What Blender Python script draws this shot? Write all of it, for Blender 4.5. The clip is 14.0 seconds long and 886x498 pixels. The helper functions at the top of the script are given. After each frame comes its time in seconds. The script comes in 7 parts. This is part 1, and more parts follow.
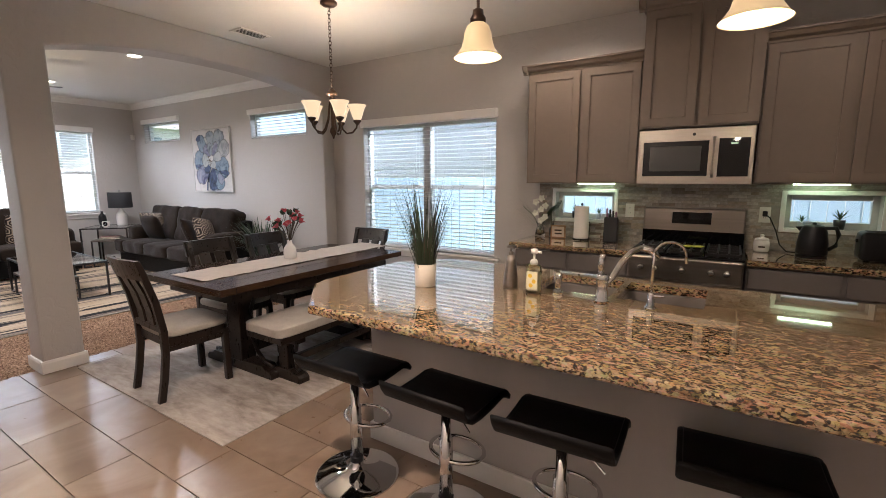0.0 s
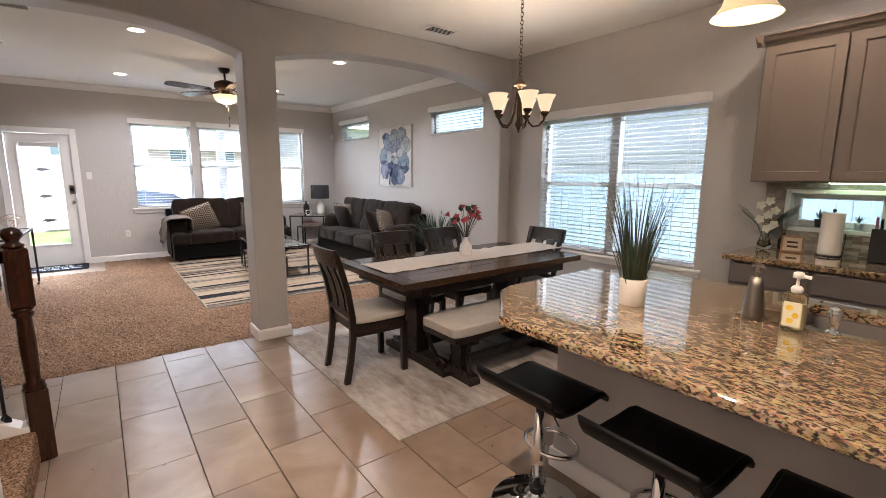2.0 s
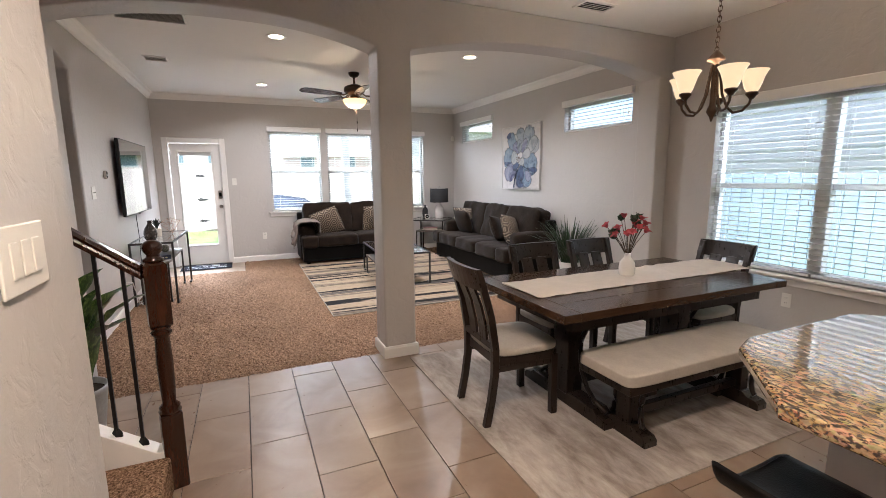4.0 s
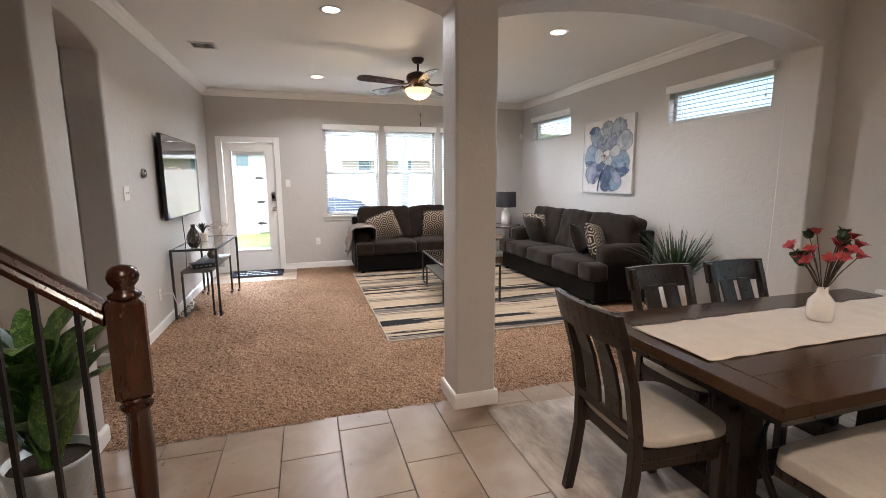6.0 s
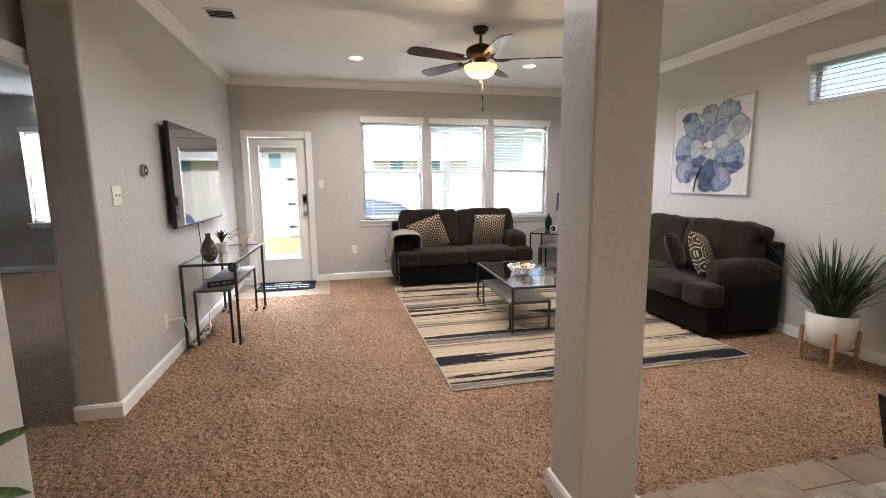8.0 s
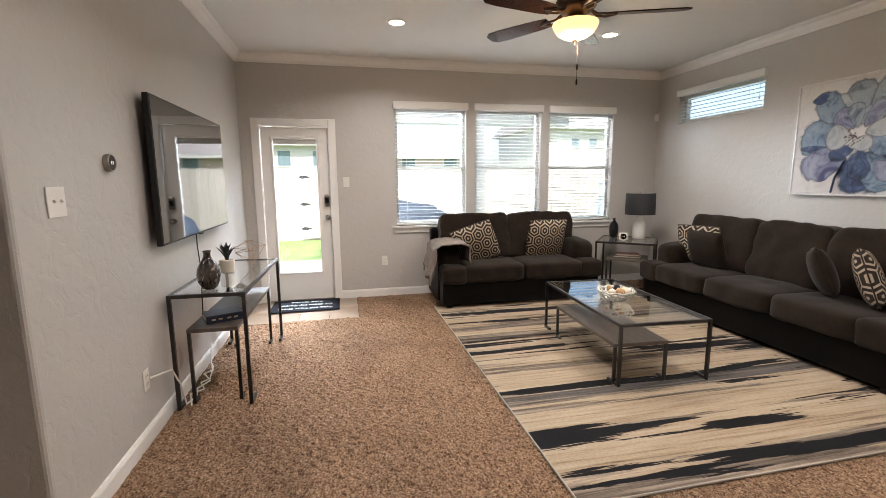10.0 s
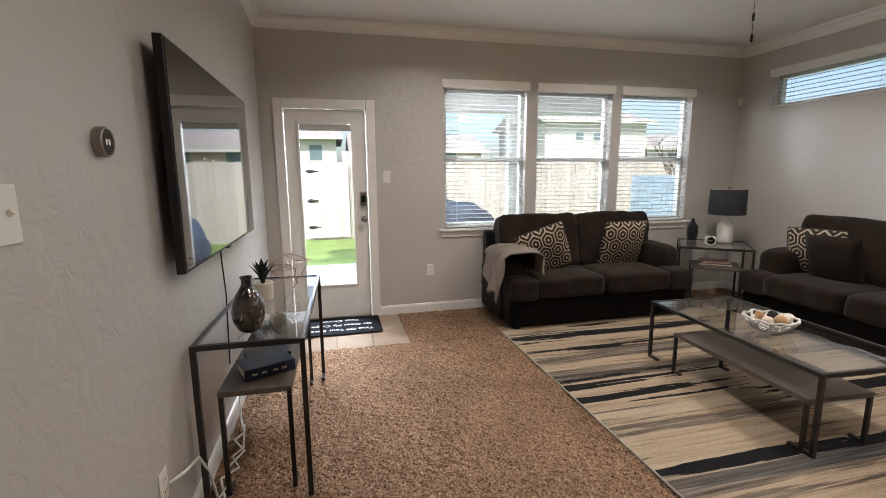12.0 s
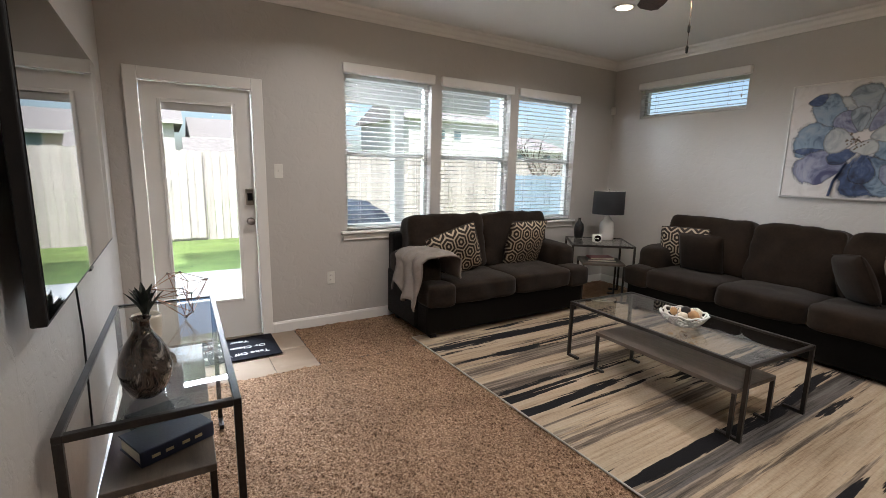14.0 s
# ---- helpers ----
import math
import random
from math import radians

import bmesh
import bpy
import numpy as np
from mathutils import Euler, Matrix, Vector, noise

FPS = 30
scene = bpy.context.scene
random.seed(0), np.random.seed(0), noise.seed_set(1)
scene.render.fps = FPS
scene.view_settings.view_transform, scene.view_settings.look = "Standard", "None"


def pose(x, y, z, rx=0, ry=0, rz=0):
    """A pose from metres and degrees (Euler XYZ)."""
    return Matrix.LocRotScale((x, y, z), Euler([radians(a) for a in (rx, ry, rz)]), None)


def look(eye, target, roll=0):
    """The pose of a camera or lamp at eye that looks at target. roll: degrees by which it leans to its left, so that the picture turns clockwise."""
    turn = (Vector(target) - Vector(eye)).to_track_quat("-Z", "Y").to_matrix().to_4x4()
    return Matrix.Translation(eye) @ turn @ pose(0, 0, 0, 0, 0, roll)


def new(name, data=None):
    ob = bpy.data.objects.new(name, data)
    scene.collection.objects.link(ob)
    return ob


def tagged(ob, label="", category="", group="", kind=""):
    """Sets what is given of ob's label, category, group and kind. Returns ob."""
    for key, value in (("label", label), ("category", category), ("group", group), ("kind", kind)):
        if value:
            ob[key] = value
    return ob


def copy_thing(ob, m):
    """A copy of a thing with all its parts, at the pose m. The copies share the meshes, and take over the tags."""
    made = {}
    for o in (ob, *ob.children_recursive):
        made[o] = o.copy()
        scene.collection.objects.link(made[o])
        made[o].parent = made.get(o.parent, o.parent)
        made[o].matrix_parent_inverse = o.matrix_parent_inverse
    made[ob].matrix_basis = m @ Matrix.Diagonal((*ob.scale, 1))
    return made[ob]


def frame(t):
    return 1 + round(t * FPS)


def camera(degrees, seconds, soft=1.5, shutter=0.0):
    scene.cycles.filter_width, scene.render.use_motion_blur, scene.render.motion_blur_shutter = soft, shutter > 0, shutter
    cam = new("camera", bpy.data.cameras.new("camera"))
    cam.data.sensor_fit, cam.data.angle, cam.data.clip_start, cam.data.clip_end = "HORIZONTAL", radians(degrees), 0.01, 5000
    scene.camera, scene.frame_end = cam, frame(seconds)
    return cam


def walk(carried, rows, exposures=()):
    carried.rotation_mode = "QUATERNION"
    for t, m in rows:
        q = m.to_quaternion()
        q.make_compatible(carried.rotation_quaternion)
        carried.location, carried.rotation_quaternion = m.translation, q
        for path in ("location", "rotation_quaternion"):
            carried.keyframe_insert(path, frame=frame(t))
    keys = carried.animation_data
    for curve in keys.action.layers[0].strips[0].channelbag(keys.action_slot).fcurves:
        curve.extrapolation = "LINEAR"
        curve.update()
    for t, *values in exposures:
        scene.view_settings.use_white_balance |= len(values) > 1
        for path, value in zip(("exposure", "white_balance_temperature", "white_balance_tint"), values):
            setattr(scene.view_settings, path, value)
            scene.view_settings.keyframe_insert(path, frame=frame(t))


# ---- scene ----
cam = camera(89.3, 14.0, soft=0.7)
PATH = [
    (0, (0.083, 0.225, 1.436), (-0.979, 1.892, 1.128), -0.1),
    (0.5, (-0.005, 0.223, 1.449), (-1.184, 1.808, 1.134), 0.0),
    (1, (-0.074, 0.216, 1.449), (-1.379, 1.698, 1.132), 0.1),
    (1.5, (-0.149, 0.246, 1.44), (-1.591, 1.594, 1.118), 0.1),
    (2, (-0.207, 0.293, 1.441), (-1.773, 1.492, 1.113), 0.3),
    (2.5, (-0.276, 0.341, 1.433), (-1.937, 1.405, 1.105), 0.2),
    (3, (-0.427, 0.339, 1.43), (-2.154, 1.292, 1.102), -0.0),
    (3.5, (-0.604, 0.327, 1.455), (-2.376, 1.195, 1.13), -0.3),
    (6, (-1.643, 0.455, 1.416), (-3.534, 1.033, 1.115), -0.3),
    (6.5, (-1.865, 0.473, 1.412), (-3.769, 1.007, 1.112), -0.3),
    (7, (-2.127, 0.43, 1.413), (-4.04, 0.931, 1.113), -0.4),
    (7.5, (-2.396, 0.413, 1.391), (-4.316, 0.888, 1.095), -0.5),
    (10, (-3.85, 0.165, 1.397), (-5.781, 0.591, 1.096), -0.5),
    (10.5, (-4.107, 0.052, 1.397), (-6.037, 0.478, 1.091), -0.5),
    (11, (-4.383, -0.046, 1.384), (-6.313, 0.381, 1.075), -0.5),
    (11.5, (-4.631, -0.166, 1.381), (-6.558, 0.27, 1.066), -0.5),
    (12, (-4.85, -0.296, 1.396), (-6.769, 0.165, 1.073), -0.5),
    (12.5, (-5.045, -0.374, 1.383), (-6.949, 0.145, 1.055), -0.4),
    (13, (-5.205, -0.435, 1.391), (-7.07, 0.205, 1.054), 0.1),
    (13.5, (-5.298, -0.509, 1.396), (-7.087, 0.321, 1.059), 0.8),
    (14, (-5.344, -0.585, 1.413), (-7.024, 0.444, 1.072), 1.1),
]
walk(cam, [(t, look(eye, target, roll)) for t, eye, target, roll in PATH],
     [(0, 1.44, 5650, 13), (3, 1.52, 5700, 12), (7.5, 1.50, 5880, 10), (10, 1.28, 6200, 10), (11, 0.89, 6250, 10), (12.5, 0.74, 6150, 9), (14, 0.68, 6050, 9)])

# ---- world, sun, large lights ----
SUN_DIR = Vector((0.55, -0.19, 0.80)).normalized()
world = bpy.data.worlds.new("world")
scene.world = world
world.use_nodes = True
wn = world.node_tree
sky = wn.nodes.new("ShaderNodeTexSky")
sky.sky_type, sky.sun_disc = "NISHITA", False
sky.sun_elevation = math.asin(SUN_DIR.z)
sky.sun_rotation = math.atan2(SUN_DIR.x, SUN_DIR.y)
sky.air_density, sky.dust_density = 1.0, 3.0
bg = wn.nodes["Background"]
bg.inputs["Strength"].default_value = 0.15
wn.links.new(sky.outputs[0], bg.inputs["Color"])
sun = new("sun", bpy.data.lights.new("sun", "SUN"))
sun.data.energy, sun.data.angle, sun.data.color = 4.5, radians(0.6), (1.0, 0.95, 0.87)
sun.matrix_world = look(SUN_DIR * 30, (0, 0, 0))


def area(name, eye, target, sx, sy, watts, color):
    lamp = new(name, bpy.data.lights.new(name, "AREA"))
    lamp.data.shape, lamp.data.size, lamp.data.size_y = "RECTANGLE", sx, sy
    lamp.data.energy, lamp.data.color = watts, color
    lamp.matrix_world = look(eye, target)
    return lamp


DAY = (0.86, 0.93, 1.0)
# unseen area lamps added outside the openings to boost the daylight indoors
area("skylight_west", (-10.25, 2.2, 2.62), (-8.2, 2.2, 1.1), 3.4, 0.7, 100, DAY)
area("skylight_door", (-10.25, -0.35, 2.5), (-8.4, -0.35, 1.0), 0.9, 0.6, 220, DAY)
area("skylight_north", (-2.78, 5.3, 2.92), (-2.78, 3.6, 1.1), 2.0, 0.7, 105, DAY)
area("skylight_bedroom", (-12.1, -4.0, 2.6), (-10.0, -3.6, 1.0), 1.6, 0.7, 1300, DAY)


# ---- materials ----
def ramp(nt, fac, stops):
    r = nt.nodes.new("ShaderNodeValToRGB")
    while len(r.color_ramp.elements) < len(stops):
        r.color_ramp.elements.new(0.5)
    for e, (p, c) in zip(r.color_ramp.elements, stops):
        e.position, e.color = p, (*c, 1)
    nt.links.new(fac, r.inputs[0])
    return r.outputs[0]


def coords(nt, scale=(1, 1, 1), kind="Object"):
    tc = nt.nodes.new("ShaderNodeTexCoord")
    mp = nt.nodes.new("ShaderNodeMapping")
    mp.inputs["Scale"].default_value = scale
    nt.links.new(tc.outputs[kind], mp.inputs[0])
    return mp.outputs[0]


def tex_noise(nt, vec, scale, detail=4, rough=0.55, dist=0.0):
    n = nt.nodes.new("ShaderNodeTexNoise")
    n.inputs["Scale"].default_value, n.inputs["Detail"].default_value = scale, detail
    n.inputs["Roughness"].default_value, n.inputs["Distortion"].default_value = rough, dist
    nt.links.new(vec, n.inputs["Vector"])
    return n.outputs["Fac"]


def mixc(nt, fac, a, b, mode="MIX"):
    m = nt.nodes.new("ShaderNodeMix")
    m.data_type, m.blend_type = "RGBA", mode
    for sock, v in ((m.inputs[0], fac), (m.inputs[6], a), (m.inputs[7], b)):
        if isinstance(v, (int, float)):
            sock.default_value = v
        elif isinstance(v, tuple):
            sock.default_value = (*v, 1)
        else:
            nt.links.new(v, sock)
    return m.outputs[2]


def bumped(nt, bsdf, height, strength, distance):
    b = nt.nodes.new("ShaderNodeBump")
    b.inputs["Strength"].default_value, b.inputs["Distance"].default_value = strength, distance
    nt.links.new(height, b.inputs["Height"])
    nt.links.new(b.outputs[0], bsdf.inputs["Normal"])


def blank(name):
    m = bpy.data.materials.new(name)
    m.use_nodes = True
    return m, m.node_tree, m.node_tree.nodes["Principled BSDF"]


def pbr(name, base, rough=0.5, metal=0.0, var=0.12, scale=6.0, bump=0.0, bscale=60.0, stretch=(1, 1, 1), coat=0.0, rvar=0.1, rand=0.0, spec=0.5):
    """A surface with variation at two scales, relief and uneven gloss."""
    m, nt, b = blank(name)
    vec = coords(nt, stretch)
    big, fine = tex_noise(nt, vec, scale), tex_noise(nt, vec, scale * 9, 5)
    dark = tuple(c * (1 - var) for c in base)
    lite = tuple(min(1, c * (1 + var)) for c in base)
    col = mixc(nt, 0.35, ramp(nt, big, [(0.3, dark), (0.7, lite)]), ramp(nt, fine, [(0.3, dark), (0.7, lite)]))
    if rand:
        oi = nt.nodes.new("ShaderNodeObjectInfo")
        col = mixc(nt, 1.0, col, ramp(nt, oi.outputs["Random"], [(0, (1 - rand,) * 3), (1, (1, 1, 1))]), "MULTIPLY")
    nt.links.new(col, b.inputs["Base Color"])
    mr = nt.nodes.new("ShaderNodeMapRange")
    mr.inputs["To Min"].default_value, mr.inputs["To Max"].default_value = max(0.02, rough - rvar / 2), min(1, rough + rvar / 2)
    nt.links.new(fine, mr.inputs[0])
    nt.links.new(mr.outputs[0], b.inputs["Roughness"])
    b.inputs["Metallic"].default_value = metal
    b.inputs["Coat Weight"].default_value = coat
    b.inputs["Specular IOR Level"].default_value = spec
    if bump:
        bumped(nt, b, tex_noise(nt, vec, bscale, 4), bump, 0.004)
    return m


def glow(name, color, strength, base=(0.9, 0.88, 0.82)):
    m, nt, b = blank(name)
    b.inputs["Base Color"].default_value = (*base, 1)
    b.inputs["Roughness"].default_value = 0.3
    b.inputs["Emission Color"].default_value = (*color, 1)
    b.inputs["Emission Strength"].default_value = strength
    return m


def glass(name, tint=(1, 1, 1), rough=0.0):
    m, nt, b = blank(name)
    b.inputs["Base Color"].default_value = (*tint, 1)
    b.inputs["Roughness"].default_value = rough
    b.inputs["Transmission Weight"].default_value = 1.0
    b.inputs["IOR"].default_value = 1.45
    return m


def window_glass(name):
    m, nt, b = blank(name)
    out = nt.nodes["Material Output"]
    tr, gl = nt.nodes.new("ShaderNodeBsdfTransparent"), nt.nodes.new("ShaderNodeBsdfGlossy")
    gl.inputs["Roughness"].default_value = 0.01
    fr = nt.nodes.new("ShaderNodeLayerWeight")
    fr.inputs[0].default_value = 0.5
    p5, mad = nt.nodes.new("ShaderNodeMath"), nt.nodes.new("ShaderNodeMath")
    p5.operation, p5.inputs[1].default_value = "POWER", 5
    mad.operation, mad.inputs[1].default_value, mad.inputs[2].default_value = "MULTIPLY_ADD", 0.5, 0.04
    mx = nt.nodes.new("ShaderNodeMixShader")
    nt.links.new(fr.outputs["Facing"], p5.inputs[0])
    nt.links.new(p5.outputs[0], mad.inputs[0])
    nt.links.new(mad.outputs[0], mx.inputs[0])
    nt.links.new(tr.outputs[0], mx.inputs[1])
    nt.links.new(gl.outputs[0], mx.inputs[2])
    nt.links.new(mx.outputs[0], out.inputs[0])
    return m


def wall_mat():
    """Satin greige paint over a knockdown plaster: flat islands, soft hollows and a fine roller stipple."""
    m = pbr("wall_paint", (0.49, 0.465, 0.44), 0.42, var=0.025, scale=1.5, rvar=0.14)
    nt = m.node_tree
    b = nt.nodes["Principled BSDF"]
    vec = coords(nt)
    islands = ramp(nt, tex_noise(nt, vec, 11, 4, 0.55, 1.0), [(0.40, (0, 0, 0)), (0.50, (0.75, 0.75, 0.75)), (0.62, (1, 1, 1))])
    h = mixc(nt, 0.25, islands, ramp(nt, tex_noise(nt, vec, 45, 4, 0.6), [(0.3, (0, 0, 0)), (0.7, (1, 1, 1))]))
    bumped(nt, b, h, 0.55, 0.0026)
    return m


WALL = wall_mat()
CEIL = pbr("ceiling_paint", (0.76, 0.75, 0.72), 0.7, var=0.02, scale=1.2, bump=0.3, bscale=40)
TRIM = pbr("white_trim", (0.78, 0.76, 0.73), 0.32, var=0.02, scale=3)
# white vinyl greyed down: the shade on the window frames is in its colour
VINYL = pbr("white_vinyl_shaded", (0.52, 0.52, 0.50), 0.35, var=0.02, scale=3)
def slat_mat():
    """Thin white vinyl that lets part of the daylight through."""
    m = pbr("blind_slat", (0.76, 0.75, 0.725), 0.4, var=0.03, scale=4)
    nt = m.node_tree
    tr, mx = nt.nodes.new("ShaderNodeBsdfTranslucent"), nt.nodes.new("ShaderNodeMixShader")
    tr.inputs["Color"].default_value = (0.74, 0.74, 0.72, 1)
    mx.inputs[0].default_value = 0.3
    nt.links.new(nt.nodes["Principled BSDF"].outputs[0], mx.inputs[1])
    nt.links.new(tr.outputs[0], mx.inputs[2])
    nt.links.new(mx.outputs[0], nt.nodes["Material Output"].inputs[0])
    return m


SLAT = slat_mat()
DARKWOOD = pbr("espresso_wood", (0.017, 0.011, 0.008), 0.28, var=0.35, scale=3, stretch=(3, 3, 0.5), rvar=0.05, spec=0.4)
TABLEWOOD = pbr("espresso_tabletop", (0.046, 0.024, 0.013), 0.18, var=0.45, scale=2.2, stretch=(6, 0.8, 6), rvar=0.12)
REDWOOD = pbr("cherry_wood", (0.030, 0.0095, 0.004), 0.22, var=0.55, scale=3, stretch=(8, 8, 1), coat=0.12)
LINEN = pbr("grey_linen", (0.42, 0.385, 0.335), 0.9, var=0.12, scale=8, bump=0.4, bscale=420)
RUNNER = pbr("cream_runner", (0.60, 0.55, 0.50), 0.85, var=0.07, scale=14, bump=0.35, bscale=300)
SUEDE = pbr("charcoal_suede", (0.0175, 0.0112, 0.0075), 0.95, var=0.55, scale=6, bump=0.35, bscale=160, spec=0.12)
SUEDE.node_tree.nodes["Principled BSDF"].inputs["Sheen Weight"].default_value = 0.10
SUEDE.node_tree.nodes["Principled BSDF"].inputs["Sheen Roughness"].default_value = 0.5
LEATHER = pbr("black_leather", (0.003, 0.0027, 0.0027), 0.5, var=0.3, scale=8, bump=0.3, bscale=180, spec=0.14)
THROW = pbr("taupe_throw", (0.20, 0.168, 0.145), 0.95, var=0.18, scale=12, bump=0.5, bscale=220)
STEELBAR = pbr("gunmetal_frame", (0.05, 0.045, 0.042), 0.4, metal=0.8, var=0.25, scale=14, bump=0.08, bscale=90)
GREYWOOD = pbr("grey_board", (0.085, 0.066, 0.052), 0.5, var=0.35, scale=3, bump=0.15, bscale=40, stretch=(2, 14, 14))
CHROME = pbr("chrome", (0.72, 0.72, 0.72), 0.07, metal=1.0, var=0.03, rvar=0.05)
STEEL = pbr("stainless", (0.33, 0.295, 0.26), 0.3, metal=1.0, var=0.08, scale=2, stretch=(1, 30, 30), rvar=0.12)
BRONZE = pbr("oil_rubbed_bronze", (0.07, 0.045, 0.032), 0.38, metal=0.85, var=0.3, scale=20)
IRON = pbr("black_iron", (0.012, 0.011, 0.011), 0.5, metal=0.3, var=0.3, scale=20, bump=0.15, bscale=120)
BLACK = pbr("black_plastic", (0.008, 0.008, 0.009), 0.3, var=0.2, scale=8, spec=0.25)
BLACKGLASS = pbr("black_glass", (0.006, 0.006, 0.007), 0.05, var=0.1, rvar=0.03, spec=0.3)
VENTDARK = pbr("vent_shade_black", (0.005, 0.005, 0.005), 1.0, var=0.2, spec=0.0)
SCREEN = pbr("tv_screen", (0.003, 0.003, 0.003), 0.03, var=0.1, rvar=0.02, spec=0.5, coat=0.6)
CABINET = pbr("taupe_cabinet", (0.185, 0.146, 0.113), 0.42, var=0.07, scale=3, bump=0.05, bscale=60)
BASECAB = pbr("taupe_base_cabinet", (0.17, 0.15, 0.135), 0.45, var=0.07, scale=3)
ISLANDPAINT = pbr("grey_island_paint", (0.41, 0.39, 0.38), 0.5, var=0.04, scale=2, bump=0.15, bscale=40)
CERAMIC = pbr("white_ceramic", (0.74, 0.72, 0.69), 0.25, var=0.04, scale=10)
PLASTICWHITE = pbr("white_plate", (0.72, 0.70, 0.65), 0.35, var=0.03)
BLACKCER = pbr("black_ceramic", (0.014, 0.014, 0.015), 0.3, var=0.2, scale=20)
SHADEBLACK = pbr("black_shade", (0.012, 0.012, 0.014), 0.8, var=0.2, scale=30, bump=0.2, bscale=300)
POTCREAM = pbr("cream_pot", (0.62, 0.56, 0.47), 0.6, var=0.06, scale=10, bump=0.1, bscale=120)
GALV = pbr("galvanised_pot", (0.42, 0.44, 0.45), 0.4, metal=0.7, var=0.25, scale=9)
LEAFDARK = pbr("dark_leaf", (0.030, 0.060, 0.022), 0.42, var=0.45, scale=16, rand=0.4)
LEAFLIGHT = pbr("fresh_leaf", (0.075, 0.15, 0.03), 0.4, var=0.5, scale=18, rand=0.45)
GRASSLEAF = pbr("grass_leaf", (0.028, 0.045, 0.02), 0.6, var=0.5, scale=9)
PETALRED = pbr("red_petal", (0.38, 0.045, 0.055), 0.6, var=0.3, scale=30)
PETALWHITE = pbr("white_petal", (0.72, 0.72, 0.6), 0.55, var=0.08, scale=30)
STEM = pbr("brown_stem", (0.06, 0.04, 0.025), 0.7, var=0.3, scale=20)
SOIL = pbr("dark_soil", (0.03, 0.022, 0.016), 0.95, var=0.4, scale=40, bump=0.8, bscale=80)
PALEWOOD = pbr("pale_wood", (0.34, 0.20, 0.10), 0.5, var=0.25, scale=6, stretch=(2, 2, 12))
GLASS = glass("clear_glass", (0.96, 0.985, 0.97))
PANE = window_glass("window_pane_glass")
BULB = glow("lit_frosted_glass", (1.0, 0.72, 0.40), 0.32, (0.6, 0.5, 0.36))
AMBERGLASS = glow("lit_amber_glass", (1.0, 0.68, 0.32), 0.17, (0.5, 0.38, 0.22))
PENDANTBULB = glow("lit_bulb", (1.0, 0.86, 0.62), 4.0)
BOWLGLOW = glow("lit_bowl_glass", (1.0, 0.56, 0.20), 0.75)
CANGLOW = glow("lit_can_lens", (1.0, 0.80, 0.56), 8.0)


def granite():
    m, nt, b = blank("granite")
    vec = coords(nt, (1.0, 1.7, 1.7))
    n1, n2 = tex_noise(nt, vec, 20, 6, 0.62, 0.7), tex_noise(nt, vec, 68, 5, 0.6, 0.4)
    v = nt.nodes.new("ShaderNodeTexVoronoi")
    v.inputs["Scale"].default_value = 62
    nt.links.new(vec, v.inputs["Vector"])
    base = ramp(nt, n1, [(0.30, (0.11, 0.058, 0.028)), (0.43, (0.33, 0.22, 0.118)), (0.56, (0.44, 0.32, 0.185)), (0.72, (0.50, 0.40, 0.28))])
    spots = ramp(nt, n2, [(0.36, (0.015, 0.011, 0.009)), (0.43, (0.12, 0.07, 0.035)), (0.50, (1, 1, 1)), (1.0, (1, 1, 1))])
    col = mixc(nt, 1.0, base, spots, "MULTIPLY")
    col = mixc(nt, 0.28, col, mixc(nt, 1.0, col, v.outputs["Color"], "MULTIPLY"))
    blots = ramp(nt, tex_noise(nt, vec, 24, 3, 0.5, 1.2), [(0.0, (0.03, 0.02, 0.015)), (0.33, (0.10, 0.065, 0.045)), (0.40, (1, 1, 1)), (1, (1, 1, 1))])
    nt.links.new(mixc(nt, 1.0, col, blots, "MULTIPLY"), b.inputs["Base Color"])
    b.inputs["Roughness"].default_value = 0.035
    b.inputs["Coat Weight"].default_value = 1.0
    b.inputs["Coat IOR"].default_value = 1.65
    b.inputs["Coat Roughness"].default_value = 0.02
    return m


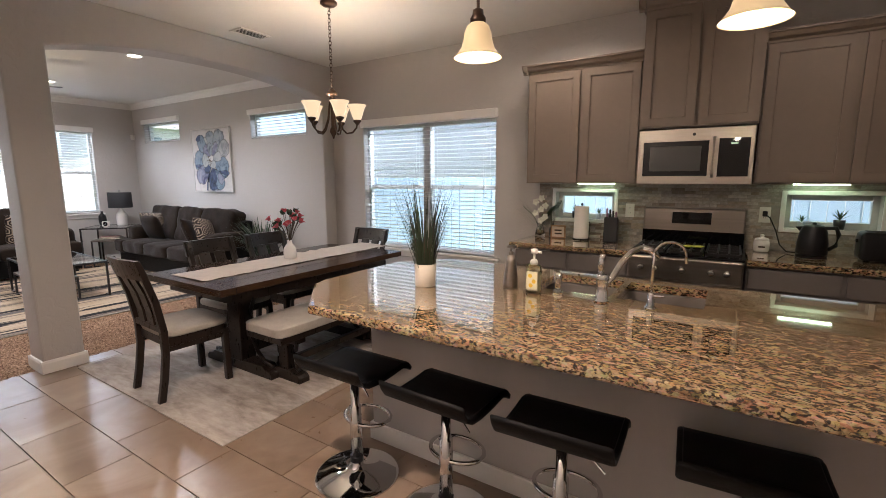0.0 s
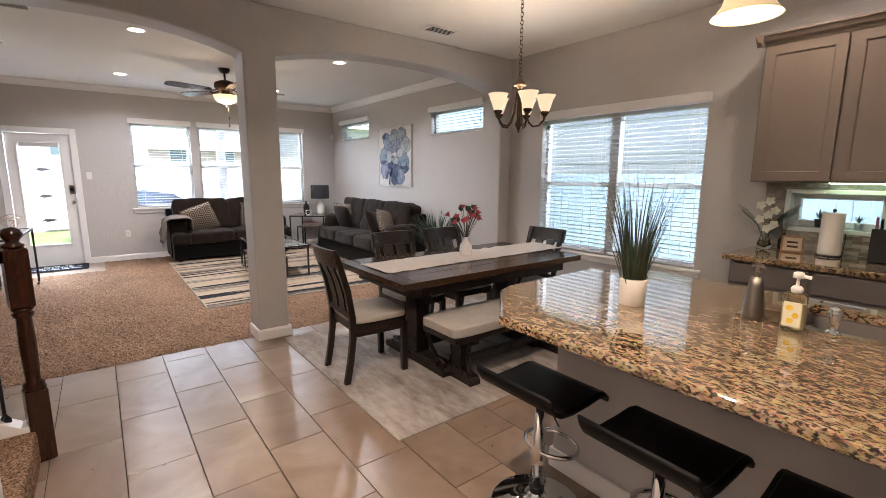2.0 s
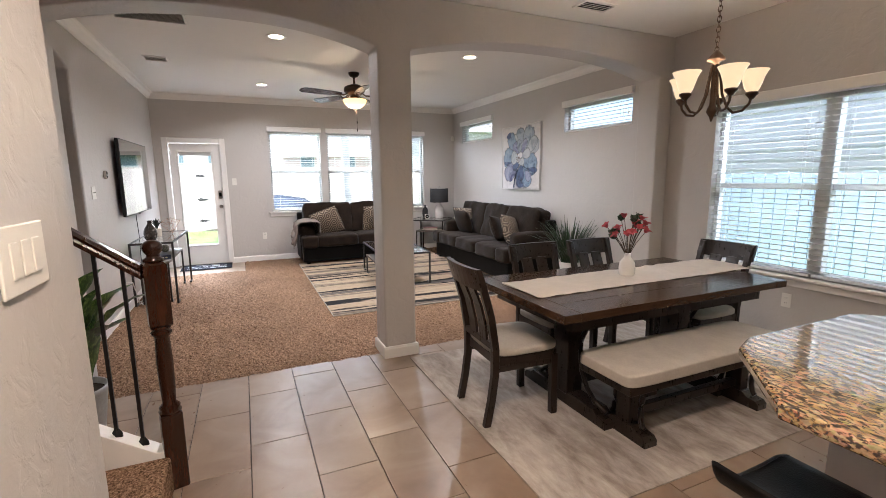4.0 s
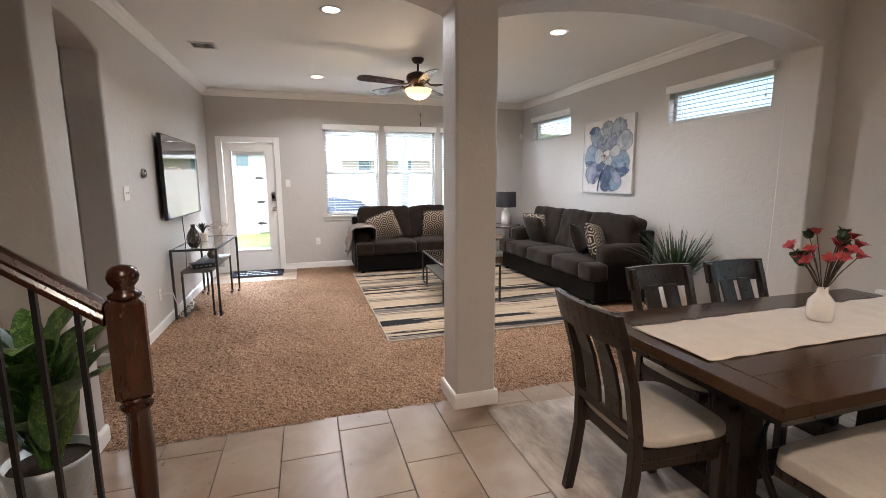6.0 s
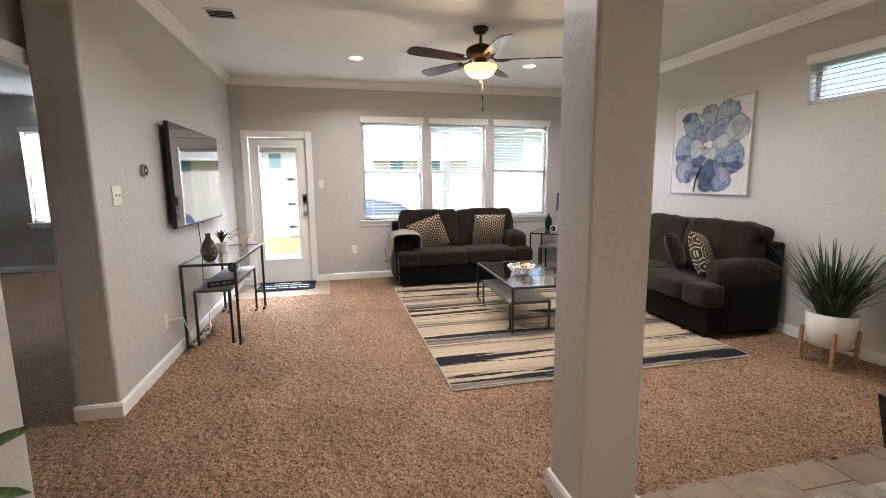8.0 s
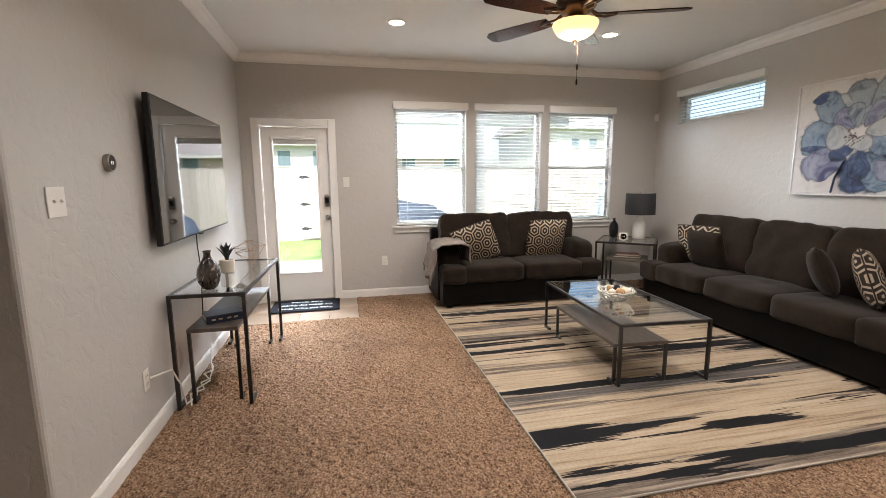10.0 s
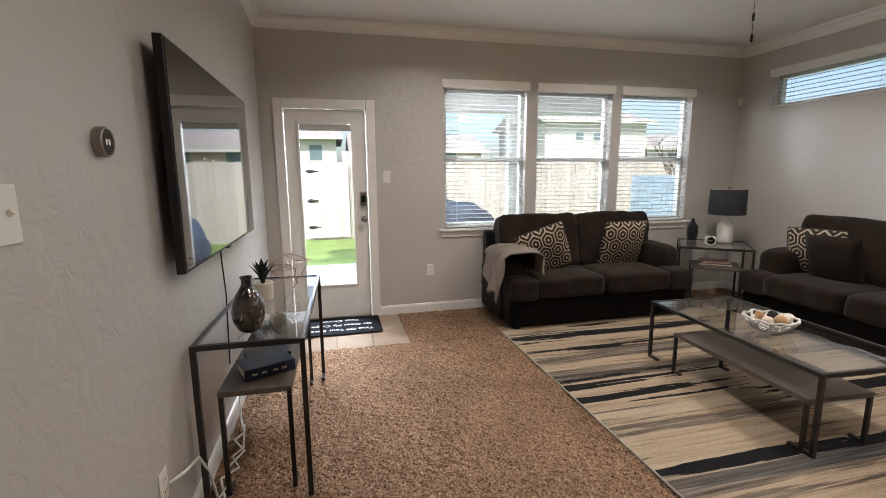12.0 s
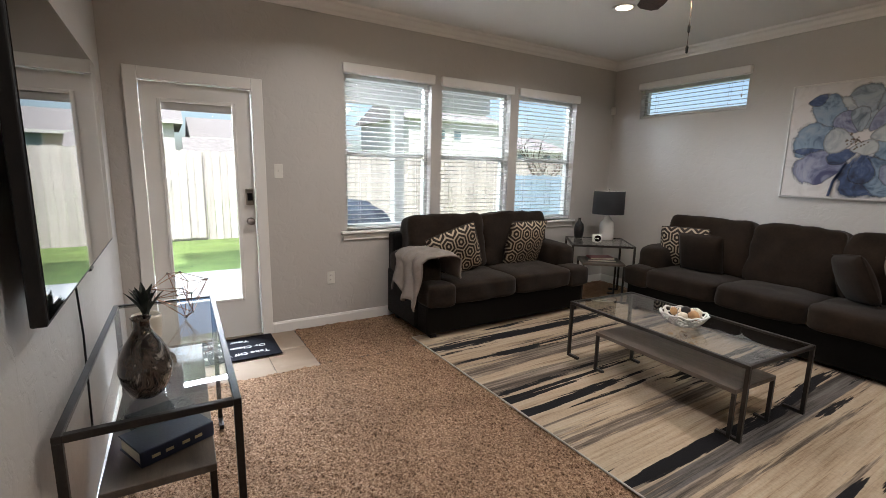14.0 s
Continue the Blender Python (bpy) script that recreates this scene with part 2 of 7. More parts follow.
def tile_mat():
    m, nt, b = blank("porcelain_tile")
    oi = nt.nodes.new("ShaderNodeObjectInfo")
    tc = nt.nodes.new("ShaderNodeTexCoord")
    add = nt.nodes.new("ShaderNodeVectorMath")
    add.operation = "MULTIPLY_ADD"
    add.inputs[1].default_value = (1, 1, 1)
    cmb = nt.nodes.new("ShaderNodeCombineXYZ")
    mul = nt.nodes.new("ShaderNodeMath")
    mul.operation, mul.inputs[1].default_value = "MULTIPLY", 40
    nt.links.new(oi.outputs["Random"], mul.inputs[0])
    for i in range(3):
        nt.links.new(mul.outputs[0], cmb.inputs[i])
    nt.links.new(tc.outputs["Object"], add.inputs[0])
    nt.links.new(cmb.outputs[0], add.inputs[2])
    n1, n2 = tex_noise(nt, add.outputs[0], 2.6, 5, 0.5, 1.0), tex_noise(nt, add.outputs[0], 20, 4)
    base = ramp(nt, n1, [(0.30, (0.19, 0.126, 0.084)), (0.48, (0.255, 0.18, 0.127)), (0.60, (0.29, 0.215, 0.157)), (0.72, (0.35, 0.272, 0.205))])
    col = mixc(nt, 0.10, base, ramp(nt, n2, [(0.3, (0.22, 0.16, 0.11)), (0.7, (0.38, 0.30, 0.225))]))
    col = mixc(nt, 1.0, col, ramp(nt, oi.outputs["Random"], [(0, (0.86, 0.86, 0.86)), (1, (1, 1, 1))]), "MULTIPLY")
    nt.links.new(col, b.inputs["Base Color"])
    mr = nt.nodes.new("ShaderNodeMapRange")
    mr.inputs["To Min"].default_value, mr.inputs["To Max"].default_value = 0.24, 0.36
    nt.links.new(n2, mr.inputs[0])
    nt.links.new(mr.outputs[0], b.inputs["Roughness"])
    return m


def carpet_mat():
    m, nt, b = blank("beige_carpet_pile")
    vec = coords(nt)
    n1, n2, n3 = tex_noise(nt, vec, 1.3, 3, 0.6, 0.6), tex_noise(nt, vec, 88, 4, 0.75, 0.4), tex_noise(nt, vec, 30, 3, 0.6, 0.6)
    c = ramp(nt, n2, [(0.36, (0.055, 0.030, 0.016)), (0.45, (0.235, 0.142, 0.088)), (0.54, (0.40, 0.258, 0.168)), (0.64, (0.60, 0.42, 0.295))])
    c = mixc(nt, 0.45, c, mixc(nt, 1.0, c, ramp(nt, n3, [(0.36, (0.36, 0.32, 0.29)), (0.48, (0.92, 0.91, 0.90)), (0.62, (1.0, 1.0, 1.0))]), "MULTIPLY"))
    c = mixc(nt, 1.0, c, ramp(nt, n1, [(0.3, (0.74, 0.73, 0.72)), (0.62, (1.0, 1.0, 1.0))]), "MULTIPLY")
    nt.links.new(c, b.inputs["Base Color"])
    b.inputs["Roughness"].default_value = 1.0
    b.inputs["Specular IOR Level"].default_value = 0.1
    bumped(nt, b, n2, 1.0, 0.012)
    return m


def rug_mat():
    """Dry-brushed bands of black, taupe and cream across the rug."""
    m, nt, b = blank("striped_rug_pile")
    wob = coords(nt)
    long = coords(nt, (1.0, 0.06, 1.0))
    off = coords(nt, (1.0, 0.04, 1.0))
    off.node.inputs["Location"].default_value = (3.7, 1.3, 0.0)
    far = coords(nt, (1.0, 0.03, 1.0))
    far.node.inputs["Location"].default_value = (9.1, 4.2, 0.0)
    streak = tex_noise(nt, coords(nt, (1.0, 0.03, 1.0)), 34, 5, 0.7, 0.1)
    c = ramp(nt, streak, [(0.34, (0.20, 0.142, 0.092)), (0.42, (0.335, 0.25, 0.172)), (0.52, (0.40, 0.312, 0.222)), (0.66, (0.455, 0.37, 0.275))])
    taupe = ramp(nt, streak, [(0.38, (0.055, 0.045, 0.038)), (0.5, (0.15, 0.118, 0.094)), (0.62, (0.29, 0.235, 0.19))])
    c = mixc(nt, ramp(nt, tex_noise(nt, off, 3.0, 7, 0.68, 0.0), [(0.535, (0, 0, 0)), (0.55, (0.85, 0.85, 0.85)), (0.61, (1, 1, 1))]), c, taupe)
    slate = ramp(nt, streak, [(0.4, (0.022, 0.022, 0.025)), (0.6, (0.105, 0.10, 0.098))])
    c = mixc(nt, ramp(nt, tex_noise(nt, far, 2.4, 6, 0.66, 0.1), [(0.60, (0, 0, 0)), (0.625, (0.9, 0.9, 0.9))]), c, slate)
    c = mixc(nt, ramp(nt, tex_noise(nt, long, 4.4, 6, 0.6, 0.0), [(0.43, (1, 1, 1)), (0.442, (0.95, 0.95, 0.95)), (0.447, (0, 0, 0))]), c, (0.008, 0.0075, 0.009))
    c = mixc(nt, 0.3, c, mixc(nt, 1.0, c, ramp(nt, tex_noise(nt, wob, 60, 4, 0.6), [(0.3, (0.45, 0.43, 0.42)), (0.6, (1.0, 1.0, 1.0))]), "MULTIPLY"))
    nt.links.new(c, b.inputs["Base Color"])
    b.inputs["Roughness"].default_value = 0.95
    b.inputs["Specular IOR Level"].default_value = 0.2
    bumped(nt, b, tex_noise(nt, wob, 160, 3), 0.4, 0.004)
    return m


def dining_rug_mat():
    m, nt, b = blank("faded_grey_rug_pile")
    vec = coords(nt, (1.0, 2.6, 1.0))
    n1, n2, n3 = tex_noise(nt, vec, 1.5, 5, 0.6, 0.8), tex_noise(nt, vec, 7, 5, 0.65, 0.4), tex_noise(nt, coords(nt), 240, 2)
    c = ramp(nt, n1, [(0.38, (0.19, 0.155, 0.13)), (0.5, (0.35, 0.30, 0.26)), (0.62, (0.47, 0.42, 0.375))])
    c = mixc(nt, 0.4, c, ramp(nt, n2, [(0.38, (0.22, 0.185, 0.155)), (0.62, (0.48, 0.43, 0.38))]))
    nt.links.new(c, b.inputs["Base Color"])
    b.inputs["Roughness"].default_value = 0.9
    bumped(nt, b, n3, 0.25, 0.003)
    return m


def pillow_mat():
    """Woven honeycomb of nested hexagons in cream on dark brown."""
    m, nt, b = blank("hexagon_weave")
    sep = nt.nodes.new("ShaderNodeSeparateXYZ")
    nt.links.new(coords(nt, (8.2, 1.0, 6.7)), sep.inputs[0])

    def op(kind, a, c=None, v=None):
        n = nt.nodes.new("ShaderNodeMath")
        n.operation = kind
        nt.links.new(a, n.inputs[0])
        if c is not None:
            nt.links.new(c, n.inputs[1])
        elif v is not None:
            n.inputs[1].default_value = v
        return n.outputs[0]

    def cell(shift):
        """Distance from the middle of the nearest hexagon of one lattice, 0.5 at its sides."""
        fx = op("ABSOLUTE", op("SUBTRACT", op("FRACT", op("ADD", sep.outputs[0], v=20.0 + shift)), v=0.5))
        fz = op("ABSOLUTE", op("SUBTRACT", op("MULTIPLY", op("FRACT", op("ADD", op("MULTIPLY", sep.outputs[2], v=0.57735), v=20.0 + shift)), v=1.73205), v=0.866025))
        return op("MAXIMUM", fx, op("ADD", op("MULTIPLY", fx, v=0.5), op("MULTIPLY", fz, v=0.866025)))

    d = op("MINIMUM", cell(0.0), cell(0.5))
    dark, cream = (0.022, 0.014, 0.010), (0.42, 0.34, 0.255)
    nt.links.new(ramp(nt, d, [(0.08, cream), (0.10, dark), (0.22, dark), (0.24, cream), (0.31, cream), (0.33, dark), (0.445, dark), (0.46, cream)]), b.inputs["Base Color"])
    b.inputs["Roughness"].default_value = 0.9
    bumped(nt, b, tex_noise(nt, coords(nt), 260, 2), 0.3, 0.003)
    return m


def petal_mat(name, a, c, soft=True):
    """Watercolour wash; a soft one thins out towards the rim of its petal."""
    m, nt, b = blank(name)
    vec = coords(nt)
    n1 = tex_noise(nt, vec, 6.5, 5, 0.6, 1.2)
    nt.links.new(ramp(nt, n1, [(0.32, a), (0.52, c), (0.7, tuple(0.75 * x + 0.14 for x in c))]), b.inputs["Base Color"])
    b.inputs["Roughness"].default_value = 0.6
    bumped(nt, b, tex_noise(nt, vec, 60, 4), 0.2, 0.003)
    if soft:
        uv = nt.nodes.new("ShaderNodeUVMap")
        ln = nt.nodes.new("ShaderNodeVectorMath")
        ln.operation = "LENGTH"
        nt.links.new(uv.outputs[0], ln.inputs[0])
        ad = nt.nodes.new("ShaderNodeMath")
        ad.operation = "MULTIPLY_ADD"
        ad.inputs[1].default_value = 0.7
        nt.links.new(n1, ad.inputs[0])
        nt.links.new(ln.outputs["Value"], ad.inputs[2])
        mm = nt.nodes.new("ShaderNodeMapRange")
        mm.inputs["From Min"].default_value, mm.inputs["From Max"].default_value = 1.16, 1.36
        mm.inputs["To Min"].default_value, mm.inputs["To Max"].default_value = 0.95, 0.0
        nt.links.new(ad.outputs[0], mm.inputs[0])
        nt.links.new(mm.outputs[0], b.inputs["Alpha"])
    return m


GRANITE, TILE, CARPET, RUGPILE, DRUG, WEAVE = granite(), tile_mat(), carpet_mat(), rug_mat(), dining_rug_mat(), pillow_mat()
GROUT = pbr("dark_grout", (0.055, 0.042, 0.034), 0.9, var=0.2, scale=20)
def mosaic_mat():
    """Cut stone pieces, each of its own tone, from cream through grey to brown."""
    m = pbr("stone_mosaic", (0.4, 0.37, 0.32), 0.35, var=0.2, scale=40)
    nt = m.node_tree
    b = nt.nodes["Principled BSDF"]
    oi, geo, add = nt.nodes.new("ShaderNodeObjectInfo"), nt.nodes.new("ShaderNodeNewGeometry"), nt.nodes.new("ShaderNodeMath")
    add.operation = "ADD"
    nt.links.new(oi.outputs["Random"], add.inputs[0])
    nt.links.new(geo.outputs["Random Per Island"], add.inputs[1])
    fr = nt.nodes.new("ShaderNodeMath")
    fr.operation = "FRACT"
    nt.links.new(add.outputs[0], fr.inputs[0])
    tone = ramp(nt, fr.outputs[0], [(0.0, (0.50, 0.44, 0.36)), (0.25, (0.36, 0.33, 0.30)), (0.45, (0.55, 0.51, 0.45)), (0.62, (0.22, 0.17, 0.13)), (0.75, (0.42, 0.35, 0.27)), (0.9, (0.27, 0.25, 0.24)), (1.0, (0.5, 0.46, 0.4))])
    vein = ramp(nt, tex_noise(nt, coords(nt), 60, 5, 0.6, 0.8), [(0.3, (0.65, 0.63, 0.6)), (0.65, (1, 1, 1))])
    nt.links.new(mixc(nt, 1.0, tone, vein, "MULTIPLY"), b.inputs["Base Color"])
    return m


SPLASH = mosaic_mat()
SPLASHGROUT = pbr("pale_grout", (0.30, 0.275, 0.24), 0.9, var=0.15, scale=20)
STAIRCARPET = CARPET
GRASS = pbr("lawn", (0.15, 0.22, 0.06), 0.9, var=0.4, scale=2, bump=0.8, bscale=60)
CONCRETE = pbr("patio_concrete", (0.42, 0.41, 0.39), 0.85, var=0.08, scale=2, bump=0.2, bscale=80)
FENCEWOOD = pbr("cedar_fence", (0.50, 0.46, 0.42), 0.85, var=0.2, scale=3, stretch=(6, 6, 0.6), bump=0.2, rand=0.25)
SIDING = pbr("pale_siding", (0.54, 0.53, 0.51), 0.7, var=0.05, scale=2)
PINKWALL = pbr("pink_brick_wall", (0.50, 0.40, 0.36), 0.8, var=0.1, scale=3)
# this blue-grey is the look of boards in shade, put into the colour
SHADEDBOARDS = pbr("shaded_boards_blue", (0.36, 0.46, 0.55), 0.7, var=0.06, scale=2)
ROOF = pbr("shingle_roof", (0.30, 0.28, 0.27), 0.9, var=0.3, scale=6, bump=0.5, bscale=30)
EAVE = pbr("teal_grey_eave", (0.12, 0.17, 0.19), 0.7, var=0.1)
NAVYCLOTH = pbr("navy_cover", (0.02, 0.03, 0.05), 0.6, var=0.2, scale=6)
NAVY = pbr("navy_cloth_binding", (0.008, 0.014, 0.035), 0.45, var=0.2, scale=15, bump=0.15, bscale=150)
PAGES = pbr("book_pages", (0.62, 0.57, 0.48), 0.9, var=0.1, scale=3, stretch=(1, 1, 60))


# ---- mesh helpers ----
def part(name, bm, material, parent=None, label="", smooth=False, kind=""):
    me = bpy.data.meshes.new(name)
    bmesh.ops.recalc_face_normals(bm, faces=bm.faces)
    bm.to_mesh(me)
    bm.free()
    me.materials.append(material)
    if smooth:
        for p in me.polygons:
            p.use_smooth = True
    ob = new(name, me)
    if parent:
        ob.parent = parent
    return tagged(ob, label, "", "", kind)


def thing(name, x, y, z, rz=0, label="", category="", group=""):
    ob = new(name)
    ob.empty_display_size = 0.1
    ob.matrix_basis = pose(x, y, z, 0, 0, rz)
    return tagged(ob, label, category, group)


def structure(name, bm, material, label, category="", smooth=False):
    return tagged(part(name, bm, material, smooth=smooth), label, category or name.split("_")[0], "", "structure")


def box(bm, x0, x1, y0, y1, z0, z1, bev=0.0, seg=2):
    r = bmesh.ops.create_cube(bm, size=1)
    bmesh.ops.transform(bm, matrix=Matrix.LocRotScale(((x0 + x1) / 2, (y0 + y1) / 2, (z0 + z1) / 2), None, (abs(x1 - x0), abs(y1 - y0), abs(z1 - z0))), verts=r["verts"])
    if bev:
        edges = list({e for v in r["verts"] for e in v.link_edges})
        bmesh.ops.bevel(bm, geom=edges, offset=bev, segments=seg, affect="EDGES", profile=0.5)
    return bm


def B(x0, x1, y0, y1, z0, z1, bev=0.0, seg=2):
    return box(bmesh.new(), x0, x1, y0, y1, z0, z1, bev, seg)


def lathe(profile, seg=24, bm=None, at=(0, 0, 0), cap=True):
    """A turned shape from (radius, height) pairs."""
    bm = bm or bmesh.new()
    rings = []
    for r, z in profile:
        rings.append([bm.verts.new((at[0] + r * math.cos(2 * math.pi * i / seg), at[1] + r * math.sin(2 * math.pi * i / seg), at[2] + z)) for i in range(seg)])
    for a, c in zip(rings, rings[1:]):
        for i in range(seg):
            bm.faces.new((a[i], a[(i + 1) % seg], c[(i + 1) % seg], c[i]))
    if cap:
        for ring in (rings[0], rings[-1]):
            bm.faces.new(ring)
    return bm


def tube(pts, r, seg=8, bm=None, closed=False, taper=None):
    """A round bar along points."""
    bm = bm or bmesh.new()
    pts = [Vector(p) for p in pts]
    rings, n = [], len(pts)
    up = Vector((0, 0, 1))
    for i, p in enumerate(pts):
        a = pts[i - 1] if (i or closed) else p
        c = pts[(i + 1) % n] if (i < n - 1 or closed) else p
        d = (c - a).normalized()
        s = d.cross(up)
        s = d.cross(Vector((1, 0, 0))) if s.length < 0.1 else s
        s.normalize()
        t = s.cross(d)
        rr = r * (1 if taper is None else 1 + (taper - 1) * i / (n - 1))
        rings.append([bm.verts.new(p + rr * (math.cos(2 * math.pi * k / seg) * s + math.sin(2 * math.pi * k / seg) * t)) for k in range(seg)])
    pairs = list(zip(rings, rings[1:])) + ([(rings[-1], rings[0])] if closed else [])
    for a, c in pairs:
        for k in range(seg):
            bm.faces.new((a[k], a[(k + 1) % seg], c[(k + 1) % seg], c[k]))
    if not closed:
        bm.faces.new(rings[0])
        bm.faces.new(rings[-1])
    return bm


def bar(a, c, w, h, bm=None, bev=0.0):
    """A square bar from a to c, w across and h deep."""
    bm = bm or bmesh.new()
    a, c = Vector(a), Vector(c)
    d = c - a
    m = Matrix.Translation((a + c) / 2) @ d.to_track_quat("Z", "Y").to_matrix().to_4x4() @ Matrix.Diagonal((w, h, d.length, 1))
    r = bmesh.ops.create_cube(bm, size=1, matrix=m)
    if bev:
        bmesh.ops.bevel(bm, geom=list({e for v in r["verts"] for e in v.link_edges}), offset=bev, segments=2, affect="EDGES", profile=0.5)
    return bm


def pad(sx, sy, sz, n=4.0, cuts=10, puff=0.0, lump=0.0, seed=0, at=(0, 0, 0), m=None):
    """A stuffed cushion: a rounded block with swollen faces and small lumps."""
    bm = bmesh.new()
    bmesh.ops.create_cube(bm, size=2)
    bmesh.ops.subdivide_edges(bm, edges=bm.edges, cuts=cuts, use_grid_fill=True)
    for v in bm.verts:
        p = v.co
        k = (abs(p.x) ** n + abs(p.y) ** n + abs(p.z) ** n) ** (1 / n)
        q = p / k
        e = puff * (1 - q.x * q.x) * (1 - q.y * q.y)
        q = Vector((q.x * sx / 2, q.y * sy / 2, q.z * (sz / 2 + e)))
        if lump:
            q += q.normalized() * lump * noise.noise(q * 7 + Vector((seed, seed * 2.3, 0)))
        v.co = q
    bmesh.ops.transform(bm, matrix=Matrix.Translation(at) @ (m or Matrix()), verts=bm.verts)
    return bm


def extrude_outline(pts, axis, a, c, bev=0.0):
    """A closed outline of (u, v) pairs drawn out along an axis from a to c. axis y: u is x; axis x: u is y; axis z: u, v are x, y."""
    def place(u, v, w):
        return {"x": (w, u, v), "y": (u, w, v), "z": (u, v, w)}[axis]
    bm = bmesh.new()
    lo, hi = [bm.verts.new(place(u, v, a)) for u, v in pts], [bm.verts.new(place(u, v, c)) for u, v in pts]
    bm.faces.new(lo), bm.faces.new(hi)
    n = len(pts)
    for i in range(n):
        bm.faces.new((lo[i], lo[(i + 1) % n], hi[(i + 1) % n], hi[i]))
    bmesh.ops.recalc_face_normals(bm, faces=bm.faces)
    if bev:
        sharp = [e for e in bm.edges if e.calc_face_angle(0) > 1.0]
        bmesh.ops.bevel(bm, geom=sharp, offset=bev, segments=3, affect="EDGES", profile=0.5)
    bmesh.ops.triangulate(bm, faces=[f for f in bm.faces if len(f.verts) > 4])
    return bm


def slab_with_holes(axis, w0, w1, u0, u1, z0, z1, holes):
    """A wall slab, axis x or y, from w0 to w1 thick, with rectangular openings (u0, u1, z0, z1)."""
    us = sorted({u0, u1, *[h[0] for h in holes], *[h[1] for h in holes]})
    zs = sorted({z0, z1, *[h[2] for h in holes], *[h[3] for h in holes]})
    us, zs = [u for u in us if u0 <= u <= u1], [z for z in zs if z0 <= z <= z1]
    bm = bmesh.new()
    solid = {}
    for i in range(len(us) - 1):
        for j in range(len(zs) - 1):
            uc, zc = (us[i] + us[i + 1]) / 2, (zs[j] + zs[j + 1]) / 2
            solid[i, j] = not any(h[0] < uc < h[1] and h[2] < zc < h[3] for h in holes)
    vs = {}

    def vert(i, j, k):
        if (i, j, k) not in vs:
            w = (w0, w1)[k]
            vs[i, j, k] = bm.verts.new((w, us[i], zs[j]) if axis == "x" else (us[i], w, zs[j]))
        return vs[i, j, k]
    for (i, j), s in solid.items():
        if not s:
            continue
        for k in (0, 1):
            bm.faces.new((vert(i, j, k), vert(i + 1, j, k), vert(i + 1, j + 1, k), vert(i, j + 1, k)))
        for di, dj, e in ((-1, 0, ((i, j), (i, j + 1))), (1, 0, ((i + 1, j), (i + 1, j + 1))), (0, -1, ((i, j), (i + 1, j))), (0, 1, ((i, j + 1), (i + 1, j + 1)))):
            if not solid.get((i + di, j + dj), False):
                (a, b_), (c, d) = e
                bm.faces.new((vert(a, b_, 0), vert(c, d, 0), vert(c, d, 1), vert(a, b_, 1)))
    return bm


def blade_bm(length, width, bend, seg=5, cup=0.0):
    """One leaf growing up z from the origin, bending towards +x, with a raised pair of sides."""
    bm = bmesh.new()
    rows = []
    for i in range(seg + 1):
        t = i / seg
        a = bend * t
        x, z = (length * t if bend == 0 else length * (1 - math.cos(a)) / bend), (0 if bend == 0 else length * math.sin(a) / bend)
        z = length * t if bend == 0 else z
        x = 0 if bend == 0 else x
        w = width / 2 * (math.sin(math.pi * min(1, 0.12 + 0.88 * t)) ** 0.7 if t < 1 else 0.02)
        rows.append([bm.verts.new((x - cup * w, -w, z)), bm.verts.new((x, 0, z)), bm.verts.new((x - cup * w, w, z))])
    for a, c in zip(rows, rows[1:]):
        for k in range(2):
            bm.faces.new((a[k], a[k + 1], c[k + 1], c[k]))
    return bm


def merge(bm, other, m):
    """Adds another bmesh, moved by m."""
    vs = {v: bm.verts.new(m @ v.co) for v in other.verts}
    for f in other.faces:
        bm.faces.new([vs[v] for v in f.verts])
    return bm


def tuft(n, h0, h1, w, spread, seed, r0=0.03, bmax=1.0):
    """Many grass blades in one mesh."""
    rnd = random.Random(seed)
    bm = bmesh.new()
    for i in range(n):
        a, L = rnd.uniform(0, 2 * math.pi), rnd.uniform(h0, h1)
        bl = blade_bm(L, w * rnd.uniform(0.6, 1.2), rnd.uniform(0.05, bmax), 6)
        r = r0 * math.sqrt(rnd.random())
        m = Matrix.Translation((r * math.cos(a), r * math.sin(a), 0)) @ Matrix.Rotation(a + rnd.uniform(-0.5, 0.5), 4, "Z") @ Matrix.Rotation(rnd.uniform(0, spread), 4, "Y")
        merge(bm, bl, m)
        bl.free()
    return bm


# ---- the large structure ----
XW, YN, YS, ZC = -9.28, 4.33, -0.92, 2.78
XE, YS2 = 2.6, -5.6
WIN_W = [(0.79, 1.665), (1.785, 2.65), (2.765, 3.665)]
WZ0, WZ1 = 0.86, 2.25
DOOR = (-0.72, 0.03, 0.0, 2.02)
KWIN = (-3.65, -1.91, 0.64, 2.05)
HWIN = [(-8.895, -7.715, 2.08, 2.42), (-5.80, -4.64, 2.01, 2.355)]
CWIN = [(-1.28, -0.76, 1.08, 1.32), (0.43, 0.95, 1.08, 1.32)]
structure("wall_west", slab_with_holes("x", XW - 0.16, XW, YS - 0.24, YN + 0.16, -0.05, ZC, [(a, b, WZ0, WZ1) for a, b in WIN_W] + [DOOR]), WALL, "greige textured wall with three windows and a glazed door", "wall")
structure("wall_north", slab_with_holes("y", YN, YN + 0.16, XW, XE, -0.05, ZC, [KWIN] + HWIN + CWIN), WALL, "greige textured wall with high windows", "wall")
structure("wall_east", B(XE, XE + 0.15, -1.2, YN + 0.16, -0.05, ZC), WALL, "plain greige wall behind the kitchen", "wall")
AX0, AX1 = -5.62, -4.40


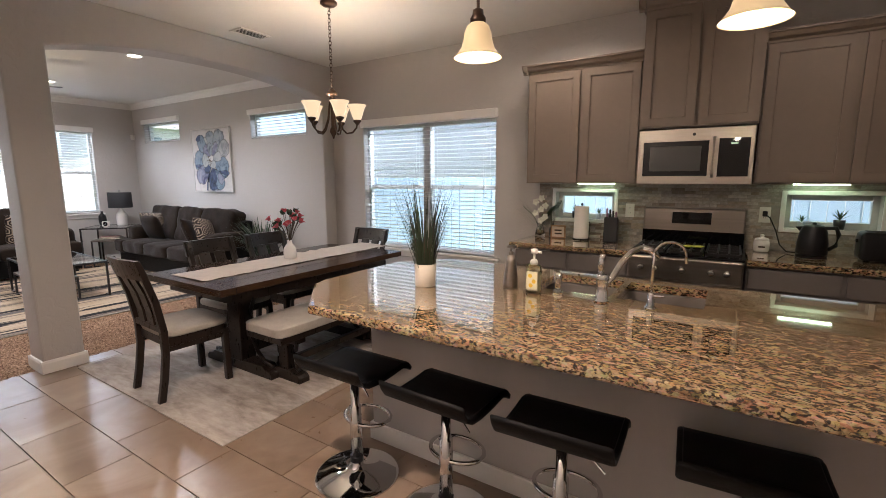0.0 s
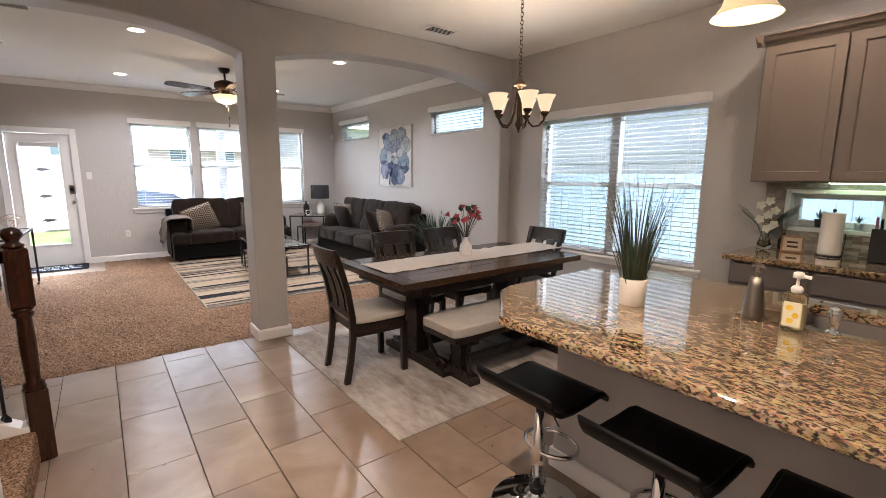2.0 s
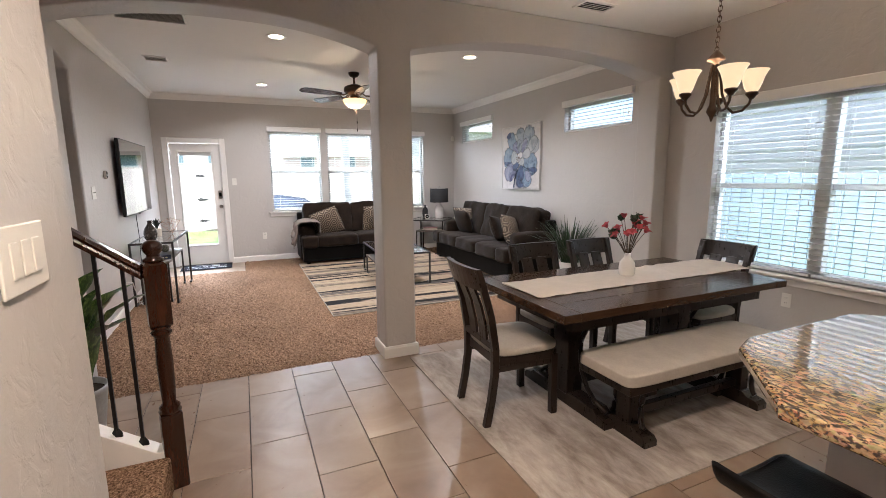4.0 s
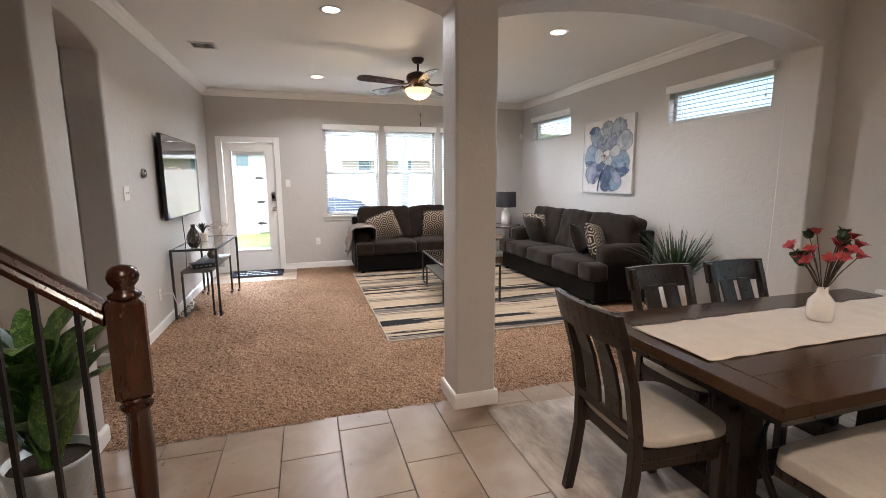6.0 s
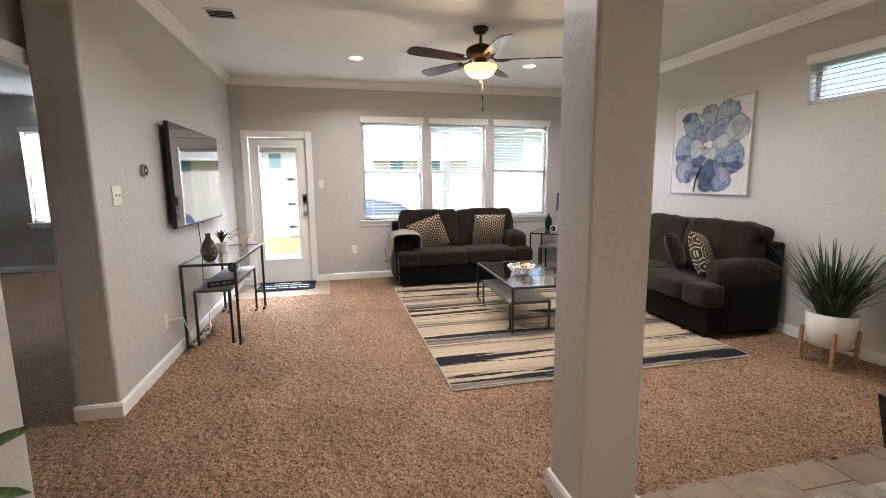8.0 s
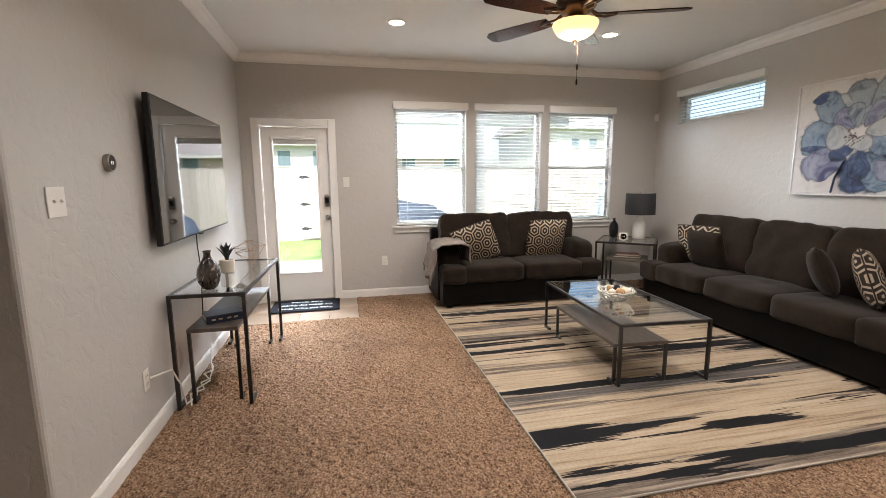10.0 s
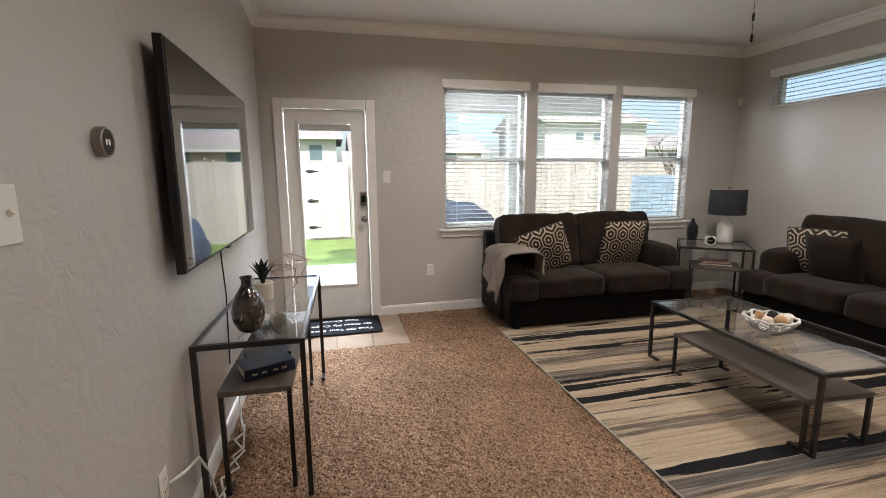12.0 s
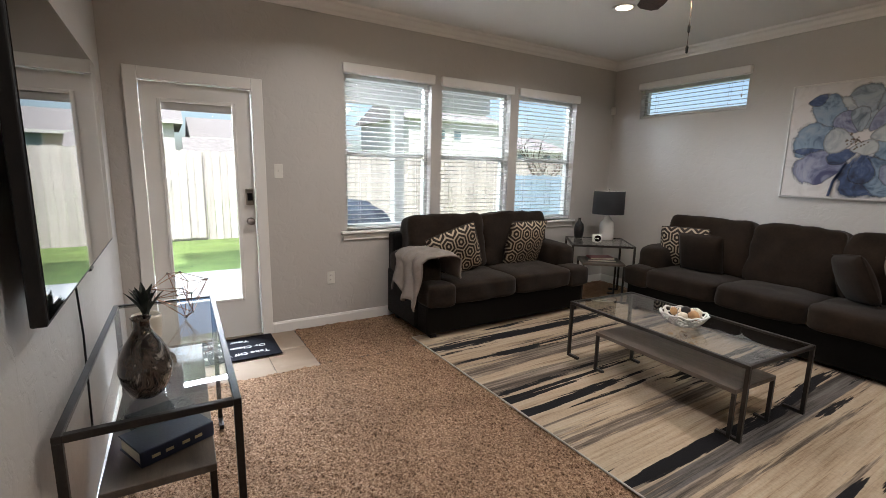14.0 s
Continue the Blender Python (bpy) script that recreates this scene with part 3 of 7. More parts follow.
def arch(u0, u1, spring, rise, n=20):
    """Points of a flat arch from u1 back to u0 with a small shoulder at each end."""
    return [(u1 + (u0 - u1) * i / n, spring + rise * (1 - abs(2 * i / n - 1) ** 2.4)) for i in range(n + 1)]


outline = [(XW, -0.05), (AX0, -0.05)] + list(reversed(arch(AX0, AX1, 2.36, 0.10))) + [(AX1, -0.05), (-3.12, -0.05), (-3.12, ZC), (XW, ZC)]
structure("wall_south", extrude_outline(outline, "y", YS - 0.24, YS, 0.018), WALL, "greige textured wall with a rounded archway to the bedroom", "wall")
# the beam with two flat arches, its post and its two wall stubs
outline = [(YS, -0.05), (-0.66, -0.05)] + list(reversed(arch(-0.66, 1.30, 2.39, 0.135))) + [(1.30, -0.05), (1.56, -0.05)] + list(reversed(arch(1.56, 4.15, 2.39, 0.145))) + [(4.15, -0.05), (YN, -0.05), (YN, ZC), (YS, ZC)]
structure("wall_arches", extrude_outline(outline, "x", -4.40, -4.14, 0.016), WALL, "greige beam with two flat arches on a square post", "wall")
structure("wall_stair", extrude_outline([(-2.16, -0.05), (XE, -0.05), (XE, ZC), (-2.16, ZC)], "y", -0.17, -0.05, 0.02), WALL, "greige stair wall with a rounded corner", "wall")
structure("wall_stair_return", B(-2.16, -2.04, YS2, -0.17, -0.05, ZC), WALL, "greige wall beside the stairs", "wall")
structure("wall_stair_west", B(-3.24, -3.12, YS2, YS - 0.24, -0.05, ZC), WALL, "greige wall beside the stairs", "wall")
structure("wall_stair_back", B(-3.12, -2.16, YS2 - 0.12, YS2, -0.05, ZC), WALL, "plain wall at the head of the stairs", "wall")
structure("ceiling", B(-11.5, XE + 0.2, YS2, YN + 0.2, ZC, ZC + 0.12), CEIL, "off-white textured ceiling", "ceiling")
# bedroom behind the archway
structure("wall_bedroom_door", slab_with_holes("y", -1.34, -1.22, -11.3, -3.6, -0.05, ZC, [(-6.12, -4.72, -0.1, 2.04)]), WALL, "greige wall with a cased doorway", "wall")
structure("wall_bedroom_west", slab_with_holes("x", -11.45, -11.3, YS2, -1.22, -0.05, ZC, [(-4.40, -3.70, 0.80, 2.25)]), WALL, "greige bedroom wall with a window", "wall")
structure("wall_bedroom_south", B(-11.45, -3.6, YS2 - 0.15, YS2, -0.05, ZC), WALL, "plain greige bedroom wall", "wall")
structure("wall_bedroom_east", B(-3.72, -3.6, YS2, -1.34, -0.05, ZC), WALL, "plain greige bedroom wall", "wall")
bm = bmesh.new()
for x0, x1, z0, z1 in ((-6.20, -6.11, 0, 2.12), (-4.73, -4.64, 0, 2.12), (-6.11, -4.73, 2.03, 2.12)):
    box(bm, x0, x1, -1.235, -1.175, z0, z1, 0.006)
structure("trim_bedroom_door", bm, TRIM, "white painted door casing", "trim")
structure("floor_bedroom", B(-11.3, -3.72, YS2, YS - 0.1, -0.05, 0.0), CARPET, "beige carpet of the bedroom", "floor")

# carpet with a real uneven pile
def carpet_patch(name, x0, x1, y0, y1, step, label):
    nx, ny = int((x1 - x0) / step), int((y1 - y0) / step)
    X, Y = np.meshgrid(np.linspace(x0, x1, nx + 1), np.linspace(y0, y1, ny + 1), indexing="ij")
    rs = np.random.RandomState(4)
    Z = rs.rand(nx + 1, ny + 1)
    Z = (Z + np.roll(Z, 1, 0) + np.roll(Z, 1, 1) + np.roll(Z, (1, 1), (0, 1))) / 4
    Z = 0.026 * Z + 0.004 * np.sin(X * 9 + 2 * np.sin(Y * 3)) * np.sin(Y * 7)
    J = (rs.rand(2, nx + 1, ny + 1) - 0.5) * step * 0.9
    verts = np.stack([X + J[0], Y + J[1], Z - 0.012], -1).reshape(-1, 3)
    i, j = np.meshgrid(np.arange(nx), np.arange(ny), indexing="ij")
    a = (i * (ny + 1) + j).ravel()
    faces = np.stack([a, a + ny + 1, a + ny + 2, a + 1], -1)
    me = bpy.data.meshes.new(name)
    me.from_pydata(verts.tolist(), [], faces.tolist())
    me.materials.append(CARPET)
    ob = new(name, me)
    return tagged(ob, label, "carpet", "", "structure")


carpet_patch("floor_carpet", XW + 0.84, -4.25, YS - 0.32, YN, 0.0135, "beige textured pile carpet, unevenly brushed")
carpet_patch("floor_carpet_side", XW, XW + 0.84, 0.28, YN, 0.0135, "beige textured pile carpet by the window wall")
structure("subfloor", B(XW, XE, YS - 0.35, YN, -0.12, -0.012), GROUT, "dark grout bed under the tiles", "floor")


def trim_run(name, pts, profile, label):
    """A moulding along wall pieces: each (axis, face, into, u0, u1); profile of (out, z) pairs."""
    bm = bmesh.new()
    for axis, face, into, u0, u1 in pts:
        o = extrude_outline([(face + into * p, z) for p, z in profile], "y" if axis == "x" else "x", u0, u1)
        merge(bm, o, Matrix())
        o.free()
    return structure(name, bm, TRIM, label, "trim")


base_prof = [(0, 0), (0.016, 0), (0.016, 0.075), (0.010, 0.092), (0, 0.095)]
trim_run("baseboard", [("x", XW, 1, YS, -0.80), ("x", XW, 1, 0.11, YN), ("y", YS, 1, XW, AX0), ("x", AX0, 1, YS - 0.24, YS + 0.016), ("y", YN, -1, XW, -4.40), ("y", YN, -1, -4.14, -1.46),
                       ("x", -4.14, 1, 1.285, 1.575), ("x", -4.40, -1, 1.285, 1.575), ("y", 1.56, 1, -4.40, -4.14), ("y", 1.30, -1, -4.40, -4.14), ("x", -4.14, 1, YS, -0.644), ("y", -0.66, 1, -4.40, -4.14),
                       ("x", -4.14, 1, 4.134, YN), ("y", 4.15, -1, -4.40, -4.14), ("y", YS, 1, -4.14, -3.12), ("x", -11.3, 1, YS2, -1.34)], base_prof, "white painted baseboard")
crown_prof = [(0, ZC - 0.095), (0.012, ZC - 0.095), (0.02, ZC - 0.075), (0.035, ZC - 0.06), (0.052, ZC - 0.03), (0.072, ZC - 0.018), (0.078, ZC), (0, ZC)]
trim_run("crown_moulding", [("x", XW, 1, YS, YN), ("y", YS, 1, XW, -4.40), ("y", YN, -1, XW, -4.40), ("x", -4.40, -1, YS, YN)], crown_prof, "white crown moulding round the living room")

# casing, door, windows
bm = bmesh.new()
for y0, y1, z0, z1 in ((-0.80, -0.715, 0, 2.10), (0.025, 0.11, 0, 2.10), (-0.715, 0.025, 2.015, 2.10)):
    box(bm, XW - 0.002, XW + 0.02, y0, y1, z0, z1, 0.006)
structure("trim_door", bm, TRIM, "white painted casing round the patio door", "trim")
door = tagged(thing("door_1", XW - 0.05, -0.345, 0), "white patio door with a full glass panel", "door", "", "structure")
part("leaf", slab_with_holes("x", -0.022, 0.022, -0.368, 0.368, 0.012, 2.012, [(-0.245, 0.235, 0.34, 1.88)]), TRIM, door)
bm = bmesh.new()
for y0, y1, z0, z1 in ((-0.265, -0.24, 0.32, 1.90), (0.23, 0.255, 0.32, 1.90), (-0.24, 0.23, 0.32, 0.345), (-0.24, 0.23, 1.875, 1.90)):
    box(bm, 0.021, 0.034, y0, y1, z0, z1, 0.005)
part("glazing_bead", bm, TRIM, door)
pane = part("pane", B(-0.006, 0.0, -0.245, 0.235, 0.34, 1.88), PANE, door)
pane.visible_shadow = False
part("raised_blind", B(0.002, 0.014, -0.24, 0.23, 1.82, 1.878, 0.003), pbr("grey_headrail", (0.5, 0.49, 0.47), 0.5), door, "grey blind drawn up inside the glass")
part("keypad_lock", B(0.022, 0.05, 0.295, 0.355, 1.11, 1.25, 0.012), STEEL, door, "brushed steel keypad lock")
part("keypad_screen", B(0.0505, 0.054, 0.305, 0.345, 1.15, 1.21, 0.002), BLACKGLASS, door)
part("thumb_turn", lathe([(0.012, 0), (0.018, 0.006), (0.018, 0.012)], 14), STEEL, door).matrix_basis = pose(0.05, 0.325, 1.13, 0, 90, 0)
part("door_knob", lathe([(0.030, 0), (0.030, 0.008), (0.012, 0.012), (0.012, 0.03), (0.026, 0.042), (0.029, 0.055), (0.022, 0.066), (0.004, 0.07)], 20), STEEL, door, "round brushed steel knob", True).matrix_basis = pose(0.022, 0.325, 0.98, 0, 90, 0)
part("threshold", B(-0.06, 0.05, -0.37, 0.37, 0.0, 0.012, 0.004), STEEL, door)


def slat_mesh(length, depth=0.044):
    bm = bmesh.new()
    n = 4
    lo = [[bm.verts.new((x, depth * (k / n - 0.5), 0.004 * (1 - (2 * k / n - 1) ** 2) + dz)) for k in range(n + 1)] for x in (-length / 2, length / 2) for dz in (0, 0.0024)]
    for k in range(n):
        bm.faces.new((lo[0][k], lo[0][k + 1], lo[2][k + 1], lo[2][k]))
        bm.faces.new((lo[1][k], lo[1][k + 1], lo[3][k + 1], lo[3][k]))
    for e in (0, n):
        bm.faces.new((lo[0][e], lo[1][e], lo[3][e], lo[2][e]))
    return bm


def window(name, axis, face, out, u0, u1, z0, z1, label, units=1, rail=0.5, sill=True, blind=True, tilt=2, pitch=0.042, valance=0.07, vover=0.02):
    """A vinyl window set in its opening: local x runs along the wall, local y points out of the room."""
    w, uc = u1 - u0, (u0 + u1) / 2
    rz = {("y", 1): 0, ("y", -1): 180, ("x", -1): 90, ("x", 1): -90}[axis, out]
    T = tagged(thing(name, uc if axis == "y" else face, face if axis == "y" else uc, z0, rz), label, "window", "", "structure")
    h = z1 - z0
    bm = bmesh.new()
    for a, c, d, e in ((-w / 2, -w / 2 + 0.04, 0, h), (w / 2 - 0.04, w / 2, 0, h), (-w / 2 + 0.04, w / 2 - 0.04, 0, 0.045), (-w / 2 + 0.04, w / 2 - 0.04, h - 0.04, h)):
        box(bm, a, c, 0.075, 0.135, d, e, 0.004)
    part("window_frame", bm, VINYL, T)
    uw = w / units
    for i in range(units):
        a = -w / 2 + uw * i
        if i:
            part("mullion", B(a - 0.05, a + 0.05, 0.06, 0.14, 0.045, h - 0.04, 0.005), VINYL, T)
        if rail:
            part("meeting_rail", B(a + 0.04, a + uw - 0.04, 0.082, 0.125, h * rail - 0.022, h * rail + 0.022, 0.004), VINYL, T)
        p = part("pane", B(a + 0.035, a + uw - 0.035, 0.102, 0.106, 0.04, h - 0.035), PANE, T)
        p.visible_shadow = False
        if blind:
            me = None
            n = int((h - 0.06) / pitch)
            for k in range(n):
                ob = part("slat", slat_mesh(uw - 0.02), SLAT, T) if me is None else new("slat", me)
                if me is None:
                    me = ob.data
                ob.parent = T
                ob.matrix_basis = pose(a + uw / 2, 0.035, 0.035 + (k + 0.5) * pitch, -tilt, 0, 0)
            part("bottom_rail", B(a + 0.01, a + uw - 0.01, 0.015, 0.055, 0.006, 0.03, 0.004), SLAT, T)
            bm = bmesh.new()
            for s in (0.16, 0.84):
                for yy in (0.012, 0.058):
                    tube([(a + uw * s, yy, 0.02), (a + uw * s, yy, h - 0.03)], 0.0014, 5, bm)
            tube([(a + uw - 0.06, 0.006, h - 0.05), (a + uw - 0.06, 0.004, h * 0.42)], 0.0016, 5, bm)
            part("cord", bm, SLAT, T)
            part("tassel", lathe([(0.003, 0.03), (0.006, 0.02), (0.007, 0)], 8), SLAT, T).matrix_basis = pose(a + uw - 0.06, 0.004, h * 0.42 - 0.03)
    if valance:
        part("valance", B(-w / 2 - vover, w / 2 + vover, -0.04, 0.03, h - 0.015, h + valance, 0.01), TRIM, T, "white blind valance")
    if sill:
        part("window_sill", B(-w / 2 - 0.06, w / 2 + 0.06, -0.045, 0.07, -0.028, 0.0, 0.008), TRIM, T)
        part("apron", B(-w / 2 - 0.04, w / 2 + 0.04, -0.016, -0.001, -0.085, -0.029, 0.004), TRIM, T)
    return T


for i, (a, b) in enumerate(WIN_W):
    window("window_%d" % (i + 1), "x", XW, -1, a, b, WZ0, WZ1, "white double-hung window with open horizontal blinds")
window("window_4", "y", YN, 1, *KWIN, "wide twin window with open white blinds", units=2, tilt=3)
for i, h in enumerate(HWIN):
    window("window_%d" % (i + 5), "y", YN, 1, *h, "small high window with open white blinds", rail=0, sill=False, tilt=-6, valance=0.06)
for i, h in enumerate(CWIN):
    window("window_%d" % (i + 7), "y", YN, 1, *h, "small window above the counter", rail=0, sill=False, blind=False, valance=0)
window("window_9", "x", -11.3, -1, -4.40, -3.70, 0.80, 2.25, "bedroom window with open white blinds")

# ---- outside ----
structure("ground", B(-90, 60, -70, 70, -0.4, -0.14), GRASS, "green lawn behind the house", "ground")
structure("pavement_patio", B(-12.3, XW - 0.16, -1.1, 4.6, -0.14, -0.03), CONCRETE, "pale concrete patio slab", "patio")
bm = B(-12.5, XW - 0.16, -1.1, 4.6, 2.72, 2.86)
box(bm, -12.45, -12.25, -1.1, 4.6, 2.45, 2.72)
structure("patio_roof", bm, SIDING, "white patio roof with a beam", "roof")
post = thing("patio_post", -12.35, 2.76, -0.03, 0, "square white patio post on the slab", "post")
part("shaft", B(-0.09, 0.09, -0.09, 0.09, 0, 2.48, 0.01), SIDING, post)
part("plinth", B(-0.12, 0.12, -0.12, 0.12, 0, 0.2, 0.01), SIDING, post)
grill = thing("covered_grill", -10.55, 0.95, -0.03, 0, "barbecue under a dark navy fabric cover", "grill")
part("cover", pad(0.75, 1.75, 1.10, 2.6, 12, 0.02, 0.05, 3, (0, 0, 0.55)), NAVYCLOTH, grill, smooth=True)


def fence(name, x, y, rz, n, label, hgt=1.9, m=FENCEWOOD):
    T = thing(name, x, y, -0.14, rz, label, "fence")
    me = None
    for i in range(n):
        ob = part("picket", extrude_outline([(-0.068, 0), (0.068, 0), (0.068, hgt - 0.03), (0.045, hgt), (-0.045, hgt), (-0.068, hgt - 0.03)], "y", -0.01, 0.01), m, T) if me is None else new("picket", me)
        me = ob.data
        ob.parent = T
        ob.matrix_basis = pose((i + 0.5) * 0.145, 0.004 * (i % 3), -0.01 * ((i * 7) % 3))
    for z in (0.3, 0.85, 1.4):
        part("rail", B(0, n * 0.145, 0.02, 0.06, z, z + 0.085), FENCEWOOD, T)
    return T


fence("fence", -16.2, -12.5, 90, 195, "weathered cedar board fence behind the lawn")
# both side fences carry their shade in the blue-grey colour
fence("fence", -14.0, 6.4, 0, 30, "side fence beyond the patio, its shade put in as blue-grey", 1.52, SHADEDBOARDS)
fence("fence", -9.6, 6.6, 0, 90, "side fence beside the house, coloured grey-blue for shade", 1.62, SHADEDBOARDS)


def house(name, x, y, rz, w, d, hgt, rise, wallm, label, wins):
    T = thing(name, x, y, -0.14, rz, label, "house")
    part("wall", B(-w / 2, w / 2, 0, d, 0, hgt), wallm, T)
    part("roof", extrude_outline([(-0.5, hgt - 0.1), (d + 0.5, hgt - 0.1), (d / 2, hgt + rise)], "x", -w / 2 - 0.5, w / 2 + 0.5), ROOF, T)
    part("fascia", B(-w / 2 - 0.5, w / 2 + 0.5, -0.55, -0.5, hgt - 0.22, hgt - 0.02), SIDING, T)
    for wx, wz, ww, wh in wins:
        f = part("window", B(wx - ww / 2, wx + ww / 2, -0.05, -0.005, wz, wz + wh), VINYL, T)
        part("glass", B(wx - ww / 2 + 0.08, wx + ww / 2 - 0.08, -0.06, -0.052, wz + 0.08, wz + wh - 0.08), EAVE, f)
    return T


gate = thing("fence_gate", -16.13, -0.95, -0.14, 0, "cedar gate in the fence with black strap hinges", "gate")
for k in range(7):
    part("board", B(0, 0.02, k * 0.145 + 0.004, k * 0.145 + 0.14, 0.06, 1.86), FENCEWOOD, gate)
for z in (0.32, 0.96, 1.66):
    part("hinge", extrude_outline([(0.0, z), (0.1, z + 0.05), (0.34, z), (0.1, z - 0.05)], "x", 0.022, 0.034), IRON, gate, "black strap hinge")
pl = thing("patio_light", -10.6, 2.0, 2.72, 0, "small round light in the patio ceiling", "light")
part("rim", lathe([(0.09, 0), (0.09, -0.012), (0.07, -0.016)], 20), VINYL, pl)
part("lens", lathe([(0.068, -0.002), (0.066, -0.014), (0.002, -0.016)], 20), CANGLOW, pl, "lit lens")

tree = thing("bare_tree", -14.7, 8.2, -0.14, 0, "small bare tree with thin branches on the lawn", "tree")
part("trunk", tube([(0, 0, 0), (0.03, 0.02, 0.6), (0.0, 0.05, 1.3)], 0.05, 8, taper=0.5), STEM, tree)
rt = random.Random(8)
for k in range(9):
    bm = bmesh.new()
    a0, z0 = 0.7 * k, 0.8 + 0.06 * k
    p0 = Vector((0.02, 0.03, z0))
    d0 = Vector((math.cos(a0) * 0.6, math.sin(a0) * 0.6, 1.0)).normalized()
    pts = [p0 + d0 * s * 0.3 + Vector((rt.uniform(-0.05, 0.05), rt.uniform(-0.05, 0.05), 0)) * s for s in range(5)]
    tube(pts, 0.014, 5, bm)
    for s in (1, 2, 3, 4):
        for e in range(2):
            q = pts[s] + Vector((rt.uniform(-0.3, 0.3), rt.uniform(-0.3, 0.3), rt.uniform(0.15, 0.4)))
            tube([pts[s], (pts[s] + q) / 2 + Vector((0, 0, 0.03)), q], 0.006, 4, bm)
    part("limb", bm, STEM, tree)


house("neighbour_house", -38.0, -6.0, 90, 12, 9, 4.3, 2.0, SIDING, "pale house with a low roof beyond the fence", [(4.6, 2.6, 1.0, 1.2), (2.2, 2.6, 1.0, 1.2), (-1.4, 2.6, 1.0, 1.2)])
house("neighbour_house", -40.0, 6.4, 90, 10, 8, 3.5, 1.6, PINKWALL, "pinkish house with a pale roof beyond the fence", [(-4.2, 2.7, 0.9, 0.8), (-1.0, 2.4, 1.2, 1.0), (2.4, 2.4, 1.2, 1.0)])
house("neighbour_house", -34.0, 18.0, 90, 8, 9, 5.3, 1.4, SIDING, "pale two-storey house with small windows beyond the fence", [(-1.4, 3.8, 0.75, 0.75), (0.0, 3.8, 0.75, 0.75), (2.4, 1.6, 0.9, 1.2)])
house("neighbour_house", -36.0, 27.5, 90, 7.5, 8, 3.6, 1.3, SIDING, "low pale house beyond the side fence", [(-1.5, 2.2, 1.0, 1.0), (1.5, 2.2, 1.0, 1.0)])
house("garden_shed", -33.0, 1.6, 90, 1.7, 1.6, 2.3, 0.8, PINKWALL, "small garden shed with a dark gabled roof", [])
# out of view; added so that the house and its eave block the sun
structure("roof_slab", B(-9.9, 6.0, -9.0, YN + 0.62, 3.0, 3.2), ROOF, "unseen slab with a short eave, added over the house to block the sun", "roof")
side = thing("side_house", -3.0, 9.6, -0.9, 0, "pale house wall close beside the kitchen window", "house")
part("wall", B(-5.5, 7.5, 0, 6, 1.62, 5.6), SIDING, side)
# lower wall gets the shade colour instead of the pale siding
part("lower_wall", B(-5.5, 7.5, -0.03, 6, 0, 1.62), SHADEDBOARDS, side, "lower siding, coloured grey-blue for shade")
part("roof", extrude_outline([(-0.7, 5.55), (6.5, 5.55), (3, 6.6)], "x", -6.2, 8.2), ROOF, side)
part("fascia", B(-6.2, 8.2, -0.78, -0.7, 5.43, 5.67), EAVE, side)
me = None
for i in range(30):
    ob = part("siding_board", extrude_outline([(-0.028, 0), (0, 0), (0, 0.178), (-0.006, 0.178)], "x", -5.5, 7.5), SIDING, side) if me is None else new("siding_board", me)
    me = ob.data
    ob.parent = side
    ob.matrix_basis = pose(0, -0.031, 0.08 + i * 0.18)


# ---- lamps and ceiling fixtures ----
def can_light(x, y, watts, color=(1.0, 0.86, 0.69)):
    T = thing("ceiling_can_light", x, y, ZC, 0, "lit recessed can light with a white trim ring", "light", "recessed lights")
    bm = bmesh.new()
    n = 28
    prof = [(0.065, -0.002), (0.088, -0.006), (0.092, -0.001), (0.06, 0.0)]
    lathe(prof, n, bm, cap=False)
    part("trim_ring", bm, TRIM, T, smooth=True)
    part("lens", lathe([(0.001, -0.0015), (0.064, -0.0015), (0.064, 0.0)], n), CANGLOW, T, "glowing warm lens")
    lamp = new("can_lamp", bpy.data.lights.new("can_lamp", "AREA"))
    lamp.data.shape, lamp.data.size, lamp.data.energy, lamp.data.color = "DISK", 0.125, watts, color
    lamp.data.spread = radians(150)
    lamp.matrix_world = pose(x, y, ZC - 0.008)
    return T


for x, y in ((-5.59, 0.73), (-5.57, 2.79), (-8.05, 0.69), (-8.0, 2.76)):
    can_light(x, y, 12, (1.0, 0.92, 0.84))
# only the first kitchen can is known; the other three are added for brightness
for x, y, w in ((-1.15, 3.62, 3.5), (0.55, 3.3, 1.6), (-1.2, 0.55, 22), (0.9, 0.6, 5)):
    can_light(x, y, w, (1.0, 0.76, 0.55))


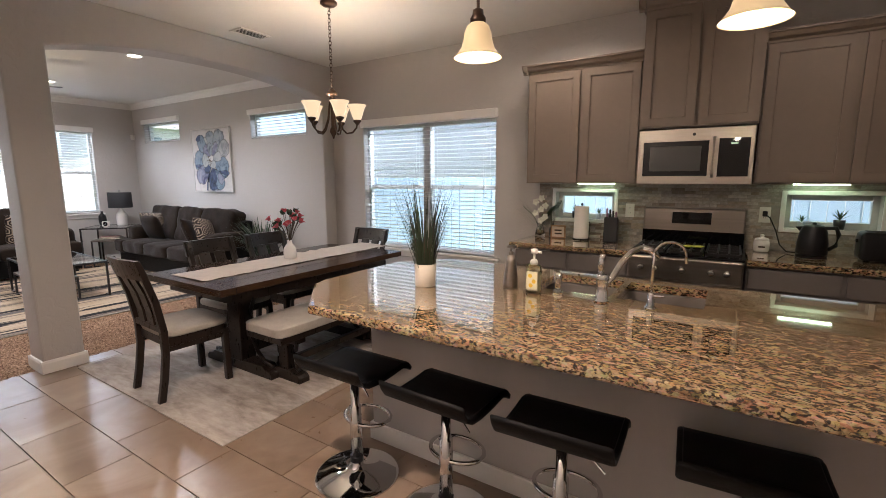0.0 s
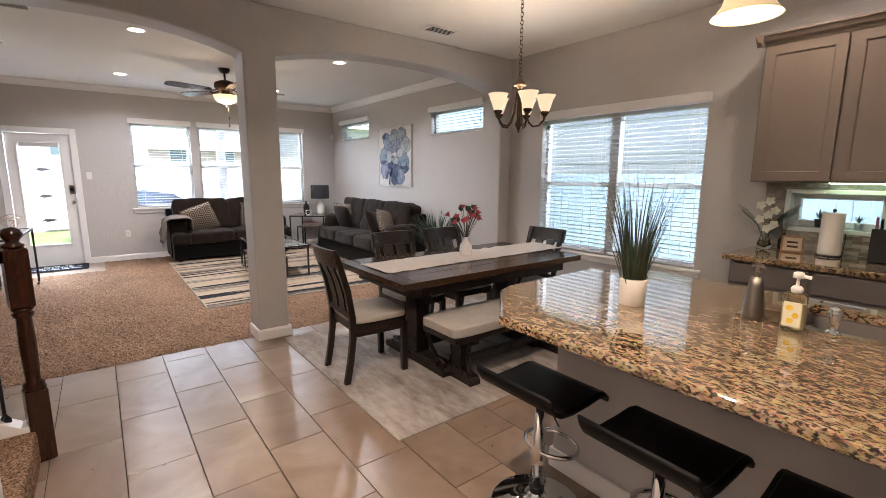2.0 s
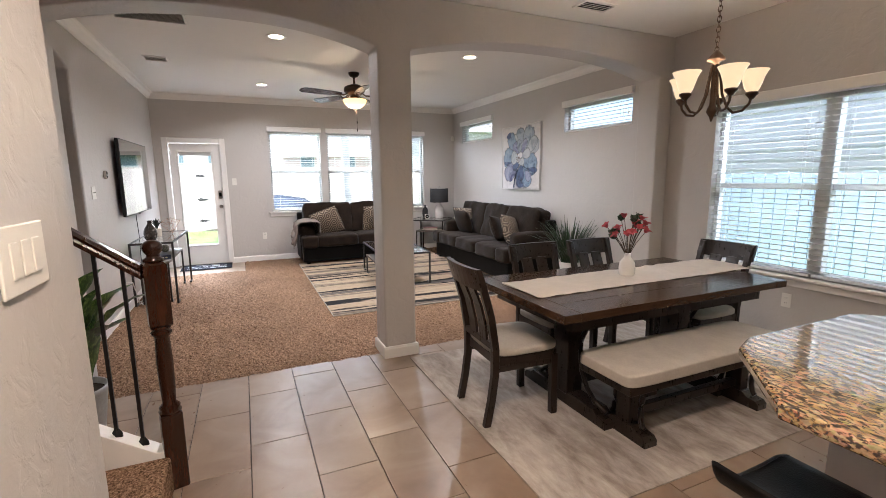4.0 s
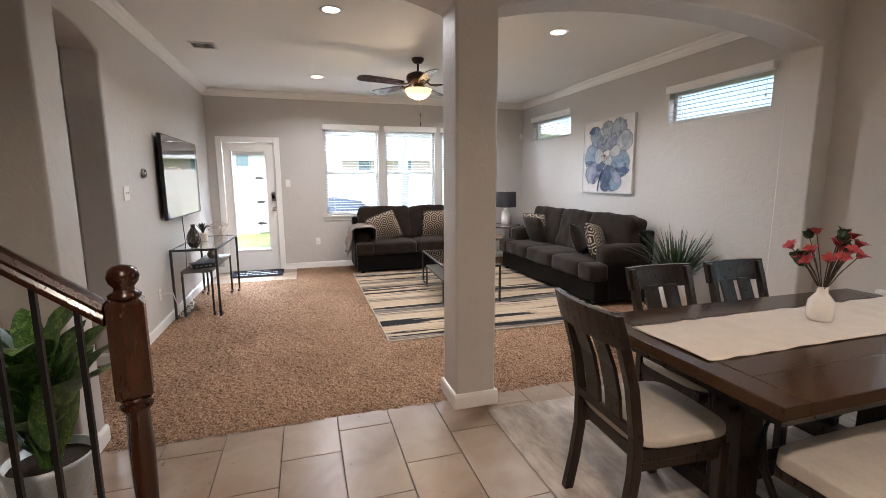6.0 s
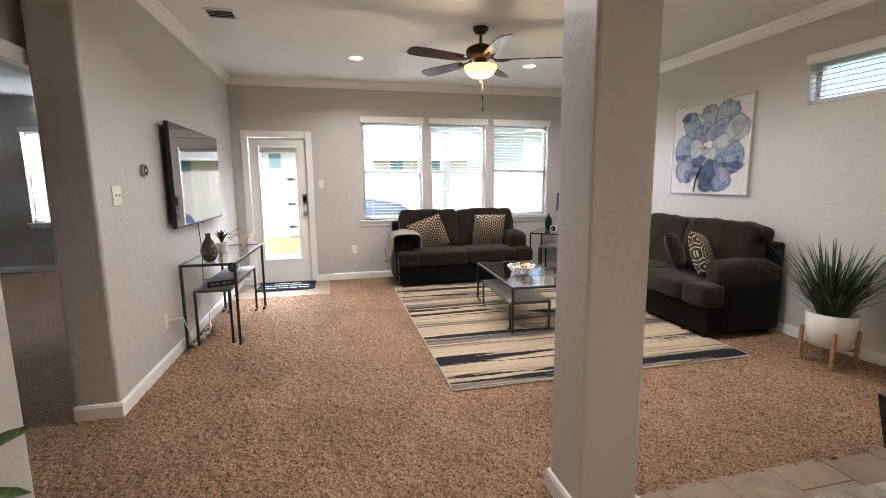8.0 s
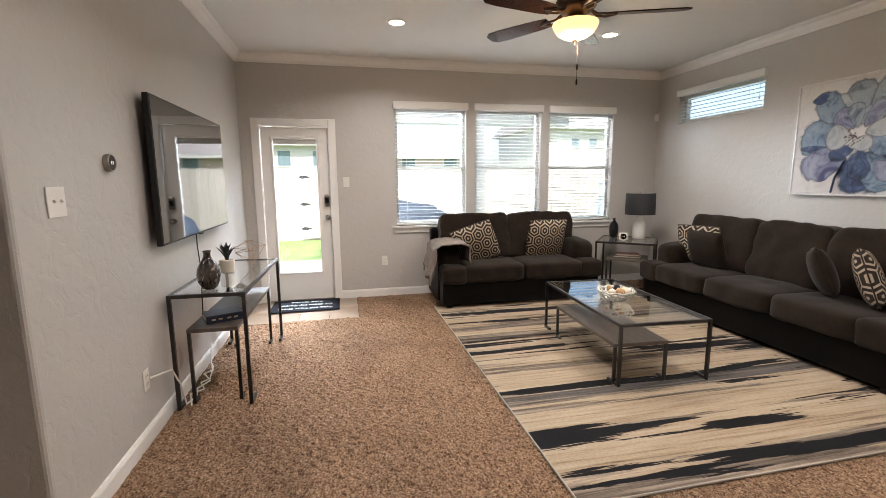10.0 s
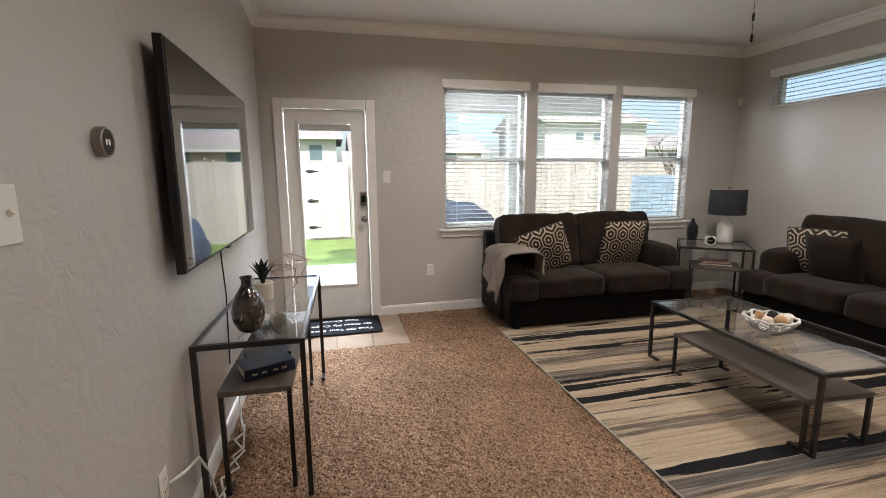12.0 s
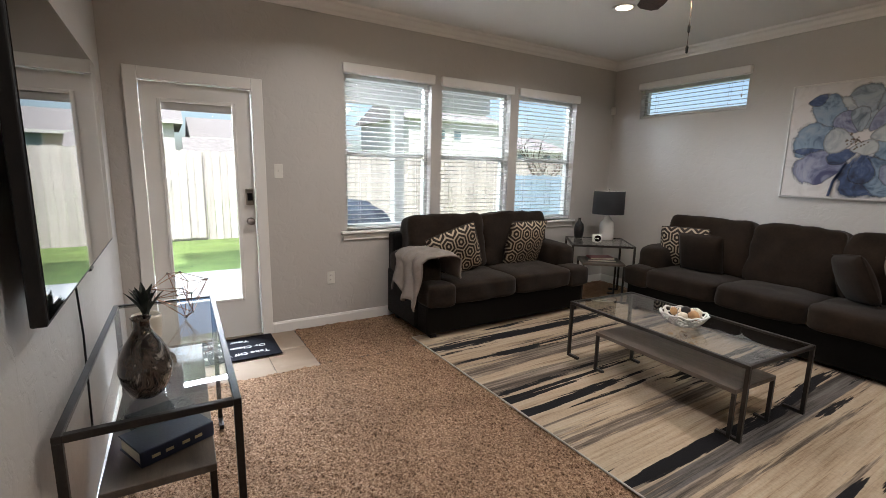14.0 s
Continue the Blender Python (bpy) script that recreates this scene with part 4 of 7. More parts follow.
def vent(name, x, y, sx, sy, n, m, label):
    T = thing(name, x, y, ZC, 0, label, "vent")
    bm = bmesh.new()
    for a, b, c, d in ((-sx / 2, -sx / 2 + 0.02, -sy / 2, sy / 2), (sx / 2 - 0.02, sx / 2, -sy / 2, sy / 2), (-sx / 2 + 0.02, sx / 2 - 0.02, -sy / 2, -sy / 2 + 0.02), (-sx / 2 + 0.02, sx / 2 - 0.02, sy / 2 - 0.02, sy / 2)):
        box(bm, a, b, c, d, -0.012, 0.0, 0.003)
    part("frame", bm, m, T)
    # flat black sheet painted as the darkness behind the slats
    part("backing", B(-sx / 2 + 0.015, sx / 2 - 0.015, -sy / 2 + 0.015, sy / 2 - 0.015, -0.002, 0.0), VENTDARK, T)
    me = None
    for i in range(n):
        ob = part("slat", B(-0.0045, 0.0045, -sy / 2 + 0.02, sy / 2 - 0.02, -0.001, 0.001), m, T) if me is None else new("slat", me)
        me = ob.data
        ob.parent = T
        ob.matrix_basis = pose(-sx / 2 + 0.02 + (i + 0.5) * (sx - 0.04) / n, 0, -0.0075, 0, 34, 0)
    return T


vent("ceiling_vent", -5.33, -0.27, 0.36, 0.54, 14, TRIM, "white return-air grille in the ceiling")
vent("ceiling_vent", -6.91, -0.45, 0.22, 0.24, 5, TRIM, "small white ceiling vent with dark slots")
vent("ceiling_vent", -3.80, 3.0, 0.18, 0.32, 5, TRIM, "small ceiling vent with dark slots")

# ceiling fan
fan = thing("ceiling_fan", -6.81, 1.75, ZC, 70, "five-blade ceiling fan with a lit frosted bowl", "fan")
part("canopy", lathe([(0.07, 0), (0.07, -0.02), (0.05, -0.05), (0.02, -0.06)], 24), BRONZE, fan, smooth=True)
part("downrod", lathe([(0.013, -0.05), (0.013, -0.16)], 12), BRONZE, fan)
part("motor", lathe([(0.03, -0.14), (0.06, -0.15), (0.12, -0.175), (0.135, -0.20), (0.135, -0.235), (0.11, -0.26), (0.085, -0.275), (0.06, -0.29)], 28), BRONZE, fan, smooth=True)
part("light_collar", lathe([(0.05, -0.285), (0.06, -0.30), (0.055, -0.325), (0.075, -0.335), (0.14, -0.34)], 28), BRONZE, fan, smooth=True)
part("bowl", lathe([(0.150, -0.335), (0.152, -0.345), (0.143, -0.37), (0.118, -0.405), (0.08, -0.428), (0.03, -0.442), (0.002, -0.445)], 28), BOWLGLOW, fan, "glowing frosted amber glass bowl", True)
part("finial", lathe([(0.016, -0.444), (0.014, -0.456), (0.006, -0.47), (0.002, -0.478)], 12), BRONZE, fan)
bm = tube([(0.02, 0, -0.47), (0.02, 0, -0.70)], 0.0016, 5)
part("pull_chain", bm, BRONZE, fan)
part("pull_knob", lathe([(0.004, 0.0), (0.007, -0.01), (0.006, -0.035), (0.002, -0.04)], 10, at=(0.02, 0, -0.60)), BLACK, fan)
part("pull_knob", lathe([(0.004, 0.0), (0.007, -0.01), (0.006, -0.035), (0.002, -0.04)], 10, at=(0.02, 0, -0.70)), BLACK, fan)
for i in range(5):
    m = Matrix.Rotation(radians(72 * i), 4, "Z")
    bm = bmesh.new()
    o = extrude_outline([(0.20, -0.05), (0.30, -0.062), (0.60, -0.074), (0.69, -0.068), (0.73, -0.036), (0.73, 0.036), (0.69, 0.068), (0.60, 0.074), (0.30, 0.062), (0.20, 0.05)], "z", -0.004, 0.004)
    merge(bm, o, m @ Matrix.Translation((0, 0, -0.285)) @ Matrix.Rotation(radians(12), 4, "X"))
    o.free()
    blade = part("blade", bm, REDWOOD, fan, "dark cherry blade")
    bm = tube([m @ Vector(p) for p in ((0.09, 0, -0.25), (0.14, 0.02, -0.288), (0.2, 0.03, -0.294), (0.27, 0, -0.290))], 0.008, 6)
    tube([m @ Vector(p) for p in ((0.09, 0, -0.25), (0.14, -0.02, -0.288), (0.2, -0.03, -0.294), (0.27, 0, -0.290))], 0.008, 6, bm)
    part("blade_iron", bm, BRONZE, blade)
lamp = new("fan_lamp", bpy.data.lights.new("fan_lamp", "POINT"))
lamp.data.energy, lamp.data.color, lamp.data.shadow_soft_size = 8, (1.0, 0.74, 0.45), 0.05
lamp.location = (-6.81, 1.75, ZC - 0.50)

# chandelier
CX, CY = -2.64, 2.87
ch = thing("chandelier", CX, CY, ZC, 15, "five-light bronze chandelier with lit frosted glass shades", "chandelier")
part("canopy", lathe([(0.065, 0), (0.065, -0.015), (0.045, -0.03), (0.01, -0.035)], 24), BRONZE, ch, smooth=True)
for i in range(22):
    zc = -0.05 - i * 0.0275
    ring = [(0.011 * math.cos(a) if i % 2 else 0, 0 if i % 2 else 0.011 * math.cos(a), zc + 0.0185 * math.sin(a)) for a in [2 * math.pi * k / 10 for k in range(10)]]
    part("chain_link", tube(ring, 0.0024, 5, closed=True), BRONZE, ch)
part("column", lathe([(0.008, -0.63), (0.02, -0.645), (0.042, -0.67), (0.046, -0.685), (0.02, -0.695), (0.016, -0.71), (0.016, -0.93), (0.026, -0.95), (0.03, -0.97), (0.012, -1.00), (0.004, -1.025)], 20), BRONZE, ch, smooth=True)
SHADE = [(0.026, 0.0), (0.036, 0.015), (0.046, 0.045), (0.056, 0.08), (0.070, 0.108), (0.075, 0.116), (0.071, 0.114), (0.053, 0.079), (0.042, 0.045), (0.032, 0.016), (0.022, 0.004)]
for i in range(5):
    a = 2 * math.pi * i / 5 + 0.5
    c, s = math.cos(a), math.sin(a)
    pts = [(0.018, -0.71), (0.032, -0.79), (0.045, -0.875), (0.075, -0.95), (0.105, -0.98), (0.15, -0.972), (0.182, -0.935), (0.19, -0.90)]
    arm = part("arm", tube([(r * c, r * s, z) for r, z in pts], 0.0075, 8), BRONZE, ch, smooth=True)
    part("cup", lathe([(0.012, -0.91), (0.02, -0.898), (0.032, -0.885), (0.032, -0.875), (0.02, -0.87)], 16, at=(0.19 * c, 0.19 * s, 0)), BRONZE, arm, smooth=True)
    part("shade", lathe(SHADE, 24, at=(0.19 * c, 0.19 * s, -0.872), cap=False), BULB, ch, "glowing frosted bell shade", True)
    lamp = new("chandelier_lamp", bpy.data.lights.new("chandelier_lamp", "POINT"))
    lamp.data.energy, lamp.data.color, lamp.data.shadow_soft_size = 2.2, (1.0, 0.74, 0.48), 0.018
    w = ch.matrix_basis @ Vector((0.19 * c, 0.19 * s, -0.79))
    lamp.location = w


def pendant(x, y, zb):
    T = thing("pendant_light", x, y, ZC, 0, "bronze pendant with a lit frosted bell shade", "pendant light", "pendants over the island")
    d = zb - ZC
    part("canopy", lathe([(0.06, 0), (0.06, -0.012), (0.03, -0.03), (0.008, -0.035)], 20), BRONZE, T, smooth=True)
    part("rod", lathe([(0.006, -0.03), (0.006, d + 0.17)], 10), BRONZE, T)
    part("socket_cap", lathe([(0.006, d + 0.18), (0.02, d + 0.173), (0.022, d + 0.155), (0.03, d + 0.143), (0.03, d + 0.123)], 20), BRONZE, T, smooth=True)
    part("shade", lathe([(0.030, d + 0.125), (0.042, d + 0.115), (0.051, d + 0.093), (0.056, d + 0.063), (0.064, d + 0.036), (0.079, d + 0.014), (0.092, d + 0.0), (0.088, d + 0.003), (0.060, d + 0.036), (0.052, d + 0.063), (0.046, d + 0.093), (0.026, d + 0.118)], 28, cap=False), AMBERGLASS, T, "glowing frosted bell shade", True)
    part("bulb", lathe([(0.012, d + 0.12), (0.014, d + 0.095), (0.027, d + 0.06), (0.029, d + 0.04), (0.020, d + 0.02), (0.003, d + 0.014)], 16), PENDANTBULB, T, "lit white bulb", True)
    lamp = new("pendant_lamp", bpy.data.lights.new("pendant_lamp", "POINT"))
    lamp.data.energy, lamp.data.color, lamp.data.shadow_soft_size = 2.2, (1.0, 0.78, 0.52), 0.02
    lamp.location = (x, y, zb - 0.012)
    return T


pendant(-0.78, 1.83, 1.895)
pendant(0.10, 1.83, 1.875)


# ---- kitchen: island ----
def ring_of(pts, k):
    cx, cy = sum(p[0] for p in pts) / len(pts), sum(p[1] for p in pts) / len(pts)
    return [(cx + (x - cx) * k, cy + (y - cy) * k) for x, y in pts]


isl = thing("kitchen_island", 0, 0, 0, 0, "grey painted kitchen island with a white baseboard", "kitchen island")
part("front_panel", B(-1.50, 2.0, 1.985, 2.02, 0.0, 0.868), ISLANDPAINT, isl)
part("end_panel", B(-1.50, -1.46, 2.02, 2.66, 0.0, 0.868), ISLANDPAINT, isl)
part("back_panel", B(-1.46, 2.0, 2.62, 2.66, 0.09, 0.868), BASECAB, isl)
part("right_panel", B(1.96, 2.0, 2.02, 2.62, 0.0, 0.868), ISLANDPAINT, isl)
bm = B(-1.514, 2.0, 1.969, 1.983, 0.0, 0.10, 0.004)
box(bm, -1.514, -1.502, 1.983, 2.66, 0.0, 0.10, 0.004)
part("baseboard", bm, TRIM, isl)
# worktop with two sink openings, built from strips round the bowls
TOPZ0, TOPZ1 = 0.872, 0.912
bowls = [(-0.70, -0.34), (-0.31, 0.03)]
SY0, SY1 = 2.275, 2.64
top = tagged(thing("island_worktop", 0, 0, 0, 0, "polished brown and gold speckled granite worktop with clipped corners"), category="worktop")
def eased(bm, outer):
    """Rounds the long edges of a slab where outer(midpoint) holds, and leaves its joints square."""
    edges = [e for e in bm.edges if e.calc_face_angle(0) > 1.0 and abs(e.verts[0].co.z - e.verts[1].co.z) < 1e-4 and outer((e.verts[0].co + e.verts[1].co) / 2)]
    bmesh.ops.bevel(bm, geom=edges, offset=0.012, segments=3, affect="EDGES", profile=0.5)
    return bm


bm = eased(extrude_outline([(-1.38, 1.46), (-1.66, 1.745), (-1.70, 1.85), (-1.70, 2.47), (-1.46, 2.75), (-0.70, 2.75), (-0.70, 1.46)], "z", TOPZ0, TOPZ1), lambda p: p.x < -0.701)
for o in (eased(B(-0.70, 2.1, 1.46, SY0, TOPZ0, TOPZ1), lambda p: p.y < 1.461 or p.x > 2.09), eased(B(-0.70, 2.1, SY1, 2.75, TOPZ0, TOPZ1), lambda p: p.y > 2.749 or p.x > 2.09),
          B(-0.34, -0.31, SY0, SY1, TOPZ0, TOPZ1), B(0.03, 2.1, SY0, SY1, TOPZ0, TOPZ1)):
    merge(bm, o, Matrix())
    o.free()
part("slab", bm, GRANITE, top)
sink = thing("kitchen_sink", 0, 0, 0, 0, "undermount stainless double-bowl sink", "sink")
for a, b in bowls:
    bm = B(a, b, SY0, SY1, 0.70, TOPZ0 + 0.012, 0.05, 4)
    bmesh.ops.delete(bm, geom=[f for f in bm.faces if f.calc_center_median().z > TOPZ0 - 0.03], context="FACES")
    part("bowl", bm, STEEL, sink, smooth=True)
    part("drain", lathe([(0.0, 0.0), (0.035, 0.0), (0.04, 0.004)], 16, at=((a + b) / 2, 2.46, 0.702), cap=False), CHROME, sink)

fct = thing("kitchen_faucet", -0.35, 2.17, TOPZ1, 0, "chrome pull-out faucet with a side lever", "faucet")
part("base", lathe([(0.032, 0), (0.032, 0.012), (0.026, 0.02), (0.024, 0.09), (0.028, 0.10), (0.026, 0.12)], 20), CHROME, fct, smooth=True)
part("spout", tube([(0.0, 0.005, 0.06), (0.03, 0.05, 0.10), (0.055, 0.09, 0.16), (0.085, 0.13, 0.205), (0.12, 0.165, 0.225), (0.155, 0.19, 0.215), (0.18, 0.20, 0.185)], 0.0135, 12), CHROME, fct, smooth=True)
part("spray_head", tube([(0.125, 0.168, 0.224), (0.16, 0.192, 0.212), (0.186, 0.203, 0.178)], 0.017, 12), CHROME, fct, smooth=True)
part("lever", tube([(0.0, 0.0, 0.115), (-0.008, -0.005, 0.16), (0.0, -0.012, 0.21)], 0.014, 10, taper=0.8), CHROME, fct, smooth=True)
flt = thing("filter_faucet", -0.155, 2.165, TOPZ1, 0, "slim chrome drinking-water faucet", "faucet")
part("base", lathe([(0.022, 0), (0.022, 0.008), (0.015, 0.014), (0.013, 0.06), (0.007, 0.07)], 16), CHROME, flt, smooth=True)
part("neck", tube([(0, 0, 0.06)] + [(0, 0, 0.18)] + [(0.055 * (1 - math.cos(a)), 0.03 * (1 - math.cos(a)), 0.22 + 0.055 * math.sin(a)) for a in [math.pi * k / 10 for k in range(0, 11)]] + [(0.112, 0.06, 0.19)], 0.0058, 8), CHROME, flt, smooth=True)
part("lever", tube([(0, 0, 0.055), (0.05, -0.01, 0.06)], 0.005, 8), CHROME, flt)
spr = thing("side_sprayer", -0.555, 2.215, TOPZ1, 0, "chrome side sprayer by the sink", "sprayer")
part("collar", lathe([(0.022, 0), (0.022, 0.01), (0.016, 0.02)], 16), CHROME, spr, smooth=True)
part("nozzle", lathe([(0.013, 0.015), (0.015, 0.05), (0.019, 0.075), (0.017, 0.095), (0.006, 0.10)], 16), CHROME, spr, smooth=True)
dsp = thing("soap_dispenser", -0.79, 2.21, TOPZ1, 0, "brushed steel lotion dispenser", "dispenser")
part("bottle", lathe([(0.036, 0), (0.036, 0.015), (0.033, 0.06), (0.024, 0.13), (0.020, 0.16)], 24), STEEL, dsp, smooth=True)
part("pump", lathe([(0.012, 0.16), (0.012, 0.175), (0.005, 0.18), (0.005, 0.195), (0.02, 0.197), (0.02, 0.207)], 16), STEEL, dsp)
part("spout", tube([(0, 0, 0.202), (0.03, -0.02, 0.198)], 0.005, 8), STEEL, dsp)
hsp = thing("hand_soap_bottle", -0.655, 2.165, TOPZ1, 0, "clear hand soap bottle with a lemon label and white pump", "soap bottle")
part("bottle", B(-0.034, 0.034, -0.022, 0.022, 0, 0.135, 0.012, 3), glass("soap_plastic", (0.98, 0.93, 0.72), 0.08), hsp, smooth=True)
part("soap", B(-0.028, 0.028, -0.016, 0.016, 0.006, 0.10, 0.01), pbr("pale_soap", (0.75, 0.70, 0.50), 0.3), hsp)
part("label", B(-0.026, 0.026, -0.0245, -0.0228, 0.02, 0.105), pbr("cream_label", (0.78, 0.72, 0.50), 0.5), hsp)
for i, (dx, dz) in enumerate(((-0.008, 0.085), (0.010, 0.06), (-0.004, 0.04))):
    part("lemon_print", lathe([(0.0, 0), (0.010, 0), (0.010, 0.001)], 12), pbr("lemon_print", (0.75, 0.50, 0.03), 0.5), hsp).matrix_basis = pose(dx, -0.0256, dz, 90, 0, 0)
part("pump", lathe([(0.016, 0.135), (0.018, 0.15), (0.012, 0.158), (0.005, 0.16), (0.005, 0.185), (0.017, 0.187), (0.015, 0.205), (0.008, 0.208)], 16), PLASTICWHITE, hsp, smooth=True)
part("spout", tube([(0, 0, 0.196), (0.035, 0.0, 0.192)], 0.006, 8), PLASTICWHITE, hsp)

ip = thing("potted_grass", -1.165, 2.02, TOPZ1, 0, "artificial tall grass in a cream cylinder pot", "plant")
part("pot", lathe([(0.048, 0), (0.051, 0.004), (0.054, 0.110), (0.049, 0.112), (0.047, 0.092), (0.001, 0.092)], 32), POTCREAM, ip, smooth=True)
part("soil", lathe([(0.0, 0.093), (0.046, 0.093), (0.046, 0.096)], 20, cap=False), SOIL, ip)
tagged(part("grass", tuft(150, 0.26, 0.54, 0.0058, 0.16, 5, 0.036, 0.5), GRASSLEAF, ip), "dark green upright blades", kind="stuff")
tagged(part("stalks", tuft(34, 0.46, 0.66, 0.003, 0.28, 8, 0.036, 0.5), STEM, ip), "thin brown stalks", kind="stuff")

# stools
def stool():
    T = thing("bar_stool", 0, 0, 0, 0, "black leather bar stool with a curved seat on a chrome pedestal", "stool", "stools along the island")
    part("base", lathe([(0.205, 0), (0.205, 0.008), (0.19, 0.014), (0.12, 0.024), (0.06, 0.04), (0.034, 0.062), (0.03, 0.08)], 36), CHROME, T, smooth=True)
    part("sleeve", lathe([(0.033, 0.075), (0.033, 0.10), (0.029, 0.104)], 20), BLACK, T)
    part("column", lathe([(0.029, 0.08), (0.029, 0.36), (0.021, 0.364), (0.021, 0.53)], 20), CHROME, T, smooth=True)
    ring = [(0.0 + 0.125 * math.cos(a), 0.085 + 0.095 * math.sin(a), 0.27) for a in [2 * math.pi * k / 28 for k in range(28)]]
    part("footrest", tube(ring, 0.0095, 8, closed=True), CHROME, T, smooth=True)
    part("mount", B(-0.08, 0.08, -0.07, 0.07, 0.515, 0.535, 0.006), BLACK, T)
    part("lever", tube([(0.03, -0.02, 0.52), (0.13, -0.07, 0.505), (0.165, -0.085, 0.485)], 0.004, 6), CHROME, T)
    prof = [(-0.185, 0.642), (-0.178, 0.622), (-0.158, 0.592), (-0.12, 0.570), (-0.05, 0.562), (0.05, 0.566), (0.12, 0.574), (0.165, 0.566), (0.186, 0.545)]
    bm = bmesh.new()
    rings = []
    for x, k in ((-0.203, 0.45), (-0.200, 0.8), (-0.192, 1.0), (0.192, 1.0), (0.200, 0.8), (0.203, 0.45)):
        rings.append([bm.verts.new((x, y, z - 0.014 + 0.014 * k)) for y, z in prof] + [bm.verts.new((x, y * 0.985, z - 0.014 - 0.014 * k)) for y, z in reversed(prof)])
    n = len(rings[0])
    for a, b in zip(rings, rings[1:]):
        for k in range(n):
            bm.faces.new((a[k], a[(k + 1) % n], b[(k + 1) % n], b[k]))
    half = len(prof)
    for ring in (rings[0], rings[-1]):
        for k in range(half - 1):
            bm.faces.new((ring[k], ring[k + 1], ring[n - 2 - k], ring[n - 1 - k]))
    part("seat", bm, LEATHER, T, "padded black leather seat with a raised back edge", True)
    part("stitching", tube([(-0.185, y, z + 0.0012) for y, z in prof[1:-1]], 0.0016, 4), IRON, T)
    part("stitching", tube([(0.185, y, z + 0.0012) for y, z in prof[1:-1]], 0.0016, 4), IRON, T)
    return T


st = stool()
st.matrix_basis = pose(-1.36, 1.70, 0)
for x, y, r in ((-0.84, 1.695, -2), (-0.355, 1.71, 2), (0.205, 1.775, 4)):
    copy_thing(st, pose(x, y, 0, 0, 0, r))


# ---- kitchen: wall run ----
def shaker(T, name, x0, x1, z0, z1, y, m, pull=None):
    """A door with a recessed centre panel, its front at y."""
    d = part(name, slab_with_holes("y", y, y + 0.02, x0, x1, z0, z1, [(x0 + 0.055, x1 - 0.055, z0 + 0.055, z1 - 0.055)]), m, T)
    part("panel", B(x0 + 0.05, x1 - 0.05, y + 0.009, y + 0.016, z0 + 0.05, z1 - 0.05), m, d)
    bm = bmesh.new()
    for a, b, c, e in ((x0 + 0.053, x0 + 0.062, z0 + 0.053, z1 - 0.053), (x1 - 0.062, x1 - 0.053, z0 + 0.053, z1 - 0.053), (x0 + 0.062, x1 - 0.062, z0 + 0.053, z0 + 0.062), (x0 + 0.062, x1 - 0.062, z1 - 0.062, z1 - 0.053)):
        box(bm, a, b, y + 0.002, y + 0.012, c, e, 0.003, 1)
    part("bead", bm, m, d)
    return d


def upper_cabinet(x0, x1, z0, z1, yf, label, doors=2, crown=True):
    T = thing("wall_cabinet", 0, 0, 0, 0, label, "cabinet", "upper cabinets")
    part("body", B(x0, x1, yf + 0.021, YN - 0.001, z0, z1), CABINET, T)
    w = (x1 - x0) / doors
    for i in range(doors):
        shaker(T, "door", x0 + i * w + 0.012, x0 + (i + 1) * w - 0.012, z0 + 0.012, z1 - 0.02, yf, CABINET)
    if crown:
        prof = [(0, z1 - 0.01), (-0.008, z1 - 0.01), (-0.012, z1 + 0.005), (-0.03, z1 + 0.02), (-0.042, z1 + 0.045), (-0.05, z1 + 0.05), (-0.05, z1 + 0.062), (0, z1 + 0.062)]
        bm = extrude_outline([(yf + 0.021 + p, z) for p, z in prof], "x", x0 - 0.05, x1 + 0.03)
        o = extrude_outline([(x0 + p, z) for p, z in prof], "y", yf - 0.03, YN - 0.002)
        merge(bm, o, Matrix()), o.free()
        part("crown", bm, CABINET, T)
    return T


upper_cabinet(-1.45, -0.54, 1.40, 2.32, 3.99, "taupe painted wall cabinet with two panelled doors and a crown")
upper_cabinet(-0.535, 0.205, 1.80, 2.64, 3.93, "tall taupe wall cabinet above the microwave")
upper_cabinet(0.21, 1.18, 1.40, 2.32, 3.99, "taupe painted wall cabinet with two panelled doors and a crown")
upper_cabinet(1.185, 2.1, 1.40, 2.32, 3.99, "taupe painted wall cabinet at the end of the run")

mw = thing("microwave", -0.165, 3.92, 1.40, 0, "stainless over-range microwave with a dark glass door", "microwave")
part("body", B(-0.358, 0.358, 0.012, 0.40, 0, 0.385, 0.004), STEEL, mw)
part("front", slab_with_holes("y", -0.012, 0.012, -0.358, 0.358, 0.0, 0.385, [(-0.325, 0.095, 0.055, 0.30)]), STEEL, mw)
part("door_glass", B(-0.325, 0.095, -0.006, 0.006, 0.055, 0.30), BLACKGLASS, mw)
part("window_mesh", B(-0.28, 0.05, -0.0085, -0.0065, 0.09, 0.265), pbr("mesh_glass", (0.03, 0.028, 0.025), 0.3), mw)
part("control_panel", B(0.155, 0.335, -0.016, -0.0125, 0.05, 0.31), BLACKGLASS, mw)
part("handle", tube([(0.125, -0.014, 0.05), (0.125, -0.045, 0.08), (0.125, -0.045, 0.29), (0.125, -0.014, 0.32)], 0.011, 10), STEEL, mw, smooth=True)
part("display", B(0.225, 0.265, -0.018, -0.0165, 0.268, 0.280), glow("green_digits", (0.2, 0.9, 0.35), 0.1), mw)
part("badge", lathe([(0.0, 0), (0.011, 0), (0.011, 0.002)], 14), BLACK, mw).matrix_basis = pose(0, -0.0125, 0.345, 90, 0, 0)

